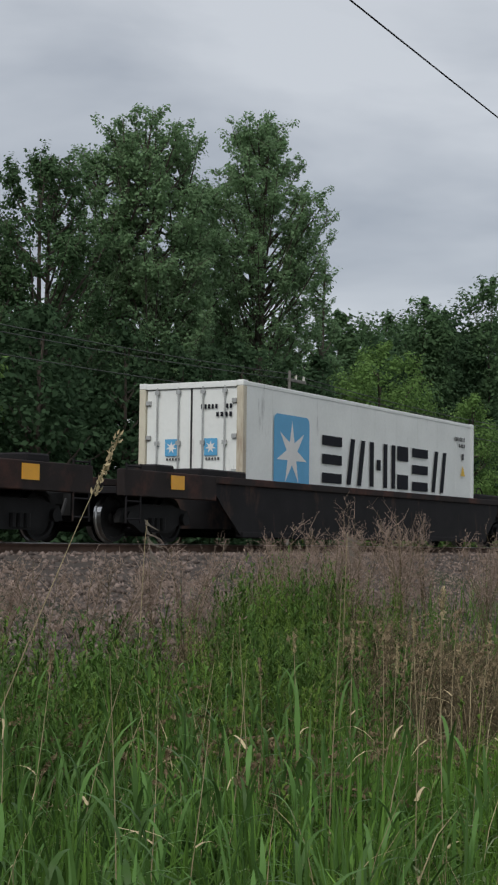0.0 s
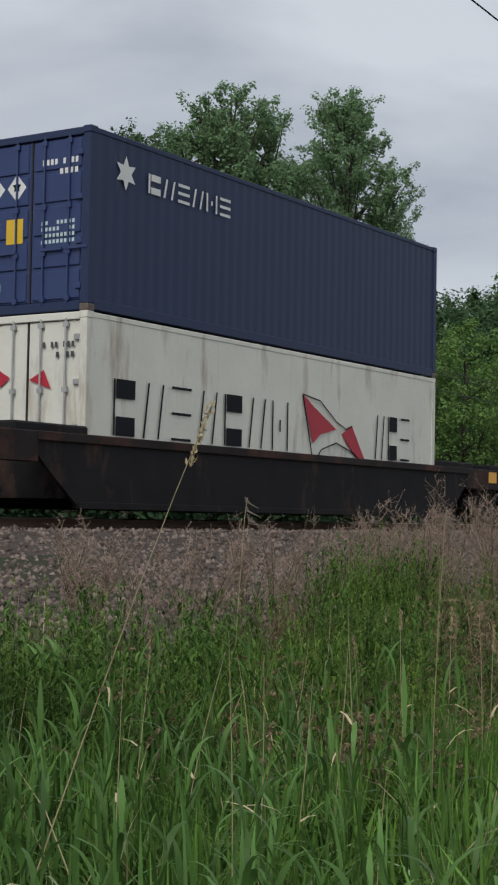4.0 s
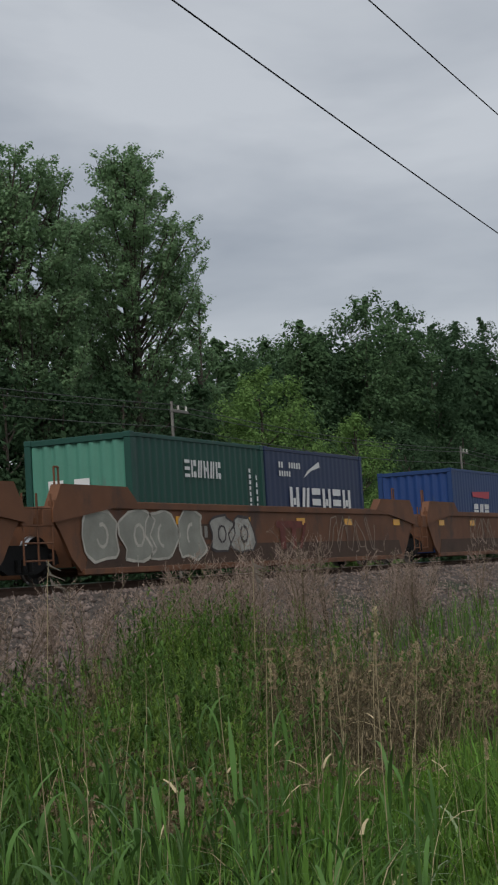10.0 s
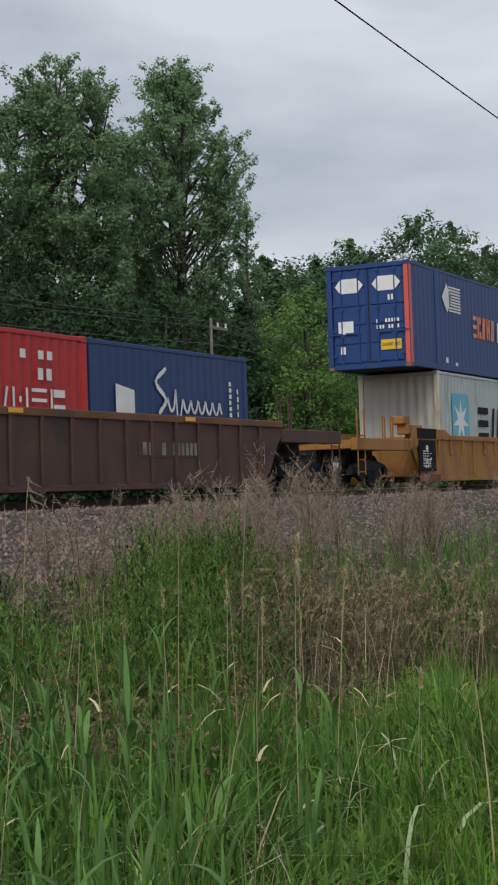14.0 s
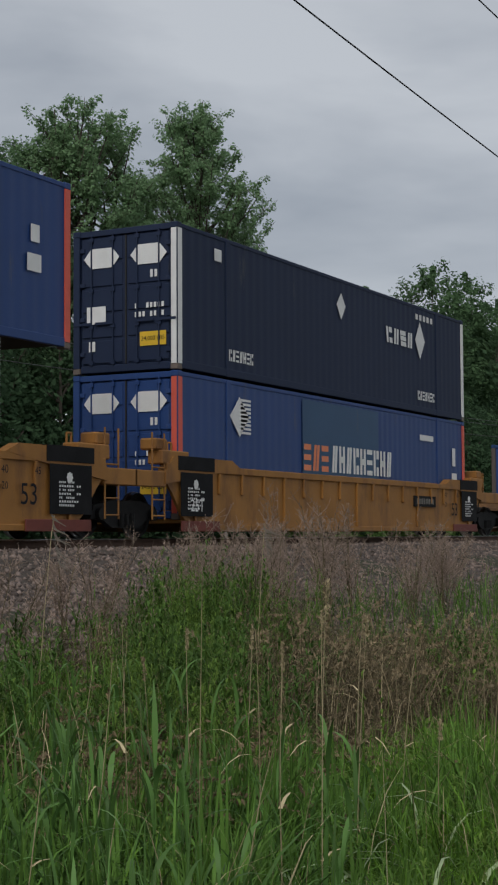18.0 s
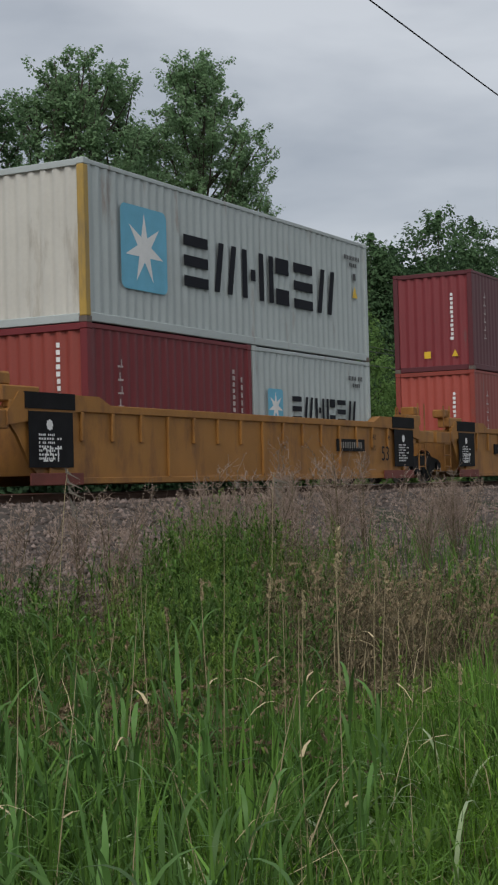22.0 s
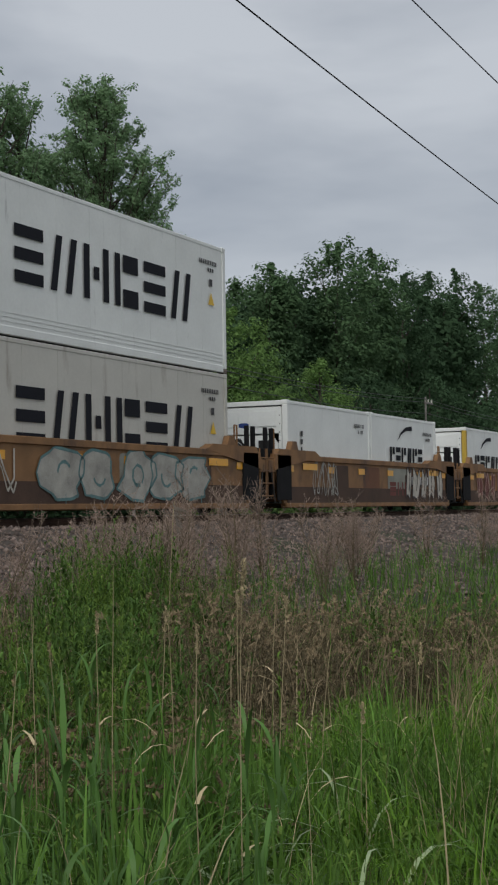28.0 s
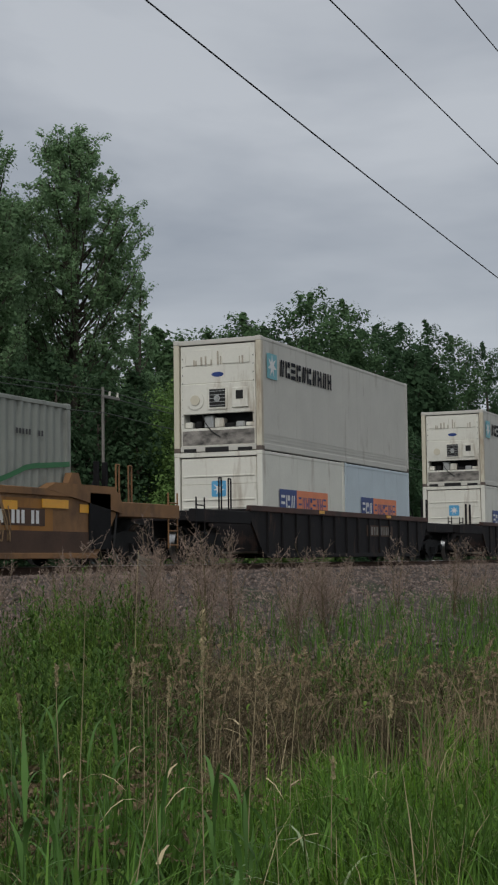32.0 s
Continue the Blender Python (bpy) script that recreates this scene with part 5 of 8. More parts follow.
    side_codes(c, L, H, INK_SOFT, 33)
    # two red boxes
    c = put_box(dry_box(L, H, OXIDE, "oxide red steel container with pressed end wall", "blank", OXIDE_LIT), 14, 0.45)
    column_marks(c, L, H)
    c = put_box(dry_box(L, H, MAROON, "maroon steel container with pressed end wall", "blank", MAROON_LIT), 14, 3.33)
    column_marks(c, L, H)
    a = dry_box(sm, S, GREY_LIGHT, "short grey steel container with cream end", "blank", WHITE, post_l=WHITE_WORN)
    scheme_star(a, (-2.4, -1.75, 0.95, 1.85), (-1.45, 2.05, 1.15, 1.74), back=MARK_TEALBLUE)
    b = dry_box(sm, S, DARK_RED, "short crimson steel container with white marks")
    flat_shapes("white_marks", block_row(-2.45, -0.9, 1.5, 2.1, 2, 0.16, 2, lean=0.2), MARK_WHITE, b)
    short_pair(15, 0.37, a, b)
    # pennant reefer, and the white pair
    c = put_box(reefer_box(L, H, WHITE_CLEAN, "clean white refrigerated container with red pennant"), 16, 0.38)
    scheme_sail(c, (-4.3, 0.45), (0.42, 3.0), (3.05, 4.9), 1.08, 1.9)
    side_codes(c, L, H, INK_SOFT, 40)
    # the lower box gets the duller white: its shade is put into the paint
    for z, mt, lb in ((0.45, WHITE_DULL, "shade-dulled white refrigerated container with blue star square"), (3.34, WHITE_CLEAN, "clean white refrigerated container with blue star square")):
        c = put_box(reefer_box(L, H, mt, lb, "doors", 0, WHITE_CLEAN), 17, z)
        scheme_star(c, (-4.82, -3.4, 0.76, 2.38), (-2.68, 4.55, 1.0, 2.05))
        side_codes(c, L, H, INK_SOFT, 41)
        end_codes(c, L, H, INK, 42)
        door_stars(c, L)
    # pairs of short white reefers
    a = reefer_box(sm, S, WHITE_CLEAN, "short white refrigerated container with cable at its end", "unit", 0)
    side_codes(a, sm, S, INK_SOFT, 50)
    flat_shapes("dark_marks", code_bars(-2.2, -2.05, 0.9, 1.9, 5, 2, True), INK_SOFT, a)
    short_pair(18, 0.39, a, swoosh_box(sm, S, -1.45, 1.7))
    b = reefer_box(sm, S, PALE_BLUE, "short pale white refrigerated container with star square", "unit", 2)
    scheme_star(b, (-2.2, -1.47, 1.0, 1.74), (-1.03, 1.92, 1.3, 1.76))
    flat_shapes("dark_marks", block_row(-1.03, 2.2, 0.75, 1.12, 7, 0.1, 4), INK, b)
    short_pair(19, 0.38, swoosh_box(sm, S, -1.95, 2.05, MARK_YELLOW), b)
    generator_box(20, 0.37, GREY_GEN2)
    # the last loads in sight
    for i in (21, 22):
        a = reefer_box(sm, S, WHITE, "short white refrigerated container with navy and orange panels", "unit", 2)
        b = reefer_box(sm, S, PALE_BLUE, "short pale container with navy and orange panels", "unit", 2)
        panel_marks(a, -1.93, 1.6, 1.2)
        panel_marks(b, -1.7, 1.62, 1.1)
        short_pair(i, 0.39, a, b)
        c = put_box(reefer_box(L, H, WHITE_DULL, "off-white refrigerated container with sooty cooling unit", "unit", 3, WHITE, posts=WHITE_WORN), i, 2.97)
        flat_shapes("teal_square", [rect(-5.72, -5.05, 1.85, 2.5)], MARK_TEAL, c)
        flat_shapes("teal_star", star(-5.38, 2.18, 0.3, 7, 0.4), MARK_WHITE, c, y=-1.230)
        flat_shapes("dark_marks", block_row(-4.85, -0.93, 1.98, 2.42, 10, 0.10, 5), INK, c)


# lighter copies of the side paints, for ends and doors turned to the light
NAVY_LIT = paint("navy_lit_door_paint", (0.03, 0.05, 0.14), 0.10)
RED_LIT = paint("bright_red_lit_end_paint", (0.52, 0.035, 0.03), 0.06)
MAROON_LIT = paint("maroon_lit_end_paint", (0.21, 0.035, 0.04), 0.08)
OXIDE_LIT = paint("oxide_lit_end_paint", (0.37, 0.075, 0.055), 0.08)
MARK_PALE = material("faded_sky_marking", (0.50, 0.64, 0.66), rough=0.6, vary=0.1)
MARK_TEALBLUE = material("sun_faded_blue_marking", (0.13, 0.40, 0.55), rough=0.6, vary=0.12)
MARK_SCARLET = material("scarlet_edge_paint", (0.62, 0.10, 0.06), rough=0.5, vary=0.1)


def door_stars(c, L, back=None):
    """Small star squares on the door leaves."""
    x = -L / 2 + 0.034
    for y0 in (-0.62, 0.30):
        flat_shapes("emblem_square", [rect(y0, y0 + 0.3, 1.42, 1.76)], back or MARK_BLUE, c, end=x, label="small blue star square")
        flat_shapes("emblem_star", star(y0 + 0.15, 1.59, 0.13, 7, 0.4), MARK_WHITE, c, end=x - 0.004)
        flat_shapes("small_text", code_bars(y0 - 0.05, y0 + 0.36, 1.33, 1.38, 6, 3), INK_SOFT, c, end=x)
    flat_shapes("notice_text", sum([code_bars(-0.9, -0.2, 0.45 + k * 0.1, 0.50 + k * 0.1, 10, k) for k in range(5)], []), INK_SOFT, c, end=x)


def placards(c, L):
    x = -L / 2 + 0.034
    for y0 in (0.3, 0.75):
        flat_shapes("placard", [[(y0 - 0.2, 2.05), (y0, 1.83), (y0 + 0.2, 2.05), (y0, 2.27)]], MARK_WHITE, c, end=x, label="white diamond placard")
        flat_shapes("placard_sign", star(y0, 2.07, 0.1, 5, 0.5), INK, c, end=x - 0.004)
    flat_shapes("notice_text", sum([code_bars(-0.9, -0.2, 1.1 + k * 0.1, 1.16 + k * 0.1, 9, k) for k in range(4)], []) + [rect(0.65, 0.9, 1.25, 1.5), rect(0.6, 0.9, 0.4, 0.52)], MARK_PALE, c, end=x)


def panel_marks(c, x0, x1, w=1.1):
    """A navy and an orange panel with pale marks, low on the side."""
    flat_shapes("navy_panel", [rect(x0, x0 + w, 0.95, 1.65)], MARK_NAVY, c)
    flat_shapes("orange_panel", [rect(x0 + w, x1, 0.95, 1.65)], MARK_ORANGE, c)
    flat_shapes("panel_marks", block_row(x0 + 0.1, x0 + w - 0.08, 1.1, 1.5, 3, 0.07, 3), MARK_WHITE, c, y=-1.230)
    flat_shapes("panel_marks", block_row(x0 + w + 0.12, x1 - 0.1, 1.1, 1.48, 8, 0.05, 4), MARK_NAVY, c, y=-1.230)


def short_pair(i, z, a, b):
    put_box(a, i, z, -3.065)
    put_box(b, i, z, 3.065)


def swoosh_box(L, H, x0, x1, post=None):
    c = reefer_box(L, H, WHITE_CLEAN, "short white refrigerated container with black swoosh", "unit", 0, posts=paint("yellow_edge_paint", (0.50, 0.34, 0.05), 0.4) if post else None)
    k = x0 + 0.7
    flat_shapes("black_swoosh", [[(k, 1.85), (k + 0.25, 2.08), (k + 0.75, 2.28), (k + 1.35, 2.34), (k + 1.4, 2.2), (k + 0.8, 2.18), (k + 0.35, 2.05)]], INK, c, label="black swoosh mark")
    flat_shapes("dark_marks", block_row(x0, x1, 1.02, 1.66, 6, 0.17, 12), INK, c)
    side_codes(c, L, H, INK_SOFT, 60)
    return c


def column_marks(c, L, H):
    x = -L / 2 + 0.95
    polys = []
    for k in range(6):
        z = H - 0.75 - k * 0.24
        polys += [rect(x, x + 0.18, z, z + 0.035), rect(x + (0.05 if k % 2 else 0.11), x + (0.085 if k % 2 else 0.145), z + 0.035, z + 0.15)]
    flat_shapes("column_text", polys, MARK_FADED, c, label="column of white marks")
    side_codes(c, L, H, MARK_FADED, int(L * 3), True)
    flat_shapes("end_code", code_bars(-0.62, -0.52, 0.9, 2.3, 11, 3, True), MARK_WHITE, c, end=-L / 2 + 0.03)
    flat_shapes("warning_label", [rect(0.1, 0.3, 0.4, 0.6), [(-0.75, 0.42), (-0.55, 0.42), (-0.65, 0.62)]], MARK_YELLOW, c, end=-L / 2 + 0.03)


def script_marks(c, x0, x1, zc, h):
    """Flowing brush loops in white, no readable sign: one tall double bow, then a run of small waves with one long upstroke."""
    w = x1 - x0
    rnd = random.Random(3)
    bow = [(x0 + w * (0.115 + 0.075 * math.cos(2.6 * math.pi * f + 0.5) * (1 - 0.35 * f)), zc + h * (0.62 - 1.05 * f)) for f in np.linspace(0, 1, 26)]
    run = []
    for f in np.linspace(0, 1, 84):
        amp = 0.15 + 0.5 * math.exp(-((f - 0.2) / 0.035) ** 2)
        run.append((x0 + w * (0.17 + 0.80 * f) + 0.035 * h * math.cos(48 * f), zc + h * (-0.20 + amp * math.sin(48 * f)) - 0.04 * h * f))
    bm = bmesh.new()
    stroke(bm, bow, 0.075 * h * 0.7, -1.228, rnd)
    stroke(bm, run, 0.050 * h * 0.7, -1.229, rnd)
    tagged(part("flowing_script", bm, MARK_WHITE, c), "flowing white brush loops", kind="stuff")


def long_box(mat, label, edge):
    """A 53-foot container: posts stand 40 feet apart, so both ends overhang them."""
    L, H = 16.15, 2.9
    c = dry_box(L, H, mat, label, "doors", pitch=0.33)
    for s in (-1, 1):
        part("inner_post", boxes((s * 6.0 - 0.09, s * 6.0 + 0.09, -1.222, -1.14, 0.02, H - 0.02), bevel=0.01), mat, c)
        x0, x1 = sorted((s * (L / 2 - 0.02), s * (L / 2 - 0.17)))
        part("edge_stripe", boxes((x0, x1, -1.228, -1.2, 0.12, H - 0.12)), edge, c, "bright painted edge")
    part("door_edge", boxes((-L / 2 - 0.006, -L / 2 + 0.01, -1.2, -1.08, 0.12, H - 0.12)), edge, c)
    flat_shapes("arrow_panel", [[(y0 - 0.42, 2.32), (y0 - 0.25, 2.12), (y0 + 0.25, 2.12), (y0 + 0.42, 2.32), (y0 + 0.25, 2.52), (y0 - 0.25, 2.52)] for y0 in (-0.55, 0.55)], MARK_WHITE, c, end=-L / 2 + 0.02, label="white arrow panels")
    flat_shapes("white_label", [rect(0.45, 0.9, 1.0, 1.35), rect(0.7, 0.85, 0.45, 0.65)] + code_bars(-0.75, -0.35, 1.85, 2.0, 4, 2) + code_bars(-0.9, -0.2, 1.25, 1.35, 8, 3) + code_bars(-0.9, -0.2, 1.08, 1.18, 8, 4), MARK_WHITE, c, end=-L / 2 + 0.02)
    flat_shapes("weight_plate", [rect(-0.95, -0.35, 0.5, 0.78)], MARK_YELLOW, c, end=-L / 2 + 0.018)
    writing("24,000 LBS", 0.12, INK, c, (-L / 2 + 0.012, -0.65, 0.64), END_TEXT)
    return c


def generator_box(i, z, mat):
    L, H = 12.19, 2.896
    c = thing("generator_container", "grey generator container with black louvres and green plug emblem", "container", "containers on the train")
    container_frame(c, L, H, mat, mat)
    corrugated("side_wall", L - 0.30, 0.19, H - 0.10, mat, c)
    part("far_wall", boxes((-L / 2 + 0.15, L / 2 - 0.15, 1.17, 1.2, 0.19, H - 0.1)), mat, c)
    part("rear_wall", boxes((L / 2 - 0.1, L / 2 - 0.06, -1.07, 1.07, 0.15, H - 0.1)), mat, c)
    x = -L / 2
    part("end_wall", boxes((x + 0.06, x + 0.1, -1.07, 1.07, 0.15, H - 0.1)), mat, c)
    for yb in (1.0, 0.55, 0.12, -0.05):
        part("end_rib", tubes(((x + 0.04, yb, 0.2), (x + 0.04, yb, H - 0.15)), r=0.02), mat, c)
    part("access_door", boxes((x + 0.03, x + 0.06, -0.95, -0.12, 0.2, H - 0.42), bevel=0.012), mat, c)
    part("power_panel", boxes((x + 0.04, x + 0.07, 0.2, 0.95, 0.75, 1.85), bevel=0.01), INK_SOFT, c)
    part("socket", boxes(*[(x + 0.02, x + 0.045, 0.28 + 0.22 * k, 0.43 + 0.22 * k, 0.95 + 0.32 * j, 1.15 + 0.32 * j) for k in range(3) for j in range(2)], bevel=0.01), WHITE, c)
    flat_shapes("yellow_notice", [rect(0.55, 0.95, 1.5, 1.85), rect(0.2, 0.5, 0.2, 0.62), rect(0.55, 0.95, 0.2, 0.62)], MARK_YELLOW, c, end=x + 0.028, label="yellow notices")
    flat_shapes("placard", [[(-0.72, 1.75), (-0.5, 1.5), (-0.28, 1.75), (-0.5, 2.0)]], MARK_RED, c, end=x + 0.026)
    flat_shapes("dark_marks", block_row(-0.85, -0.2, 0.4, 0.62, 2, 0.05, 2) + [rect(-0.8, -0.25, 0.28, 0.31)], INK, c, end=x + 0.026)
    # louvre banks
    for x0 in (-2.08, 2.15):
        # black sheet behind the slats in place of the shade between them
        part("louvre_shade", boxes((x0 - 0.58, x0 + 0.58, -1.214, -1.19, 1.55, 2.72)), HOLE, c)
        part("louvre_frame", boxes((x0 - 0.65, x0 - 0.58, -1.228, -1.17, 1.46, 2.78), (x0 + 0.58, x0 + 0.65, -1.228, -1.17, 1.46, 2.78), (x0 - 0.58, x0 + 0.58, -1.228, -1.17, 2.72, 2.78), (x0 - 0.58, x0 + 0.58, -1.245, -1.17, 1.44, 1.55)), mat, c)
        for k in range(9):
            zz = 1.57 + k * 0.128
            bm = bmesh.new()
            vs = [bm.verts.new(p) for p in ((x0 - 0.58, -1.255, zz), (x0 + 0.58, -1.255, zz), (x0 + 0.58, -1.205, zz + 0.075), (x0 - 0.58, -1.205, zz + 0.075))]
            bm.faces.new(vs)
            part("louvre_slat", bm, INK_SOFT, c)
    part("control_hatch", boxes((-5.15, -4.6, -1.222, -1.19, 1.38, 2.05), bevel=0.01), mat, c)
    part("hatch_window", boxes((-5.05, -4.7, -1.226, -1.22, 1.5, 1.98)), HOLE, c)
    flat_shapes("dark_marks", [rect(-4.12, -3.66, 2.42, 2.5), rect(-4.12, -4.04, 2.1, 2.42), rect(-4.04, -3.66, 2.1, 2.18), rect(-3.56, -3.48, 2.1, 2.5), rect(-3.48, -3.14, 2.42, 2.5), rect(-3.22, -3.14, 2.1, 2.42)], INK, c, label="dark line emblem")
    flat_shapes("grey_text", code_bars(-4.1, -3.2, 1.88, 1.98, 8, 4) + block_row(-4.2, -3.0, 1.62, 1.8, 6, 0.045, 3), INK_SOFT, c)
    flat_shapes("placard", [[(-0.14, 2.52), (0.05, 2.27), (0.24, 2.52), (0.05, 2.77)]], MARK_RED, c)
    flat_shapes("yellow_notice", [rect(-4.4, -4.1, 1.3, 1.5)], MARK_YELLOW, c)
    # green plug and its cable along the side
    flat_shapes("plug_emblem", [round_rect(-0.6, 0.0, 1.28, 1.95, 0.14), rect(-1.0, -0.6, 1.74, 1.86), rect(-1.0, -0.6, 1.36, 1.48), round_rect(0.0, 0.3, 1.42, 1.74, 0.08)], MARK_GREEN, c, label="green plug shape")
    pts = [(0.28 + 5.75 * k / 18, 1.55 - 0.36 * math.sin(math.pi * min(1.0, k / 18 * 1.35)) + 0.42 * max(0, k / 18 - 0.45) ** 1.4) for k in range(19)]
    quads = []
    for p, q in zip(pts, pts[1:]):
        quads.append([(p[0], p[1] - 0.05), (q[0], q[1] - 0.05), (q[0], q[1] + 0.05), (p[0], p[1] + 0.05)])
    flat_shapes("cable_emblem", quads, MARK_GREEN, c, label="green cable line")
    flat_shapes("serial_code", code_bars(4.1, 5.1, 2.2, 2.3, 9, 3), INK_SOFT, c)
    return put_box(c, i, z)


cars()
boxes_on_train()

# ---- track ----
def at(az, d):
    """Ground place from the eye: azimuth clockwise from the square-on view of the track, and distance."""
    return d * math.sin(radians(az)) + 0.35, d * math.cos(radians(az))


def railway_track():
    t = tagged(new("railway_track"), "single railway track on ballast", "track", kind="structure")
    prof = [(-0.07, -0.18), (0.07, -0.18), (0.07, -0.165), (0.012, -0.145), (0.012, -0.05), (0.036, -0.035), (0.036, -0.014), (0.026, 0.0), (-0.026, 0.0), (-0.036, -0.014), (-0.036, -0.035), (-0.012, -0.05), (-0.012, -0.145), (-0.07, -0.165)]
    for s in (-1, 1):
        v = np.array([(x, TRACK_Y + s * 0.7525 + a, RAIL + b) for x in (-300.0, 2500.0) for a, b in prof])
        n = len(prof)
        i = np.arange(n)
        r = arrays("rail", v, np.stack([i, (i + 1) % n, (i + 1) % n + n, i + n], 1), RAIL_STEEL, t)
        r.data.materials.append(SHINY)
        for k in (6, 7, 8):
            r.data.polygons[k].material_index = 1
    me = mesh_of(boxes((-0.115, 0.115, -1.3, 1.3, -0.17, 0.0), bevel=0.012), "tie", TIE_WOOD)
    rnd = random.Random(2)
    for k in range(180):
        o = new("tie", me)
        o.parent = t
        o.matrix_basis = pose(4 + k * 0.55, TRACK_Y + rnd.uniform(-0.05, 0.05), RAIL - 0.178 + rnd.uniform(-0.02, 0), 0, 0, rnd.uniform(-1.5, 1.5))


def ballast():
    rng = np.random.default_rng(3)
    n = 32000
    x = 6 + 62 * rng.random(n) ** 1.25
    y = 7.5 + (14.9 - 7.5) * rng.random(n)
    keep = rng.random(n) < np.clip((y - 7.2) / 1.0, 0.2, 1)
    x, y = x[keep], y[keep]
    n2 = 6000
    x, y = np.concatenate([x, 66 + 120 * rng.random(n2), 6 + 13 * rng.random(n2)]), np.concatenate([y, 9.5 + 5.4 * rng.random(n2), 7.2 + 4.5 * rng.random(n2)])
    n = len(x)
    r = rng.uniform(0.026, 0.066, n) * np.where(x > 66, 2.0, 1.0)
    z = ground_z(x, y) + r * rng.uniform(-0.1, 0.6, n)
    base = np.array([(1, 0, 0), (0, 1, 0), (-1, 0, 0), (0, -1, 0), (0, 0, 1), (0, 0, -1)], float)
    v = base[None] * rng.uniform(0.6, 1.25, (n, 6, 1)) + rng.normal(0, 0.18, (n, 6, 3))
    a = rng.random(n) * 6.28
    ca, sa = np.cos(a)[:, None], np.sin(a)[:, None]
    vx, vy = v[..., 0] * ca - v[..., 1] * sa, v[..., 0] * sa + v[..., 1] * ca
    v = np.stack([vx * r[:, None] + x[:, None], vy * r[:, None] + y[:, None], v[..., 2] * 0.8 * r[:, None] + z[:, None]], -1)
    tri = np.array([(0, 1, 4), (1, 2, 4), (2, 3, 4), (3, 0, 4), (1, 0, 5), (2, 1, 5), (3, 2, 5), (0, 3, 5)])
    f = (tri[None] + 6 * np.arange(n)[:, None, None]).reshape(-1, 3)
    tagged(arrays("ballast", v.reshape(-1, 3), f, STONE), "grey-pink crushed stone beside the rails", "gravel", kind="stuff")


BED = material("dusty_ballast_bed", (0.058, 0.046, 0.037), rough=0.95, vary=0.35, scale=3, fine=30, bump=0.6)


def ballast_bed():
    xs = np.linspace(-60, 400, 200)
    ys = np.array([7.9, 9.0, 10.5, 11.5, 12.5, 13.6, 16.2, 18.7, 19.6])
    gx, gy = np.meshgrid(xs, ys)
    edge = 0.5 * np.sin(gx * 0.37) + 0.4 * np.sin(gx * 1.1)
    gy = np.where(gy < 8, gy + edge, gy)
    gz = ground_z(gx, gy) + 0.02
    i, j = np.meshgrid(np.arange(len(xs) - 1), np.arange(len(ys) - 1))
    k = (j * len(xs) + i).ravel()
    tagged(arrays("ballast_bed", np.stack([gx.ravel(), gy.ravel(), gz.ravel()], 1), np.stack([k, k + 1, k + 1 + len(xs), k + len(xs)], 1), BED, smooth=True),
           "packed dusty stone bed of the track", "gravel", kind="structure")


# ---- overhead lines ----
WIRE = material("black_line_wire", (0.02, 0.02, 0.022), rough=0.8, vary=0.1, spec=0.1)
WIRE_PALE = material("weathered_bare_wire", (0.085, 0.095, 0.085), rough=0.7, metal=0.2, vary=0.2)
POLE_WOOD = material("weathered_pole_wood", (0.20, 0.19, 0.17), rough=0.85, vary=0.25, scale=3, bump=0.3)


def cable(name, pts, r, mat, label):
    cu = bpy.data.curves.new(name, "CURVE")
    cu.dimensions, cu.bevel_depth, cu.bevel_resolution = "3D", r, 1
    sp = cu.splines.new("POLY")
    sp.points.add(len(pts) - 1)
    for p, q in zip(sp.points, pts):
        p.co = (*q, 1)
    ob = new(name, cu)
    cu.materials.append(mat)
    return tagged(ob, label, "cable", "overhead lines")


def overhead_lines():
    # three wires, hung high over the near side of the track from poles out of sight
    for yy, z0, slope in ((15.1, 13.66, -0.036), (13.8, 15.75, -0.015), (12.5, 17.6, 0.0)):
        pts = [(x, yy, z0 + slope * x + 0.0002 * (x - 36) ** 2 - 0.01) for x in np.linspace(-60, 130, 60)]
        cable("overhead_wire", pts, 0.021, WIRE, "thin black overhead wire")
    rnd = random.Random(6)
    xs = [-17.4, 13.6, 44.6, 75.6, 106.6, 137.6, 168.6]
    for k, x in enumerate(xs):
        p = thing("utility_pole", "slim grey wooden pole with a short crossarm", "pole", "line poles behind the track", at=(x, 24, float(ground_z(x, 24))))
        h = 6.8
        part("shaft", tubes(((0, 0, -0.3), (0, 0, h)), r=0.05, n=10), POLE_WOOD, p)
        part("crossarm", boxes((-0.06, 1.1, -0.05, 0.05, h - 0.35, h - 0.25), bevel=0.01), POLE_WOOD, p)
        for xx in (0.45, 1.0):
            part("insulator", tubes(((xx, 0, h - 0.25), (xx, 0, h - 0.1)), r=0.04, n=8), WHITE, p)
    for zz, yy in ((5.80, 24.0), (5.62, 24.0), (5.05, 23.9)):
        for a, b in zip(xs, xs[1:]):
            pts = [(a + (b - a) * f, yy, zz - 0.9 * 4 * f * (1 - f) * 0.35) for f in np.linspace(0, 1, 12)]
            cable("line_wire", pts, 0.014, WIRE_PALE, "pale sagging line wire between poles")


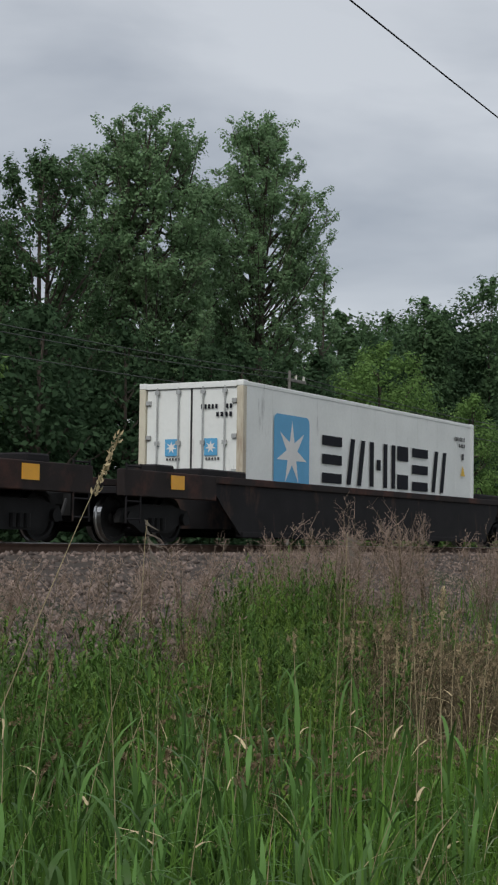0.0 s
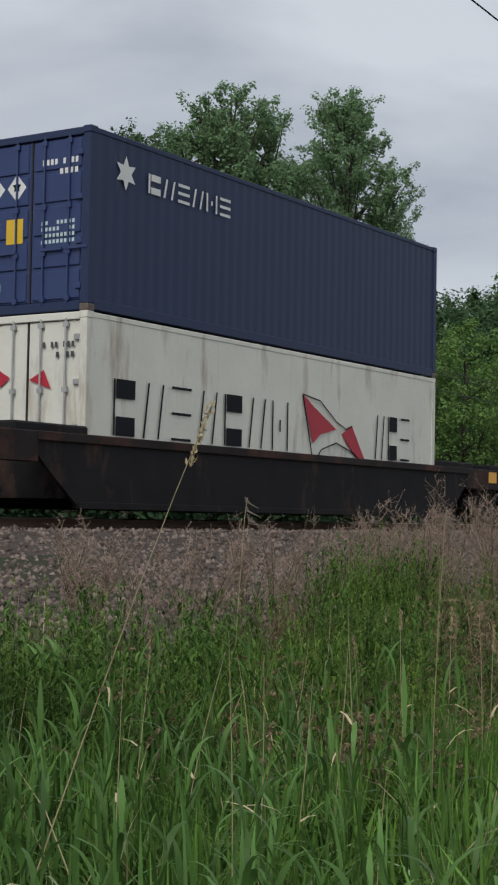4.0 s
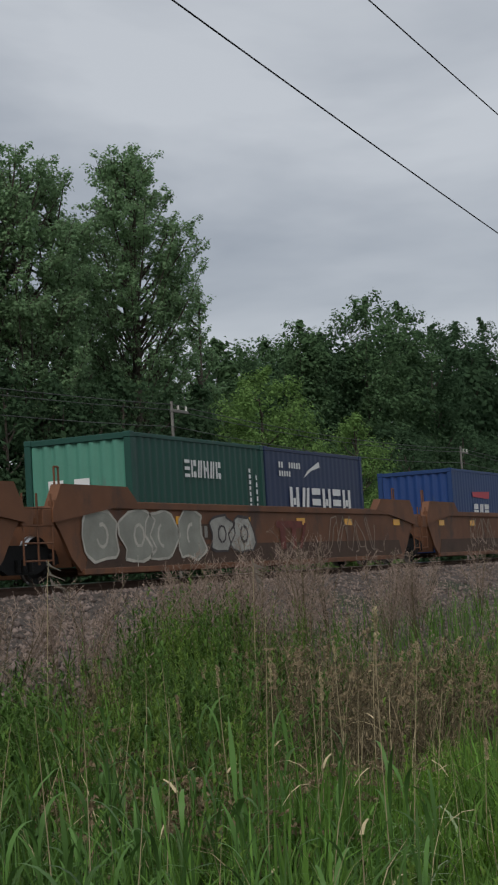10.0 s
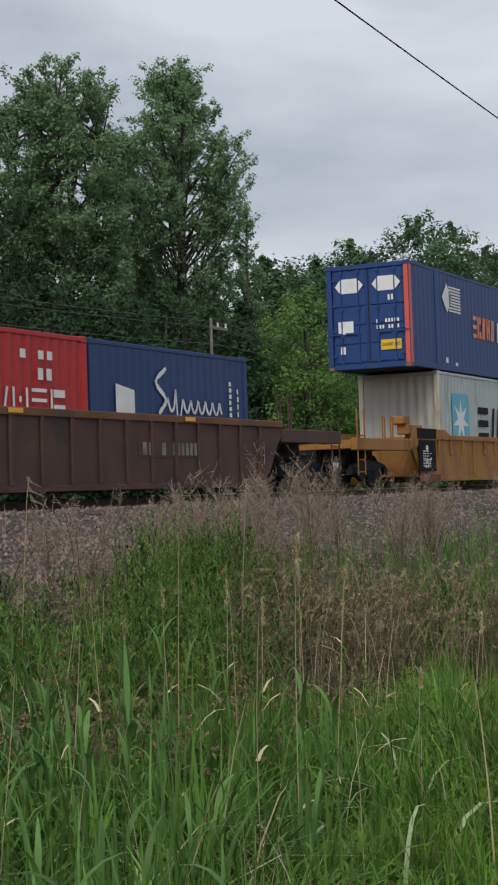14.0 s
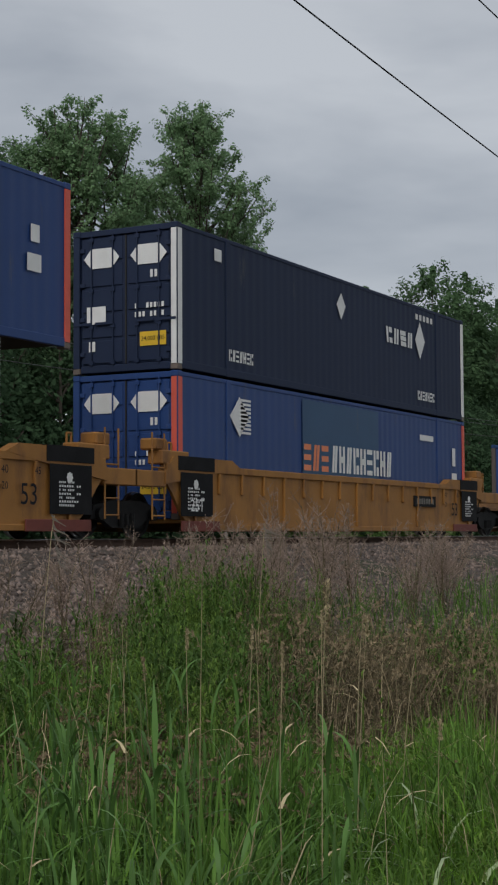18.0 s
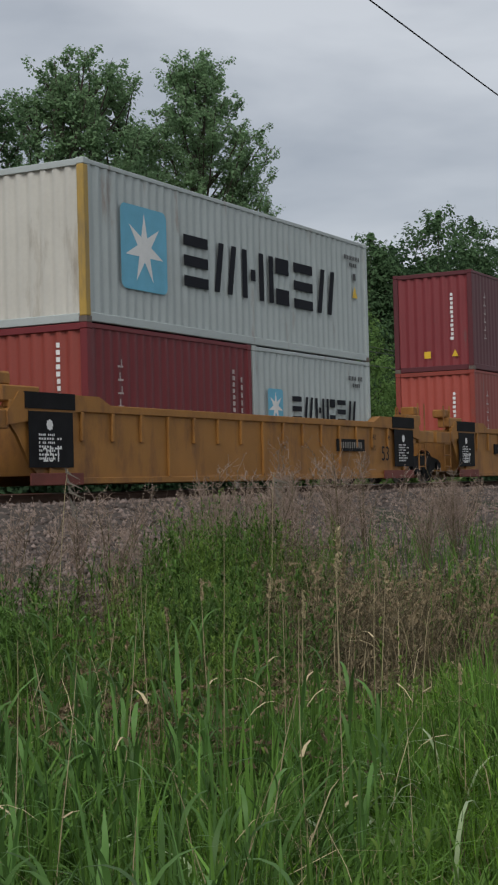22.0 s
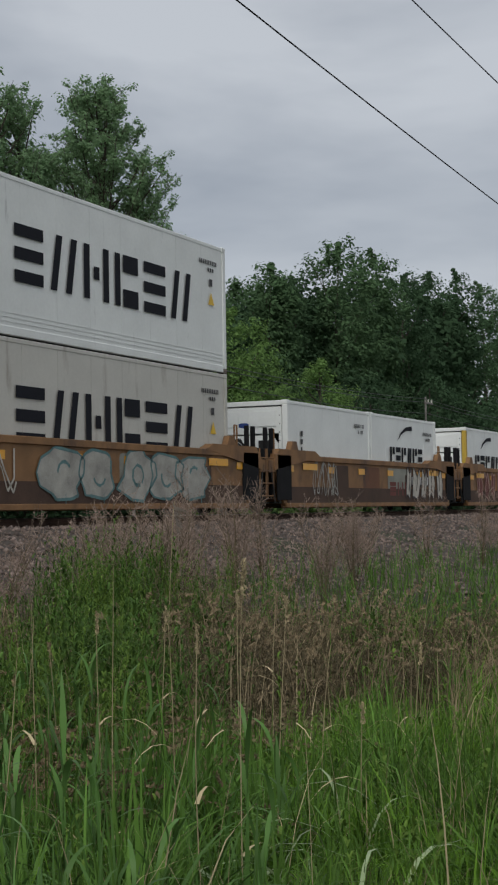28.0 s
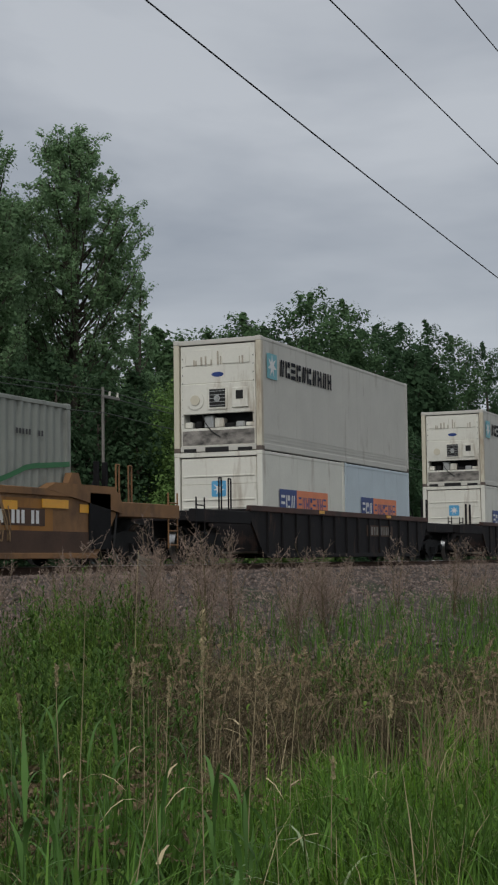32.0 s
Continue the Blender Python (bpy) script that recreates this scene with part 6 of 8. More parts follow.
# ---- trees ----
BARK = material("grey_brown_bark", (0.085, 0.07, 0.055), rough=0.9, vary=0.35, scale=4, bump=0.5)
LEAF = material("poplar_leaf", (0.205, 0.320, 0.165), spec=0.02, rough=0.8, vary=0.22, scale=0.25, fine=2, island=0.12, trans=0.5)
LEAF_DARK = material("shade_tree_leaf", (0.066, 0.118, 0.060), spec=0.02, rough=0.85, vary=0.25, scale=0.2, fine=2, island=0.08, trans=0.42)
LEAF_MID = material("wood_edge_leaf", (0.090, 0.156, 0.073), spec=0.02, rough=0.8, vary=0.25, scale=0.22, fine=2, island=0.12, trans=0.35)
LEAF_LIGHT = material("fresh_green_leaf", (0.165, 0.275, 0.085), spec=0.02, rough=0.8, vary=0.2, scale=0.25, fine=2, island=0.14, trans=0.38)


def leaves(rng, centres, radii, per, size, up=0.3, flat=0.75, wide=0.36, shell=False, along=None):
    """Leaf diamonds in clumps: corners and faces. shell: leaves face outwards and up; along: the way of the twig on which each clump is drawn out."""
    n = len(centres) * per
    c = np.repeat(centres, per, 0)
    r = np.repeat(radii, per)[:, None]
    d = rng.normal(0, 1, (n, 3))
    d /= np.linalg.norm(d, axis=1)[:, None]
    d *= rng.random((n, 1)) ** 0.45
    d[:, 2] *= flat
    p = c + d * r
    if along is not None:
        p += np.repeat(along, per, 0) * r * rng.uniform(-1.1, 1.3, (n, 1))
    s = size * rng.uniform(0.6, 1.35, (n, 1))
    a = rng.normal(0, 1, (n, 3))
    a[:, 2] -= up
    face = rng.normal(0, 1, (n, 3))
    if shell:
        face = face * 0.30 + d * 0.9 + np.array([0, -0.1, 0.55])
        a -= face * (a * face).sum(1)[:, None] / (face * face).sum(1)[:, None]
    a /= np.linalg.norm(a, axis=1)[:, None]
    b = np.cross(a, face)
    b /= np.linalg.norm(b, axis=1)[:, None] + 1e-6
    nrm = np.cross(a, b)
    v = np.stack([p - a * s * 0.5, p + b * s * wide + nrm * s * 0.1, p + a * s * 0.62, p - b * s * wide + nrm * s * 0.1], 1)
    f = np.arange(4 * n).reshape(n, 4)
    return v.reshape(-1, 3), f


def limb_mesh(segs):
    bm = bmesh.new()
    for p, q, r, r2 in segs:
        tube(bm, p, q, r, 4, r2)
    return bm


def tree(x, y, h, profile, seed, label, leaf=LEAF, clumps=170, per=46, size=0.2, clump=0.62, trunks=1, squash=0.8, base=None, name="tree", spread=1.0, drawn=0.25):
    """A tree: tapered trunk, limbs, and a crown of leaf clumps whose half-widths at heights (shares of h) profile gives."""
    rng = np.random.default_rng(seed)
    z0 = float(ground_z(x, y)) - 0.1 if base is None else base
    t = thing(name, label, "tree", "trees behind the track", at=(x, y, z0))
    fz = np.array([p[0] for p in profile])
    fr = np.array([p[1] for p in profile]) * spread
    zz = np.linspace(fz[0], fz[-1], 60)
    rr = np.interp(zz, fz, fr)
    wt = rr * (0.35 + rr)
    wt /= wt.sum()
    zc = rng.choice(zz, clumps, p=wt) + rng.uniform(-0.01, 0.01, clumps)
    # uneven outline: lobes round the stem
    ang = rng.random(clumps) * 2 * math.pi
    lobe = 0.80 + 0.20 * np.sin(3 * ang + seed) * np.sin(9 * zc + seed) + 0.14 * np.sin(5 * ang + 14 * zc)
    rad = np.interp(zc, fz, fr) * lobe * np.sqrt(rng.uniform(0.12, 1.0, clumps))
    c = np.stack([rad * np.cos(ang), rad * np.sin(ang) * squash, zc * h], 1)
    sizes = clump * rng.uniform(0.55, 1.25, clumps)
    tip = np.stack([rng.normal(0, 0.12, 5), rng.normal(0, 0.12, 5), h * np.linspace(0.93, 0.985, 5)], 1)
    c = np.concatenate([c, tip])
    sizes = np.concatenate([sizes, np.linspace(0.5, 0.22, 5)])
    way = np.stack([c[:, 0], c[:, 1], np.hypot(c[:, 0], c[:, 1]) * 0.9 + 0.8], 1)
    way /= np.linalg.norm(way, axis=1)[:, None]
    v, f = leaves(rng, c, sizes, per, size, flat=0.85, shell=True, along=way * drawn)
    arrays("crown", v, f, leaf, t)
    # stems and limbs
    bend = rng.uniform(-0.02, 0.02, 2)
    for k in range(trunks):
        off = (k - (trunks - 1) / 2) * 0.9
        lean = off * 0.09
        pts = [Vector((off * 0.4 + lean * f * h + bend[0] * h * math.sin(3 * f), bend[1] * h * math.sin(3 * f), f * h)) for f in np.linspace(0, 0.80, 9)]
        r0 = 0.018 * h / (1 + 0.35 * (trunks - 1))
        part("trunk", tube_path(bmesh.new(), pts, [r0 * (1 - i / 9.5) + 0.015 for i in range(9)], 8), BARK, t)
    segs = []
    for k in rng.choice(len(c), min(34, len(c)), replace=False):
        q = Vector(c[k])
        f = max(0.12, q.z / h - rng.uniform(0.08, 0.2))
        p = Vector((bend[0] * h * math.sin(3 * f), bend[1] * h * math.sin(3 * f), f * h))
        m = p.lerp(q, 0.55) - Vector((0, 0, 0.12 * (q - p).length))
        segs += [(p, m, 0.055, 0.035), (m, q, 0.035, 0.012)]
    tagged(part("limb", limb_mesh(segs), BARK, t), kind="stuff")
    return t


def poplar(x, y, h, profile, seed, label, leaf=LEAF, branches=60, per=26, size=0.135, puff=0.42, leaders=((0.0, 1.0),), squash=0.8, first=0.40):
    """A tall tree grown branch by branch: leaders that rise from the stem, upswept branches on each, leaf puffs along the outer part of every branch.
    profile: half-widths at heights (shares of h); leaders: sideways reach in metres and height (share of h) of each leading shoot."""
    rng = np.random.default_rng(seed)
    z0 = float(ground_z(x, y)) - 0.1
    t = thing("tree", label, "tree", "trees behind the track", at=(x, y, z0))
    fz, fr = np.array([p[0] for p in profile]), np.array([p[1] for p in profile])
    centres, radii, ways, segs = [], [], [], []
    zs = np.linspace(max(first, fz[0]), 0.985, 50)
    wt = np.interp(zs, fz, fr) + 1.3
    wt /= wt.sum()

    def puffs(pts, r0, r1, step, jitter):
        for p, q in zip(pts, pts[1:]):
            d = q - p
            n = max(1, int(np.linalg.norm(d) / step))
            for k in range(n):
                g = (k + rng.random()) / n
                centres.append(p + d * g + rng.normal(0, jitter, 3))
                radii.append((r0 + (r1 - r0) * rng.random()) * 1.0)
                ways.append(d / (np.linalg.norm(d) + 1e-6))

    def stem(dx, top):
        """Points of one leader: straight below the fork, then bowing out and up."""
        dy = 0.5 * math.sin(seed + 3 * dx)
        fork = 0.28 if abs(dx) > 0.01 else 0.0
        return [np.array([dx * max(0.0, (f - fork) / (1 - fork)) ** 0.6, dy * f, f * h * top]) for f in np.linspace(0, 1, 11)]

    for j, (dx, top) in enumerate(leaders):
        pts = stem(dx, top)
        r0 = 0.017 * h / (1 + 0.25 * (len(leaders) - 1))
        part("trunk", tube_path(bmesh.new(), [Vector(p) for p in pts], [r0 * (1 - i / 10.4) + 0.012 for i in range(11)], 8), BARK, t)
        puffs(pts[8:], puff * 0.75, puff * 0.5, 0.26, 0.10)
        for k in range(branches // len(leaders)):
            ze = rng.choice(zs, p=wt) + rng.uniform(-0.01, 0.01)
            ze = min(ze, top * 0.985)
            a = 2.4 * k + rng.normal(0, 0.3)
            reach = max(0.3, np.interp(ze, fz, fr) * rng.uniform(0.6, 1.06))
            e = np.array([reach * math.cos(a), reach * math.sin(a) * squash, ze * h])
            f = min(0.95, max(first * 0.75, (ze - (reach * rng.uniform(0.7, 1.25) + 0.3) / h) / top))
            i = min(9, int(f * 10))
            o = pts[i] + (pts[i + 1] - pts[i]) * (f * 10 - i)
            out = math.hypot(e[0] - o[0], e[1] - o[1])
            m = o * 0.5 + e * 0.5 - np.array([0, 0, 0.16 * out])
            m2 = o * 0.2 + e * 0.8 - np.array([0, 0, 0.10 * out])
            segs.extend([(Vector(o), Vector(m), 0.06, 0.04), (Vector(m), Vector(m2), 0.04, 0.026), (Vector(m2), Vector(e), 0.026, 0.01)])
            puffs([o * 0.3 + m * 0.7, m2], puff * 0.6, puff * 1.0, 0.5, 0.18)
            puffs([m2, e], puff * 0.5, puff * 0.8, 0.36, 0.10)
            for _ in range(4):      # side shoots, each with its own upright tip
                g = rng.uniform(0.4, 0.95)
                b = m + (e - m) * g
                q = b + np.array([rng.normal(0, 0.45), rng.normal(0, 0.45), rng.uniform(0.25, 0.8)])
                segs.append((Vector(b), Vector(q), 0.014, 0.006))
                puffs([b, q], puff * 0.45, puff * 0.75, 0.30, 0.06)
    c, r, w = np.array(centres), np.array(radii), np.array(ways)
    v, f = leaves(rng, c, r, per, size, flat=0.9, shell=True, along=w * 0.5)
    arrays("crown", v, f, leaf, t)
    tagged(part("limb", limb_mesh(segs), BARK, t), kind="stuff")
    return t


def woods():
    tall = "tall leafy poplar with gaps of sky in its crown"
    Y = 33.0

    def by_az(az, el, y=Y):
        az += np.interp(az, [50, 63, 70, 80], [0.34, 0.32, 0.13, 0.05])
        d = y / math.cos(radians(az))
        return y * math.tan(radians(az)), y, EYE_Z + d * math.tan(radians(el - 0.13))
    # the tall group
    x, y, top = by_az(60.1, 16.0)
    poplar(x, y, top + 0.6, [(0.40, 2.2), (0.5, 3.3), (0.6, 3.8), (0.70, 4.1), (0.80, 3.7), (0.86, 2.7), (0.95, 1.6), (1.0, 0.5)], 11, tall, branches=150, leaders=((0.0, 1.0), (0.6, 0.97)))
    x, y, top = by_az(56.1, 15.9)
    poplar(x, y, top + 0.6, [(0.40, 2.2), (0.5, 3.2), (0.64, 3.1), (0.78, 2.7), (0.88, 2.4), (0.95, 2.1), (1.0, 1.5)], 12, tall, branches=150, leaders=((-1.75, 0.965), (-0.75, 0.99), (0.15, 1.0), (1.0, 0.985), (2.0, 0.965)))
    x, y, top = by_az(54.2, 14.6, 34.5)
    poplar(x, y, top + 0.6, [(0.40, 2.2), (0.5, 3.2), (0.66, 3.1), (0.8, 2.5), (0.9, 1.6), (1.0, 0.6)], 13, tall, branches=90, leaders=((-0.5, 0.97), (0.6, 1.0)))
    x, y, top = by_az(57.9, 13.4, 33.6)
    poplar(x, y, top + 0.6, [(0.45, 1.2), (0.6, 1.6), (0.75, 1.5), (0.88, 1.1), (0.95, 0.7), (1.0, 0.3)], 19, tall, branches=34)
    x, y, top = by_az(62.4, 10.6, 34)
    poplar(x, y, top + 0.6, [(0.2, 1.6), (0.5, 2.2), (0.75, 1.7), (0.92, 0.8), (1.0, 0.3)], 23, "slender poplar beside the tall pair", branches=44, first=0.2)
    x, y, top = by_az(52.1, 14.3)
    poplar(x, y, top + 0.6, [(0.35, 2.2), (0.5, 3.0), (0.7, 3.4), (0.85, 2.7), (0.94, 1.6), (1.0, 0.6)], 14, "broad dark-leaved tree among poplars", leaf=LEAF_MID, branches=80, leaders=((-0.7, 0.97), (0.5, 1.0)), first=0.32)
    x, y, top = by_az(50.1, 11.8)
    poplar(x, y, top + 0.5, [(0.3, 2.0), (0.55, 2.4), (0.8, 1.6), (1.0, 0.4)], 15, "middle-sized green tree in the wood edge", leaf=LEAF_MID, branches=44, first=0.25)
    x, y, top = by_az(47.6, 13.0, 31)
    tree(x, y, top + 0.5, [(0.2, 2.2), (0.5, 2.9), (0.8, 2.2), (1.0, 0.5)], 16, "broad green tree at the wood edge", leaf=LEAF_LIGHT, clumps=200, per=40, size=0.18, clump=0.55)
    # lower, farther trees along the line
    rnd = random.Random(8)
    for az, el, yy, w, lf in ((63.2, 9.0, 37, 2.6, LEAF_MID), (64.2, 8.5, 42, 3.0, LEAF_MID), (65.1, 8.7, 44, 3.0, LEAF_MID), (66.0, 8.6, 44, 3.0, LEAF_MID), (66.55, 9.5, 37, 2.4, LEAF_MID), (67.4, 9.0, 38, 3.0, LEAF_DARK),
                              (69.1, 10.25, 36, 4.6, LEAF_MID), (70.3, 9.95, 37, 4.2, LEAF_MID), (71.5, 9.0, 37, 3.6, LEAF_DARK), (72.4, 9.0, 38, 3.6, LEAF_DARK), (73.4, 9.1, 37, 4.4, LEAF_DARK), (74.3, 8.6, 38, 4.2, LEAF_MID),
                              (75.5, 8.2, 37, 4.6, LEAF_DARK), (76.6, 7.9, 38, 5.0, LEAF_DARK), (77.9, 7.4, 38, 5.5, LEAF_DARK), (79.3, 6.8, 38, 6.0, LEAF_MID)):
        x, y, top = by_az(az, el, yy)
        tree(x, y, top + 0.3, [(0.05, w * 0.7), (0.3, w), (0.6, w * 1.05), (0.82, w * 0.9), (0.93, w * 0.6), (1.0, 0.5)], rnd.randrange(999), "green broad-leaved tree in the wood edge", leaf=lf,
             clumps=320, per=54, size=0.23, clump=0.86, drawn=0.03)
    # lighter tree in front
    x, y, top = by_az(64.95, 7.95, 27.2)
    tree(x, y, top + 0.5, [(0.0, 2.2), (0.3, 3.2), (0.6, 3.1), (0.8, 2.3), (0.93, 1.3), (1.0, 0.5)], 31, "light green young tree before the dark wood", leaf=LEAF_LIGHT, clumps=380, per=84, size=0.125, clump=0.6, spread=1.3)
    x, y, top = by_az(68.4, 6.0, 27.2)
    tree(x, y, top + 0.5, [(0.0, 2.4), (0.4, 3.0), (0.8, 2.0), (1.0, 0.5)], 32, "light green young tree before the dark wood", leaf=LEAF_LIGHT, clumps=220, per=80, size=0.125, clump=0.62, spread=1.15)
    # dark understorey: shrubs and saplings, leafy to the ground
    for k in range(46):
        x = 27 + k * 2.15 + rnd.uniform(-0.7, 0.7) if k < 36 else 105 + (k - 36) * 7.5
        y = rnd.uniform(28.5, 31.5)
        d = math.hypot(x, y)
        el = np.interp(math.degrees(math.atan2(x, y)), [46, 52, 58, 63, 66, 72, 78], [8.6, 8.4, 7.9, 6.6, 4.6, 4.6, 4.2]) + rnd.uniform(-0.9, 0.5)
        h = d * math.tan(radians(el)) + 0.9
        w = rnd.uniform(1.7, 2.4) * (1 if k < 36 else 2.6)
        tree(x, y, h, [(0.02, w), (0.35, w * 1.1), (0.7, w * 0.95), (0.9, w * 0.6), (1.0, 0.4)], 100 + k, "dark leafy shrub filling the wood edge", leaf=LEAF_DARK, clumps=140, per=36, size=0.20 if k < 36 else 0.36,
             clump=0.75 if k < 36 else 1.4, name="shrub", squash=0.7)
    # second row behind closes the gaps low down
    for k in range(26):
        x = 24 + k * 4.2
        y = rnd.uniform(36, 41)
        h = math.hypot(x, y) * math.tan(radians(np.interp(math.degrees(math.atan2(x, y)), [35, 52, 63, 66, 70, 75, 80], [8.5, 8.2, 7.4, 7.4, 8.3, 7.2, 5.8]))) + 0.8
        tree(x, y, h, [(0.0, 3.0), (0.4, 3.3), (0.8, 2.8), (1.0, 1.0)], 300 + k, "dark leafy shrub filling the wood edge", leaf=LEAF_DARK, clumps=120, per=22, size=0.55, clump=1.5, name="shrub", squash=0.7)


# ---- grass and weeds ----
GRASS = material("fresh_grass_blade", (0.094, 0.182, 0.036), spec=0.08, rough=0.5, vary=0.35, scale=0.8, fine=6, island=0.45, trans=0.25)
GRASS_LIME = material("lime_grass_blade", (0.140, 0.270, 0.036), spec=0.05, rough=0.6, vary=0.3, scale=0.8, fine=6, island=0.3, trans=0.25)
REED = material("reed_blade", (0.088, 0.175, 0.045), spec=0.15, rough=0.42, vary=0.3, scale=0.8, fine=6, island=0.45, trans=0.25)
WEED = material("goldenrod_leaf", (0.078, 0.145, 0.034), spec=0.06, rough=0.6, vary=0.4, scale=0.9, fine=6, island=0.4, trans=0.25)
WEED_FRESH = material("fresh_weed_leaf", (0.135, 0.215, 0.045), spec=0.04, rough=0.7, vary=0.3, scale=0.9, fine=6, island=0.25, trans=0.28)
STRAW = material("dry_straw", (0.46, 0.38, 0.23), spec=0.1, rough=0.8, vary=0.25, scale=1, fine=9, island=0.35, trans=0.15)
TAN = material("bleached_tan_stem", (0.265, 0.205, 0.122), rough=0.9, vary=0.3, scale=1, fine=9, island=0.35, trans=0.1)
BROWN = material("dead_brown_stem", (0.108, 0.087, 0.046), rough=0.9, vary=0.35, scale=1, fine=9, island=0.45, trans=0.08)
RUSSET = material("russet_dead_leaf", (0.215, 0.160, 0.092), rough=0.9, vary=0.3, scale=1.2, fine=9, island=0.35, trans=0.12)
PLUME_PALE = material("pale_plume", (0.23, 0.195, 0.155), rough=0.8, vary=0.2, scale=2, trans=0.1)
# pale green that paints highlights on a few blades
PALE_BLADE = material("highlight_grass_blade", (0.30, 0.38, 0.20), rough=0.4, vary=0.2, scale=1, fine=9, island=0.3, trans=0.2)
PLUME = material("mauve_grass_plume", (0.285, 0.212, 0.168), rough=0.9, vary=0.3, scale=0.7, fine=9, island=0.4, trans=0.1)


def blades(rng, x, y, height, width, lean, levels=4, droop=0.5, z=None, across=False, toward=None, spread=0.5, broad=False):
    """Tapered bent strips from the ground, one a blade: corners and faces."""
    n = len(x)
    z = ground_z(x, y) - 0.03 if z is None else z
    a = rng.random(n) * 2 * math.pi if toward is None else toward + rng.normal(0, spread, n)
    dirx, diry = np.cos(a), np.sin(a)
    # strip lies across a free direction
    b = rng.random(n) * 2 * math.pi if not across else a + math.pi / 2 + rng.normal(0, 0.4, n)
    sx, sy = np.cos(b), np.sin(b)
    out = np.zeros((n, levels, 2, 3))
    for k in range(levels):
        f = k / (levels - 1)
        reach = lean * height * (f ** 2) * 1.0
        up = height * (f - droop * lean * f ** 3)
        w = width * (1.0 if k == 0 else (1 - f) ** 0.6 + 0.08) * 0.5
        if broad:       # lance-shaped: narrow at the stem, widest a third of the way along
            w = width * 0.5 * (0.30 + 0.70 * math.sin(math.pi * min(1.0, f / 0.7 * 0.5 + 0.0)) if f < 0.35 else max(0.03, ((1 - f) / 0.65) ** 0.75))
        cx, cy, cz = x + dirx * reach, y + diry * reach, z + up
        out[:, k, 0] = np.stack([cx - sx * w, cy - sy * w, cz], 1)
        out[:, k, 1] = np.stack([cx + sx * w, cy + sy * w, cz], 1)
    v = out.reshape(-1, 3)
    q = np.array([(2 * k, 2 * k + 1, 2 * k + 3, 2 * k + 2) for k in range(levels - 1)])
    f = (q[None] + (2 * levels) * np.arange(n)[:, None, None]).reshape(-1, 4)
    return v, f


def scatter(rng, n, az0, az1, d0, d1, power=0.5):
    az = np.radians(rng.uniform(az0, az1, n))
    d = (d0 ** (1 / power) + (d1 ** (1 / power) - d0 ** (1 / power)) * rng.random(n)) ** power
    return d * np.sin(az) + 0.35, d * np.cos(az)


def patchy(x, y, s, seed):
    return 0.5 + 0.25 * np.sin(x * s + seed) * np.cos(y * s * 1.3 + 2 * seed) + 0.25 * np.sin(x * s * 2.3 + y * s * 1.9 + seed)


def stuff(name, v, f, mat, label, category="grass"):
    return tagged(arrays(name, v, f, mat), label, category, kind="stuff")


def panicles(rng, x, y, top, length, per, size, width=0.10):
    """Feathery seed heads as many tiny slips round the upper stem."""
    n = len(x)
    m = n * per
    f = np.tile(rng.random(per), n)
    px = np.repeat(x, per) + rng.normal(0, width, m) * (1.1 - f)
    py = np.repeat(y, per) + rng.normal(0, width, m) * (1.1 - f)
    pz = np.repeat(top, per) - np.repeat(length, per) * (1 - f)
    a = rng.normal(0, 1, (m, 3))
    a[:, 2] += 1.2
    a /= np.linalg.norm(a, axis=1)[:, None]
    b = np.cross(a, rng.normal(0, 1, (m, 3)))
    b /= np.linalg.norm(b, axis=1)[:, None] + 1e-6
    s = size * rng.uniform(0.6, 1.5, (m, 1))
    p = np.stack([px, py, pz], 1)
    v = np.stack([p - a * s, p + b * s * 0.28, p + a * s, p - b * s * 0.28], 1)
    return v.reshape(-1, 3), np.arange(4 * m).reshape(m, 4)


def join(*vf):
    vs, fs, o = [], [], 0
    for v, f in vf:
        vs.append(v)
        fs.append(f + o)
        o += len(v)
    return np.concatenate(vs), np.concatenate(fs)


def leafy_stems(rng, x, y, h, per, length, width, bare=0.25, tilt=0.15):
    """Upright weeds: a thin stem each, with narrow pointed leaves all the way up."""
    n = len(x)
    z = ground_z(x, y)
    a, lean = rng.random(n) * 6.28, np.abs(rng.normal(0, tilt, n))
    f = bare + (1 - bare) * rng.random((n, per)) ** 0.8
    hh = h[:, None] * f
    px = x[:, None] + np.cos(a)[:, None] * lean[:, None] * hh * f
    py = y[:, None] + np.sin(a)[:, None] * lean[:, None] * hh * f
    L = (length * (1.15 - 0.6 * f) * rng.uniform(0.7, 1.25, (n, per))).ravel()
    m = n * per
    leaf = blades(rng, px.ravel(), py.ravel(), L, width * rng.uniform(0.7, 1.3, m), rng.uniform(0.5, 1.25, m), levels=4, droop=0.75, z=(z[:, None] + hh).ravel(), across=True, broad=True)
    stem = blades(rng, x, y, h, np.full(n, 0.008), lean, levels=4, droop=0.1)
    return join(leaf, stem)


def tufts(rng, tx, ty, per, spread, h, width, lean, levels=6, droop=0.6, fan=0.9, broad=False):
    """Grass in tufts: the blades of one tuft share a height and mostly bow one way."""
    n = len(tx) * per
    x, y = np.repeat(tx, per) + rng.normal(0, spread, n), np.repeat(ty, per) + rng.normal(0, spread, n)
    hh = np.repeat(h, per) * rng.uniform(0.55, 1.05, n)
    bow = np.repeat(rng.random(len(tx)) * 6.28, per)
    return blades(rng, x, y, hh, rng.uniform(*width, n), rng.uniform(*lean, n), levels=levels, droop=droop, across=True, toward=bow, spread=fan, broad=broad)


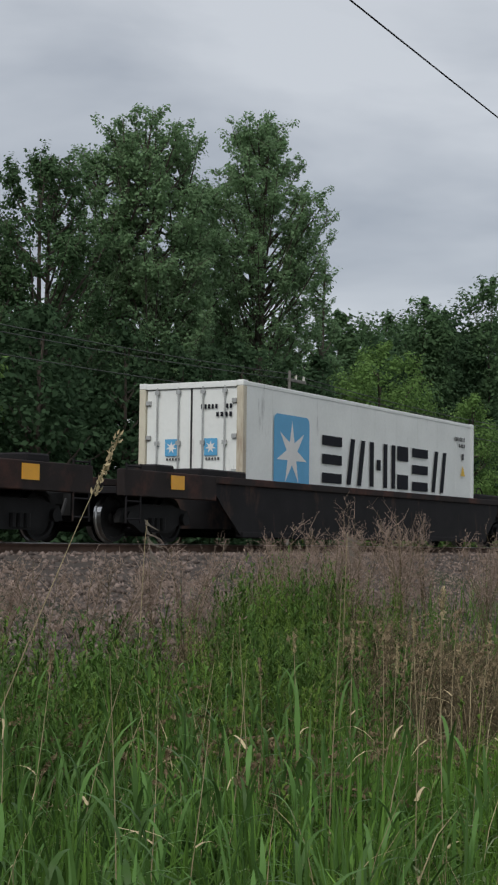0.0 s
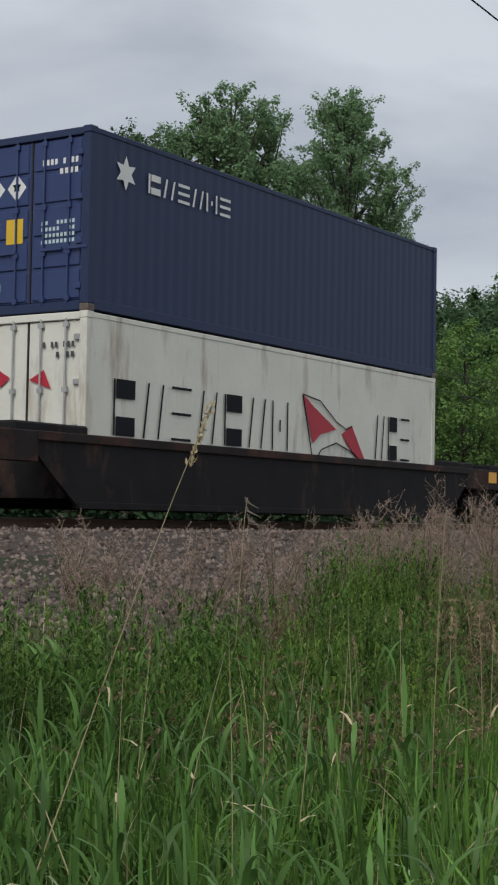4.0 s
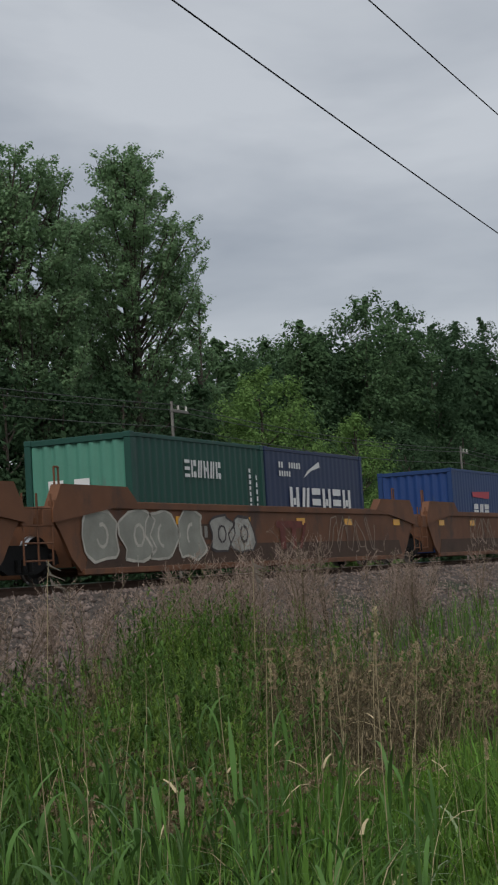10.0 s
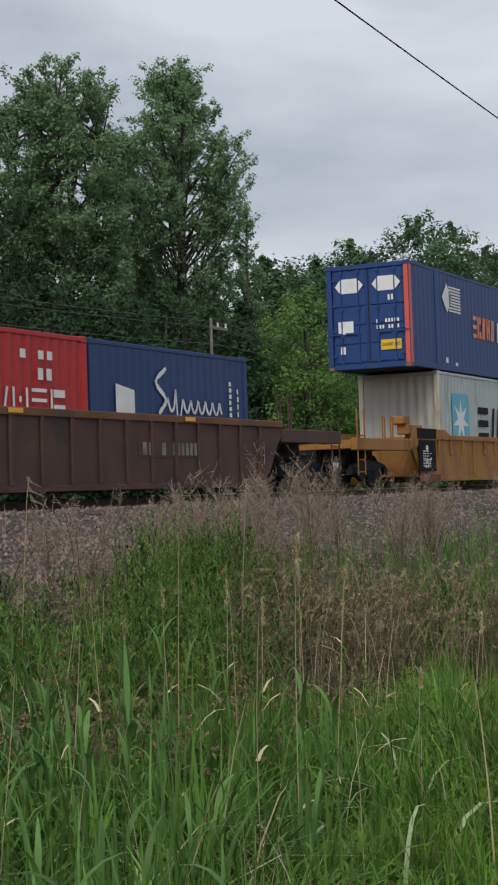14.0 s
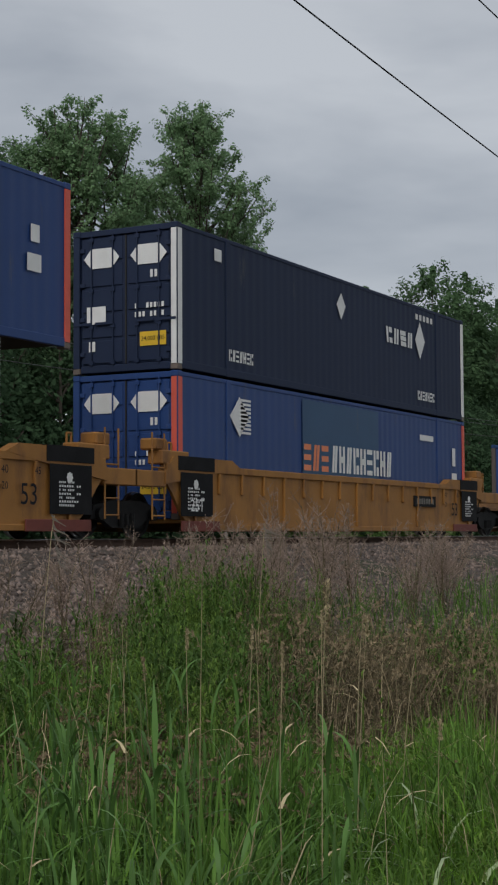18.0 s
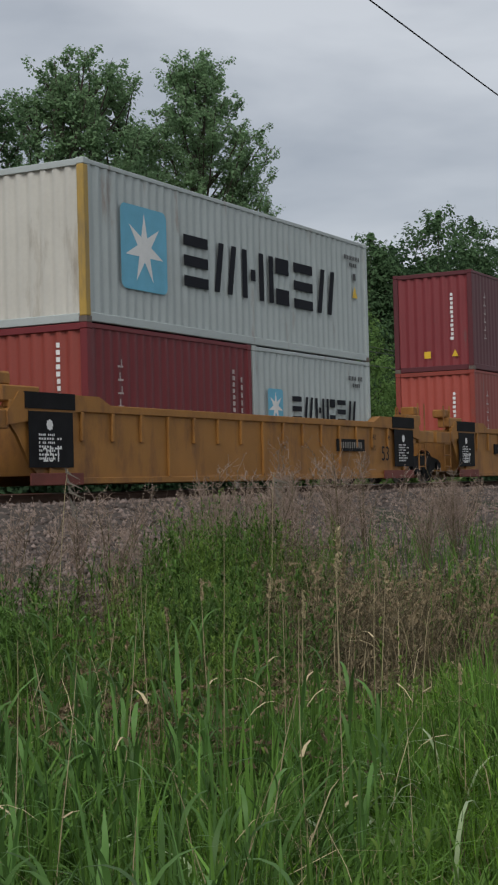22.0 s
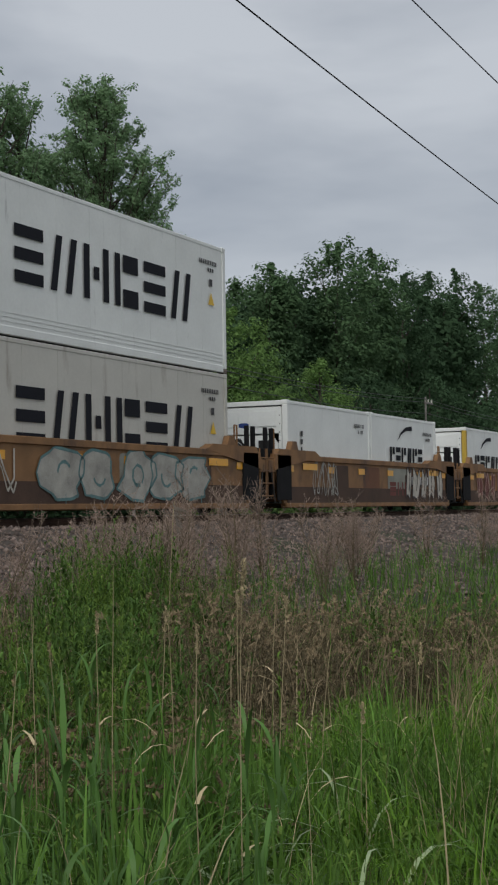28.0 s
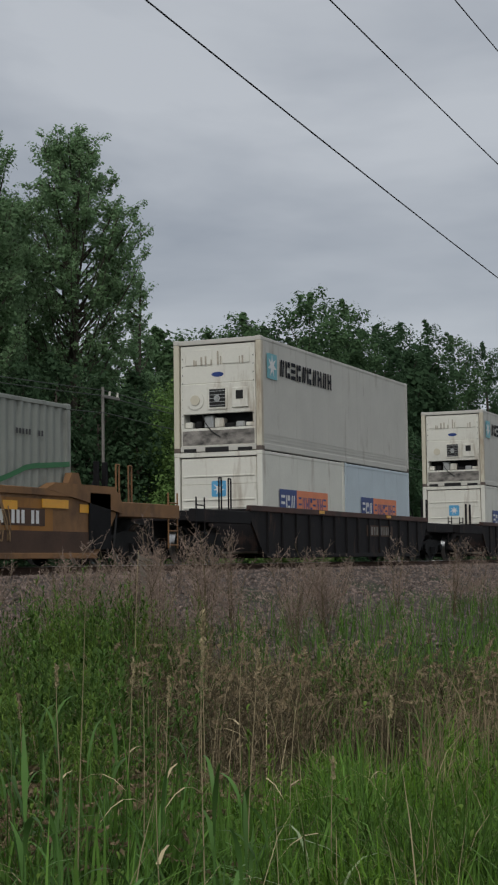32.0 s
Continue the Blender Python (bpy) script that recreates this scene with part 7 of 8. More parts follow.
def reed_plants(rng, tx, ty, h, per, length, width):
    """Broad-leaved reeds: leaves leave the stem on two sides and arch over."""
    n = len(tx)
    z = ground_z(tx, ty)
    f = np.linspace(0.15, 0.97, per)[None] + rng.uniform(-0.05, 0.05, (n, per))
    side = rng.random(n) * 3.14
    turn = (side[:, None] + np.pi * (np.arange(per) % 2)[None] + rng.normal(0, 0.5, (n, per))).ravel()
    tilt, way = rng.uniform(0, 0.22, n), rng.random(n) * 6.28
    hz = h[:, None] * f
    px = tx[:, None] + np.cos(way)[:, None] * tilt[:, None] * hz * f
    py = ty[:, None] + np.sin(way)[:, None] * tilt[:, None] * hz * f
    m = n * per
    L = (length * rng.uniform(0.7, 1.2, (n, per)) * (1.1 - 0.35 * f)).ravel()
    leaf = blades(rng, px.ravel(), py.ravel(), L, width * rng.uniform(0.65, 1.25, m), rng.uniform(0.15, 0.85, m), levels=8, droop=0.8, z=(z[:, None] + hz).ravel(), across=True, toward=turn, spread=0.1, broad=True)
    stem = blades(rng, tx, ty, h, np.full(n, 0.011), tilt, levels=5, droop=0.05)
    return join(leaf, stem)


def meadow():
    rng = np.random.default_rng(21)

    def az_of(x, y):
        return np.degrees(np.arctan2(x - 0.35, y))

    def ragged(x, y):       # wavers the border of the open patch by a metre
        return 0.5 * np.sin(1.3 * x + 0.8 * y) + 0.4 * np.sin(2.9 * x - 1.7 * y)
    # short bright grass in the open patch
    tx, ty = scatter(rng, 5200, 57, 84, 3.6, 13.0)
    az, d = az_of(tx, ty), np.hypot(tx, ty)
    far = np.interp(az, [57, 63, 67, 71, 76, 84], [6.5, 9.6, 11.2, 12.8, 14, 15]) + 1.5 * ragged(tx, ty)
    keep = (rng.random(len(tx)) < np.clip((az - 58) / 6, 0, 1) * (0.35 + 0.8 * patchy(tx, ty, 2.9, 2))) & (d < far)
    tx, ty = tx[keep], ty[keep]
    h = rng.uniform(0.24, 0.58, len(tx)) * (0.45 + 1.1 * patchy(tx, ty, 1.9, 2))
    dark = patchy(tx, ty, 2.3, 5) + rng.normal(0, 0.22, len(tx)) > 0.60
    v, f = tufts(rng, tx[~dark], ty[~dark], 22, 0.10, h[~dark], (0.006, 0.015), (0.05, 1.0), levels=4, fan=1.6)
    stuff("short_grass", v, f, GRASS_LIME, "bright green short meadow grass")
    v, f = tufts(rng, tx[dark], ty[dark], 20, 0.09, h[dark] * 1.25, (0.007, 0.018), (0.05, 0.9), levels=4, fan=1.3)
    stuff("mid_grass", v, f, GRASS, "darker green tufts through the short grass")
    # low broad-leaved weeds and dry wisps in the open patch
    k = rng.random(len(tx)) < 0.16 * (patchy(tx, ty, 3.1, 4) > 0.5)
    stuff("low_weed", *leafy_stems(rng, tx[k], ty[k], h[k] * 1.1, 16, 0.10, 0.022), WEED_FRESH, "low leafy weeds in the short grass", "weed")
    k = rng.random(len(tx)) < 0.05
    v, f = tufts(rng, tx[k], ty[k], 9, 0.05, h[k] * 1.5 + 0.1, (0.003, 0.006), (0.1, 0.9), levels=6)
    stuff("dry_wisp", v, f, TAN, "dry tan wisps in the short grass")
    # taller coarse grass in tufts, thinning out towards the open patch
    tx, ty = scatter(rng, 3000, 43, 80, 3.5, 11.5)
    az = az_of(tx, ty)
    keep = rng.random(len(tx)) < np.clip((71 - az) / 7, 0.10, 1) * np.clip(-0.35 + 1.9 * patchy(tx, ty, 2.1, 5), 0.04, 1)
    tx, ty = tx[keep], ty[keep]
    h = rng.uniform(0.5, 1.02, len(tx)) * (0.55 + 0.7 * patchy(tx, ty, 1.1, 7)) * np.interp(az_of(tx, ty), [43, 63, 70], [1.0, 1.0, 0.75])
    v, f = tufts(rng, tx, ty, 20, 0.07, h, (0.009, 0.029), (0.03, 0.75), levels=5, droop=0.75)
    stuff("tall_grass", v, f, GRASS, "tall green meadow grass bending in the wind")
    # broad reeds close by, in stands
    tx, ty = scatter(rng, 420, 42, 69, 3.6, 9.6)
    az = az_of(tx, ty)
    keep = rng.random(len(tx)) < np.interp(az, [42, 57, 62, 65, 69], [1, 0.9, 0.6, 0.3, 0.12]) * np.clip(-0.25 + 1.7 * patchy(tx, ty, 1.3, 2), 0, 1)
    tx, ty = tx[keep], ty[keep]
    h = rng.uniform(0.5, 0.92, len(tx))
    v, f = reed_plants(rng, tx, ty, h, 7, 0.42, 0.025)
    tx, ty = scatter(rng, 190, 42, 66, 3.5, 8.5)
    v2, f2 = tufts(rng, tx, ty, 7, 0.08, rng.uniform(0.7, 1.15, len(tx)), (0.014, 0.034), (0.05, 0.5), levels=8, droop=0.85, broad=True)
    stuff("reed_grass", *join((v, f), (v2, f2)), REED, "broad green reed blades in stands", "reed")
    # pale broken blades, the highlights of the grass put into their colour
    x, y = scatter(rng, 210, 43, 72, 4.0, 9)
    v, f = blades(rng, x, y, rng.uniform(0.5, 1.0, len(x)), rng.uniform(0.010, 0.034, len(x)), rng.uniform(0.6, 1.05, len(x)), levels=8, droop=1.0, across=True)
    stuff("pale_blade", v, f, PALE_BLADE, "pale folded grass blades coloured as highlights")
    # drooping russet heads of last year's reeds before the mound
    x, y = scatter(rng, 1100, 48, 66, 7.4, 11.5)
    az = az_of(x, y)
    keep = rng.random(len(x)) < np.interp(az, [48, 54, 57, 60, 62.5, 64, 74], [0.1, 0.5, 1.0, 0.9, 0.5, 0.15, 0.1]) * np.clip(-0.2 + 1.6 * patchy(x, y, 2.1, 3), 0, 1)
    x, y = x[keep], y[keep]
    h, lean = rng.uniform(0.8, 1.16, len(x)), rng.uniform(0.45, 0.95, len(x))
    turn = rng.normal(-0.4, 0.6, len(x))
    v, f = blades(rng, x, y, h, np.full(len(x), 0.009), lean, levels=7, droop=0.75, toward=turn)
    vs = v.reshape(-1, 7, 2, 3).mean(2)          # seed slips along the last third
    m = 44
    g = rng.random((len(x), m, 1)) * 1.98
    p = np.where(g < 1, vs[:, None, 4] * (1 - g) + vs[:, None, 5] * g, vs[:, None, 5] * (2 - g) + vs[:, None, 6] * (g - 1)).reshape(-1, 3)
    v2, f2 = leaves(rng, p, np.full(len(p), 0.013), 1, 0.034, up=0.4, wide=0.2)
    stuff("drooping_dry_reed", *join((v, f), (v2, f2)), RUSSET, "last year's russet reeds with drooping seed heads")
    x, y = scatter(rng, 520, 61.5, 80, 11.5, 17.5)
    keep = (rng.random(len(x)) < np.clip(-0.2 + 1.5 * patchy(x, y, 1.7, 9), 0, 1)) & (y < 8.0) & (np.hypot(x, y) > np.interp(az_of(x, y), [61, 66, 72, 80], [11.0, 12.3, 13.6, 14.2]))
    x, y = x[keep], y[keep]
    v, f = blades(rng, x, y, rng.uniform(0.8, 1.25, len(x)), np.full(len(x), 0.008), rng.uniform(0.1, 0.75, len(x)), levels=7, droop=0.7, toward=rng.normal(-0.6, 1.0, len(x)))
    vs = v.reshape(-1, 7, 2, 3).mean(2)
    m = 26
    g = rng.random((len(x), m, 1))
    p = (vs[:, None, 5] * (1 - g) + vs[:, None, 6] * g).reshape(-1, 3)
    v2, f2 = leaves(rng, p, np.full(len(p), 0.014), 1, 0.042, up=-1.0, wide=0.16)
    stuff("feather_head_grass", *join((v, f), (v2, f2)), TAN, "tan feathery grass heads leaning out of the tangle")
    # leafy green weeds in colonies: a strip below the stones, a mound, then scattered plants through the brown tangle
    cx, cy = scatter(rng, 1500, 42, 84, 8.2, 19)
    az = az_of(cx, cy)
    dens = np.interp(az, [42, 55.2, 56, 57.2, 58.2, 62, 63.2, 66, 68, 71, 84], [1.0, 0.95, 0.5, 0.5, 1.0, 1.0, 0.6, 0.5, 0.6, 0.9, 0.9]) * np.clip(-0.15 + 1.6 * patchy(cx, cy, 1.7, 1), 0.08, 1)
    edge = np.interp(az, [42, 55, 57.4, 58.6, 84], [8.0, 7.6, 7.3, 9.1, 9.4]) + 0.35 * np.sin(cx * 2.3)
    dens = np.where((az > 62.2) & (cy < 7.2), dens * 0.10, dens)
    keep = (rng.random(len(cx)) < dens) & (cy < edge) & (cy > 4.2)
    cx, cy = cx[keep], cy[keep]
    az = az_of(cx, cy)
    ch = np.interp(az, [42, 50, 54, 56, 57.6, 58.8, 60, 63, 68, 76], [1.1, 1.1, 1.0, 0.75, 0.7, 1.0, 1.15, 1.15, 1.05, 0.95]) * rng.uniform(0.62, 1.08, len(cx))
    fresh = patchy(cx, cy, 1.6, 8) + rng.normal(0, 0.22, len(cx)) > 0.52
    per = 9
    for name, pick, mat, L, W, label in (("leafy_weed", ~fresh, WEED, 0.15, 0.020, "green leafy weeds along the bank"), ("ferny_weed", fresh, WEED_FRESH, 0.10, 0.013, "fresh yellow-green ferny weeds along the bank")):
        n = int(pick.sum()) * per
        x, y = np.repeat(cx[pick], per) + rng.normal(0, 0.13, n), np.repeat(cy[pick], per) + rng.normal(0, 0.13, n)
        h = np.repeat(ch[pick], per) * rng.uniform(0.7, 1.05, n)
        stuff(name, *leafy_stems(rng, x, y, h, 22 if mat is WEED else 34, L, W), mat, label, "weed")
    # green blades mixed through the bank
    tx, ty = scatter(rng, 2000, 43, 84, 8.4, 19)
    az = az_of(tx, ty)
    edge = np.interp(az, [43, 57.4, 58.6, 84], [7.5, 7.3, 9.2, 9.4])
    dens = np.interp(az, [43, 61.5, 63.4, 67, 70, 84], [0.6, 0.6, 0.28, 0.30, 0.6, 0.85]) * (0.15 + 1.1 * patchy(tx, ty, 1.2, 3))
    dens = np.where((az > 62.2) & (ty < 7.0), dens * 0.25, dens)
    keep = (ty < edge) & (ty > 3.6) & (rng.random(len(tx)) < dens)
    tx, ty = tx[keep], ty[keep]
    h = np.interp(az_of(tx, ty), [43, 57, 58.4, 60, 68, 76], [0.85, 0.75, 0.95, 1.15, 1.05, 0.9]) * rng.uniform(0.5, 1, len(tx))
    v, f = tufts(rng, tx, ty, 10, 0.09, h, (0.007, 0.016), (0.08, 0.7), levels=5)
    stuff("bank_grass", v, f, GRASS, "green grass on the bank")
    # far bank, coarser
    x, y = 13 + 62 * rng.random(14000) ** 1.3, rng.uniform(2.5, 9.3, 14000)
    keep = np.hypot(x, y) > 16.5
    x, y = x[keep], y[keep]
    v, f = blades(rng, x, y, rng.uniform(0.35, 0.9, len(x)), rng.uniform(0.008, 0.02, len(x)), rng.uniform(0.1, 0.7, len(x)), levels=4, across=True)
    stuff("far_bank_grass", v, f, GRASS, "green grass farther along the bank")
    # tangled dead weeds: tussocks of brown stems that fall over one another, dry leaves and seeds on them, bleached ones between
    for name, mat, n_tufts, per, h0, h1, w, seed, label in (("dead_stem_tangle", BROWN, 2500, 26, 0.7, 1.25, 0.0056, 4, "tangle of dead brown stems"),
                                                            ("bleached_stem_tangle", TAN, 1200, 12, 0.75, 1.3, 0.0060, 6, "bleached tan stems drooping in the tangle")):
        tx, ty = scatter(rng, n_tufts, 54.5, 82, 9.0, 18.5)
        az, d = az_of(tx, ty), np.hypot(tx, ty)
        dens = np.interp(az, [54.5, 57.5, 61.2, 62.6, 69, 72, 76, 82], [0.10, 0.22, 0.30, 1.0, 1.0, 0.8, 0.5, 0.4]) * np.clip(-0.45 + 2.1 * patchy(tx, ty, 2.1, seed), 0, 1)
        front = np.interp(az, [54, 60, 63, 67, 72, 82], [9.0, 9.5, 11.0, 12.4, 13.6, 14.2]) + 1.3 * ragged(tx, ty)
        keep = (ty < 8.4) & (d > front) & (rng.random(len(tx)) < dens)
        tx, ty = tx[keep], ty[keep]
        n = len(tx) * per
        x, y = np.repeat(tx, per) + rng.normal(0, 0.07, n), np.repeat(ty, per) + rng.normal(0, 0.07, n)
        h = np.repeat(rng.uniform(h0, h1, len(tx)) * (0.55 + 0.65 * patchy(tx, ty, 1.5, 2 * seed)), per) * rng.uniform(0.55, 1.0, n)
        bow = np.repeat(rng.normal(0, 1.2, len(tx)), per)       # each tussock has fallen its own way
        v, f = blades(rng, x, y, h, rng.uniform(0.6, 1.8, n) * w, rng.uniform(0.1, 1.2, n), levels=5, droop=0.72, toward=bow + rng.normal(0, 1.0, n))
        ends = v.reshape(n, 5, 2, 3).mean(2)
        k = rng.random(n) < 0.28
        m = 14
        g = rng.random((int(k.sum()), m, 1)) * 2
        p = np.where(g < 1, ends[k][:, None, 2] * (1 - g) + ends[k][:, None, 3] * g, ends[k][:, None, 3] * (2 - g) + ends[k][:, None, 4] * (g - 1)).reshape(-1, 3)
        v2, f2 = leaves(rng, p, np.full(len(p), 0.022), 1, 0.040, up=-0.2, wide=0.11)
        stuff(name, *join((v, f), (v2, f2)), mat, label, "weed")
    # golden dry grass standing at the far end of the open patch
    tx, ty = scatter(rng, 110, 71, 82, 10.5, 15)
    keep = rng.random(len(tx)) < np.clip((az_of(tx, ty) - 71) / 4, 0, 1) * (0.2 + 0.8 * patchy(tx, ty, 2.2, 3))
    tx, ty = tx[keep], ty[keep]
    v, f = tufts(rng, tx, ty, 16, 0.08, rng.uniform(0.6, 1.05, len(tx)), (0.004, 0.010), (0.05, 0.7), levels=6)
    stuff("golden_grass", v, f, TAN, "golden dry grass at the edge of the green")
    # straw stems through the near grass
    x, y = scatter(rng, 1300, 43, 78, 4.6, 13)
    keep = rng.random(len(x)) < (-0.1 + 1.1 * patchy(x, y, 1.5, 7)) * np.interp(az_of(x, y), [43, 63, 66, 78], [1, 1, 0.35, 0.35])
    x, y = x[keep], y[keep]
    h = rng.uniform(0.5, 1.15, len(x))
    v, f = blades(rng, x, y, h, rng.uniform(0.004, 0.009, len(x)), rng.uniform(0.02, 0.8, len(x)), levels=5, droop=0.6)
    stuff("straw", v, f, STRAW, "thin dry straw stems in the grass")
    # mauve plumed grass at the foot of the stones
    n = 1300
    az = rng.uniform(44, 79, n)
    y = rng.uniform(7.6, 9.9, n)
    x = y * np.tan(np.radians(az))
    dens = np.interp(az, [44, 52, 55, 57.5, 59, 61, 65, 67, 70, 79], [0.03, 0.03, 0.06, 0.2, 0.6, 0.9, 0.9, 0.55, 0.35, 0.3])
    keep = rng.random(n) < 0.7 * dens * np.clip(-0.25 + 1.6 * patchy(x, y, 0.8, 6), 0, 1)
    gx, gy, gaz = x[keep], y[keep], az[keep]
    per = 5
    x, y = np.repeat(gx, per) + rng.normal(0, 0.10, len(gx) * per), np.repeat(gy, per) + rng.normal(0, 0.10, len(gx) * per)
    hh = np.interp(gaz, [44, 52, 57, 61, 64, 68, 79], [0.5, 0.55, 0.75, 1.05, 1.15, 1.0, 0.85]) * rng.uniform(0.45, 1.1, len(gx))
    hh = np.repeat(hh, per) * rng.uniform(0.6, 1.0, len(x))
    z = ground_z(x, y)
    v, f = blades(rng, x, y, hh, np.full(len(x), 0.005), rng.uniform(0, 0.6, len(x)), levels=4)
    v2, f2 = panicles(rng, x, y, z + hh, hh * 0.6, 16, 0.020, 0.10)
    stuff("plumed_grass", *join((v, f), (v2, f2)), PLUME, "mauve feathery plumed grass before the ballast", "grass")


def strips(segs, rng):
    """Thin flat twigs: one strip a segment (from, to, width at each)."""
    p, q = np.array([s[0] for s in segs]), np.array([s[1] for s in segs])
    w0, w1 = np.array([s[2] for s in segs])[:, None], np.array([s[3] for s in segs])[:, None]
    d = q - p
    side = np.cross(d, np.array([0.85, 0.5, 0.1]) + rng.normal(0, 0.3, p.shape))
    side /= np.linalg.norm(side, axis=1)[:, None] + 1e-6
    v = np.stack([p - side * w0, p + side * w0, q + side * w1, q - side * w1], 1)
    return v.reshape(-1, 3), np.arange(4 * len(p)).reshape(-1, 4)


def dead_weed(az, d, top, spread, seed):
    """A dead branching weed: stems that fan out, twigs on each, tiny dry seeds at the ends."""
    rng = np.random.default_rng(seed)
    x, y = at(az, d)
    z = float(ground_z(x, y)) - 0.03
    h = top - z
    w = thing("dead_weed", "bushy dead mauve-brown weed at the foot of the stones", "weed", "dead weeds before the ballast", at=(x, y, z))
    stems, twigs, ends = [], [], []
    for k in range(rng.integers(5, 9)):
        a, out = rng.random() * 6.28, spread * rng.uniform(0.2, 1.0)
        hh = h * rng.uniform(0.65, 1.0)
        pts = [np.array([math.cos(a) * out * f ** 1.4, math.sin(a) * out * f ** 1.4, hh * f]) + rng.normal(0, 0.012, 3) for f in np.linspace(0, 1, 7)]
        stems += [(pts[i], pts[i + 1], 0.006 - 0.0006 * i, 0.0054 - 0.0006 * i) for i in range(6)]
        for j in range(14):
            f = rng.uniform(0.35, 1.0)
            i = min(5, int(f * 6))
            o = pts[i] + (pts[i + 1] - pts[i]) * (f * 6 - i)
            b, L = rng.random() * 6.28, hh * rng.uniform(0.10, 0.26) * (1.25 - f * 0.6)
            e = o + np.array([math.cos(b) * L * 0.75, math.sin(b) * L * 0.75, L * rng.uniform(0.45, 0.95)])
            twigs.append((o, e, 0.0032, 0.0018))
            for _ in range(3):
                g = rng.uniform(0.3, 1)
                o2 = o + (e - o) * g
                e2 = o2 + rng.normal(0, 0.05, 3) + np.array([0, 0, 0.05])
                twigs.append((o2, e2, 0.0020, 0.0012))
                ends += [o2 + (e2 - o2) * q for q in (0.35, 0.7, 1.0)]
    tagged(arrays("stem", *strips(stems, rng), BROWN, w), kind="stuff")
    v, f = leaves(rng, np.array(ends), np.full(len(ends), 0.012), 1, 0.017, up=-0.5, wide=0.28)
    tagged(arrays("twig", *join(strips(twigs, rng), (v, f)), PLUME, w), kind="stuff")
    SWAYING.append((w, 0.0, seed))


SWAYING = []


def dead_weeds():
    rnd = random.Random(17)
    for k in range(38):
        az = rnd.choice((rnd.uniform(60.4, 67.6), rnd.uniform(57.5, 77), rnd.uniform(57.5, 77), rnd.uniform(49, 58)))
        d = rnd.uniform(8.0, 9.6) / math.cos(radians(az))
        el = np.interp(az, [49, 57, 60, 61.5, 63.5, 66, 68, 76], [-0.2, -0.2, 0.0, 0.9, 1.5, 1.4, 0.6, 0.5]) + rnd.uniform(-1.2, 0.3)
        dead_weed(az, d, EYE_Z + d * math.tan(radians(el)), rnd.uniform(0.3, 0.6), 400 + k)


def stalk(az, d, top, seed, lean=0.0, head=0.0, mat=STRAW, r=0.006, bend=0.0):
    """One tall dry stalk with joints and, on some, a seed head; lean in degrees to the east."""
    x, y = at(az, d)
    z = float(ground_z(x, y)) - 0.05
    h = top - z
    rnd = random.Random(seed)
    s = thing("dry_stalk", "tall pale dry grass stalk with seed head" if head else "tall pale dry grass stalk", "grass stalk", "dry stalks in the meadow", at=(x, y, z))
    pts = [Vector((bend * h * f * f + 0.012 * math.sin(5 * f + seed), 0.02 * math.sin(3 * f + seed), h * f)) for f in np.linspace(0, 1, 8)]
    part("stem", tube_path(bmesh.new(), pts, [r * (1.15 - i / 8) for i in range(8)]), mat, s)
    for i in (2, 4):
        p = pts[i]
        a = rnd.uniform(0, 6.28)
        L = rnd.uniform(0.15, 0.32)
        lf = bmesh.new()
        prev = None
        for k in range(5):
            f = k / 4
            c = p + Vector((math.cos(a) * L * f, math.sin(a) * L * f, L * (0.7 * f - 0.8 * f * f)))
            w = 0.008 * (1 - f) + 0.001
            pair = [lf.verts.new(c + Vector((-math.sin(a) * w, math.cos(a) * w, 0))), lf.verts.new(c - Vector((-math.sin(a) * w, math.cos(a) * w, 0)))]
            if prev:
                lf.faces.new((prev[0], prev[1], pair[1], pair[0]))
            prev = pair
        part("dry_leaf", lf, mat, s)
    if head:
        rng = np.random.default_rng(seed)
        tp = pts[-1]
        m = 90
        f = rng.random(m)
        c = np.stack([tp.x - bend * head * 0.6 * (1 - f) + rng.normal(0, 0.005, m), tp.y + rng.normal(0, 0.005, m), tp.z - head * (1 - f)], 1)
        v, fc = leaves(rng, c, np.full(m, 0.004), 1, 0.019, up=-1.8, wide=0.2)
        arrays("seed_head", v, fc, STRAW if seed % 3 else TAN, s)
    SWAYING.append((s, lean, seed))
    return s


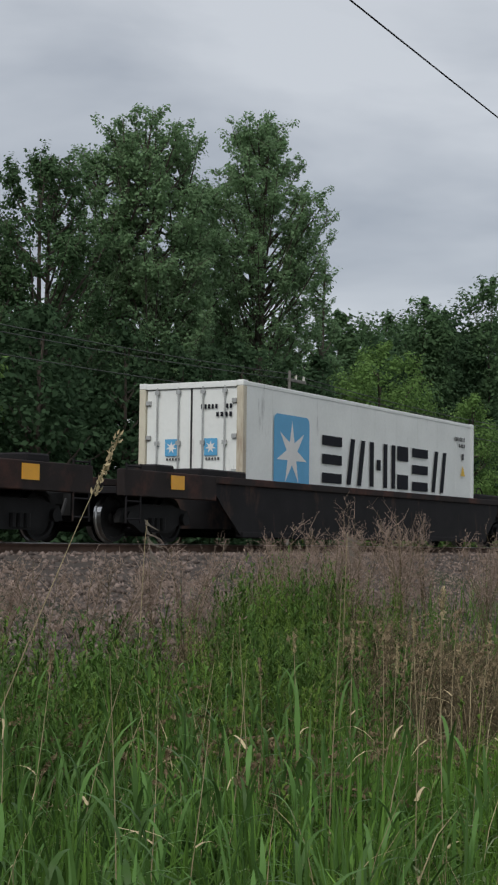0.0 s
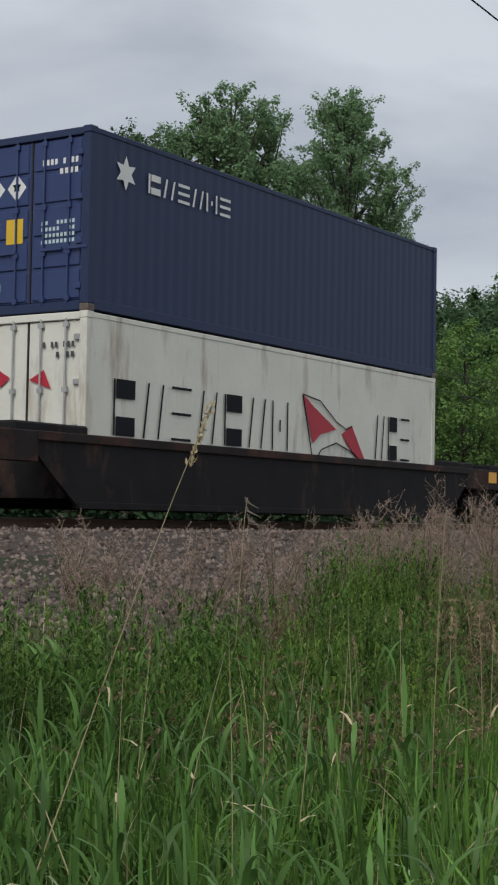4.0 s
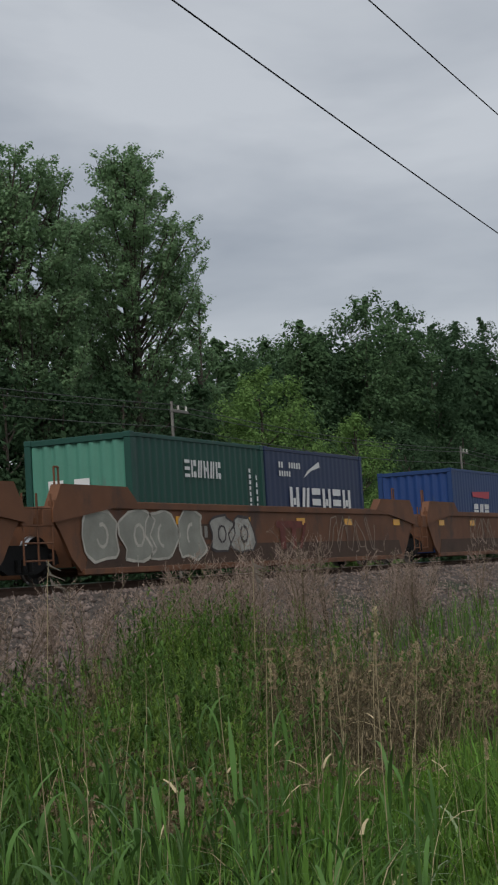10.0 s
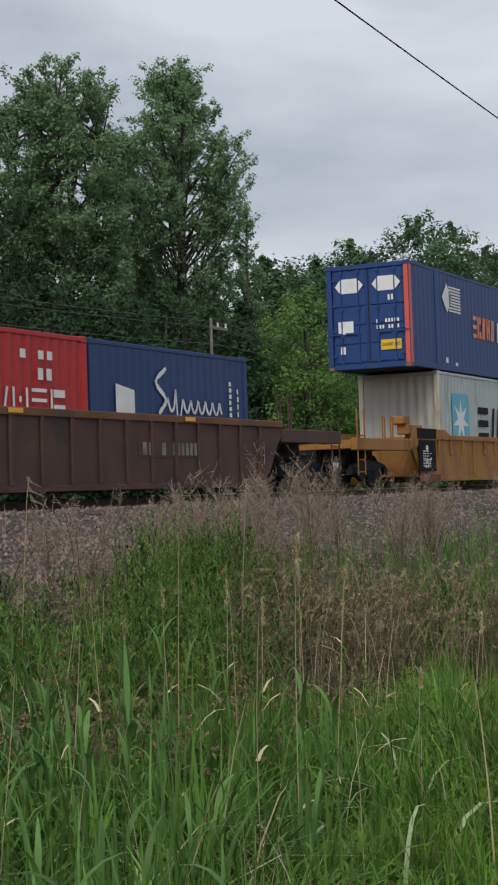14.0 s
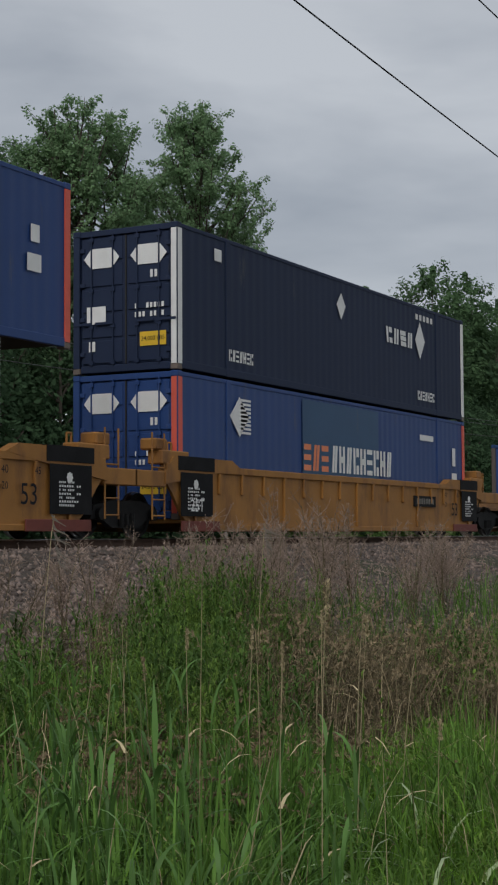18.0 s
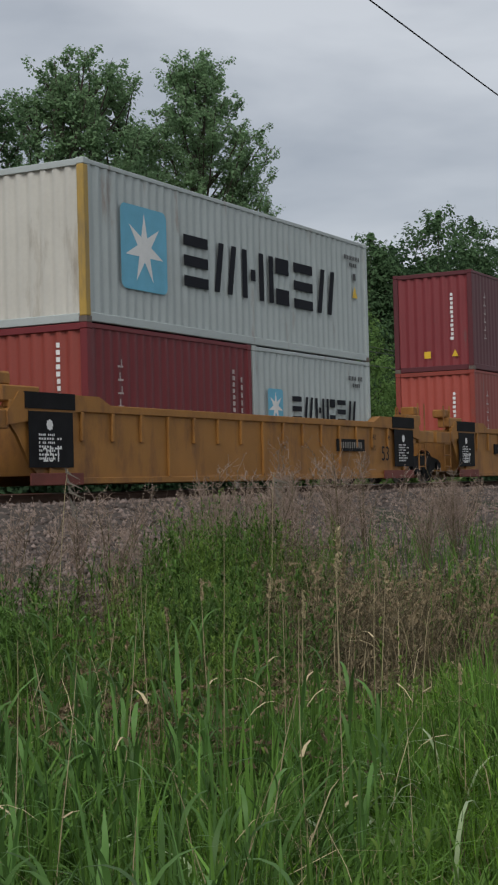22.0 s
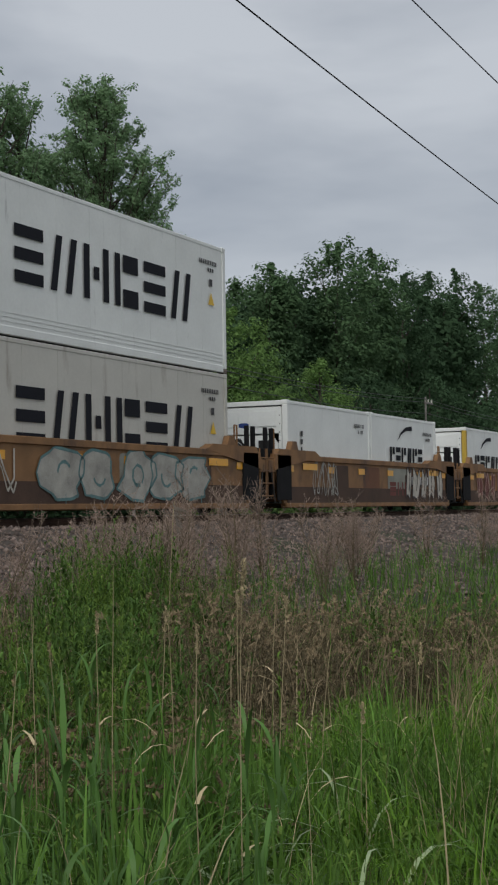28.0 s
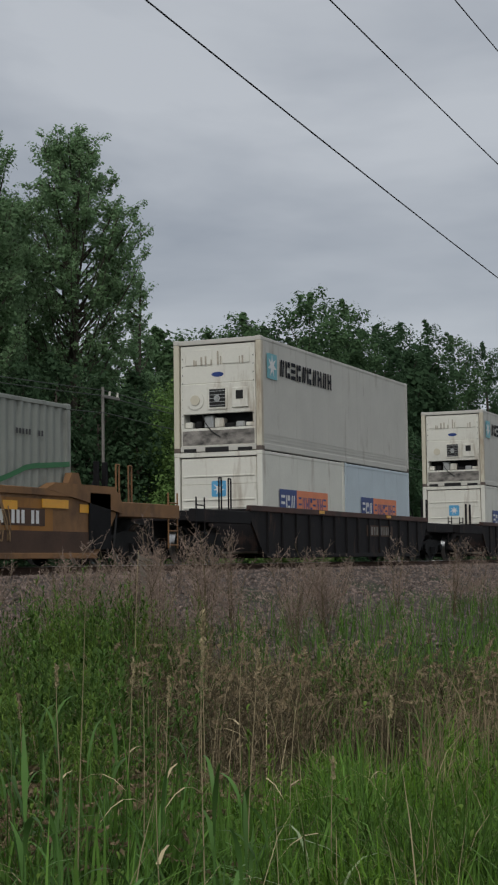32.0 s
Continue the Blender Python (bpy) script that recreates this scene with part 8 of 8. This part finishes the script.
def stalks():
    # az, distance, height of the tip, lean, head, bend
    for k, (az, d, top, lean, head, bend) in enumerate((
            (42.7, 4.7, 0.70, 14.5, 0.22, 0.04), (51.6, 6.2, -0.35, 12, 0.0, 0.08), (62.1, 7.0, 0.02, 0, 0.0, 0.0), (64.2, 7.4, -0.25, -3, 0.0, 0.02), (57.7, 6.6, -0.32, 9, 0.0, 0.03), (59.3, 7.4, -0.2, -6, 0.0, 0.05),
            (66.4, 6.6, 0.0, 2, 0.14, 0.03), (65.4, 6.2, -0.3, -4, 0.0, 0.04), (67.6, 7.6, -0.2, 3, 0.1, 0.02), (55.8, 5.4, -0.4, 8, 0.0, 0.02), (54.4, 5.2, -0.3, 2, 0.0, 0.02), (53.3, 5.0, -0.2, 0, 0.0, 0.0),
            (61.4, 8.4, -0.3, -4, 0.12, 0.04), (68.9, 9.0, -0.55, 9, 0.0, 0.05), (70.6, 8.2, -0.75, -9, 0.1, 0.06),
            (56.9, 8.8, -0.5, 11, 0.0, 0.03), (50.2, 6.8, -0.3, 6, 0.12, 0.05), (63.0, 9.6, -0.35, 3, 0.16, 0.06), (65.9, 10.2, -0.3, -2, 0.14, 0.05), (67.1, 11.0, -0.35, 4, 0.14, 0.05), (72.2, 9.6, -0.6, 3, 0.12, 0.05),
            (64.8, 8.8, -0.4, -6, 0.16, 0.06), (60.0, 9.2, -0.5, -10, 0.14, 0.05), (58.2, 9.8, -0.4, 7, 0.0, 0.04), (49.0, 5.8, -0.4, 4, 0.0, 0.03))):
        stalk(az, d, top, 50 + k, lean, head, STRAW, 0.0034 if d < 8 else 0.0042, bend)
    # drooping feathery plumes at the edge of the stones
    for k, (az, d, top, L) in enumerate(((55.6, 12.0, 0.36, 0.36), (63.4, 14.0, 0.30, 0.32))):
        x, y = at(az, d)
        z = float(ground_z(x, y)) - 0.05
        h = top - z
        p = thing("feathery_plume", "pale drooping feathery grass plume", "grass stalk", "dry stalks in the meadow", at=(x, y, z))
        arc = [Vector((-0.10 + 0.16 * f * f, 0, h * f if f < 0.8 else h * (0.8 + 0.2 * math.sin((f - 0.8) * 7.85)))) for f in np.linspace(0, 1, 9)]
        part("stem", tube_path(bmesh.new(), arc, [0.003] * 9), STRAW, p)
        bm = bmesh.new()
        rnd = random.Random(k)
        for i in range(15):       # slips hang to one side
            f = i / 14
            o = Vector((0.02 + 0.10 * f, 0.0, h - L * f))
            e = o + Vector((rnd.uniform(0.10, 0.17), rnd.uniform(-0.07, 0.07), -rnd.uniform(0.03, 0.09)))
            w = Vector((0, 0, 0.0085))
            bm.faces.new([bm.verts.new(q) for q in (o + w, o - w, e - w * 0.3, e + w * 0.3)])
            e2 = e + Vector((rnd.uniform(0.0, 0.03), rnd.uniform(-0.02, 0.02), -rnd.uniform(0.04, 0.08)))
            bm.faces.new([bm.verts.new(q) for q in (e + w * 0.6, e - w * 0.6, e2 - w * 0.2, e2 + w * 0.2)])
        tagged(part("plume", bm, PLUME_PALE, p), kind="stuff")
        SWAYING.append((p, 0.0, 300 + k))


railway_track()
ballast_bed()
ballast()
overhead_lines()
woods()
meadow()
dead_weeds()
stalks()


def motions():
    """The whole train rolls towards -x; wheels turn with it."""
    for ob in TRAIN_THINGS:
        x, y, z = ob.location
        walk(ob, [(t, pose(x - s, y, z)) for t, s in TRAIN])
    # stalks rock in gusts; the long reed stands up later in the clip
    for ob, lean, seed in SWAYING:
        x, y, z = ob.location
        rows = []
        for t in np.arange(0, 32.01, 0.8 if seed < 400 else 1.6):
            gust = 1.3 * math.sin(1.9 * t + seed) + 0.9 * math.sin(3.1 * t + 2 * seed)
            away = lean if seed > 51 else lean * float(np.interp(t, [0, 1, 2, 3, 6, 7, 10, 32], [0.92, 0.8, 0.95, 0.78, 0.76, 0.6, 0.15, 0.1]))
            rows.append((float(t), pose(x, y, z, 0.5 * gust + (away * 1.2 if seed == 50 else 0), away + gust, 0)))
        walk(ob, rows)
    ts = np.arange(0, 32 + 1e-6, 1 / 30)
    gone = np.interp(ts, [t for t, _ in TRAIN], [s for _, s in TRAIN])
    for k, sets in WHEELS.items():
        by_place = {}
        for w, x in sets:
            if round(x, 3) not in by_place:
                walk(w, [(t, pose(x, 0, 0.445, 0, -math.degrees(g / 0.42), 0)) for t, g in zip(ts, gone)])
                by_place[round(x, 3)] = w.animation_data
            else:
                first = by_place[round(x, 3)]
                w.rotation_mode = "QUATERNION"
                keys = w.animation_data_create()
                keys.action = first.action
                keys.action_slot = first.action_slot


motions()
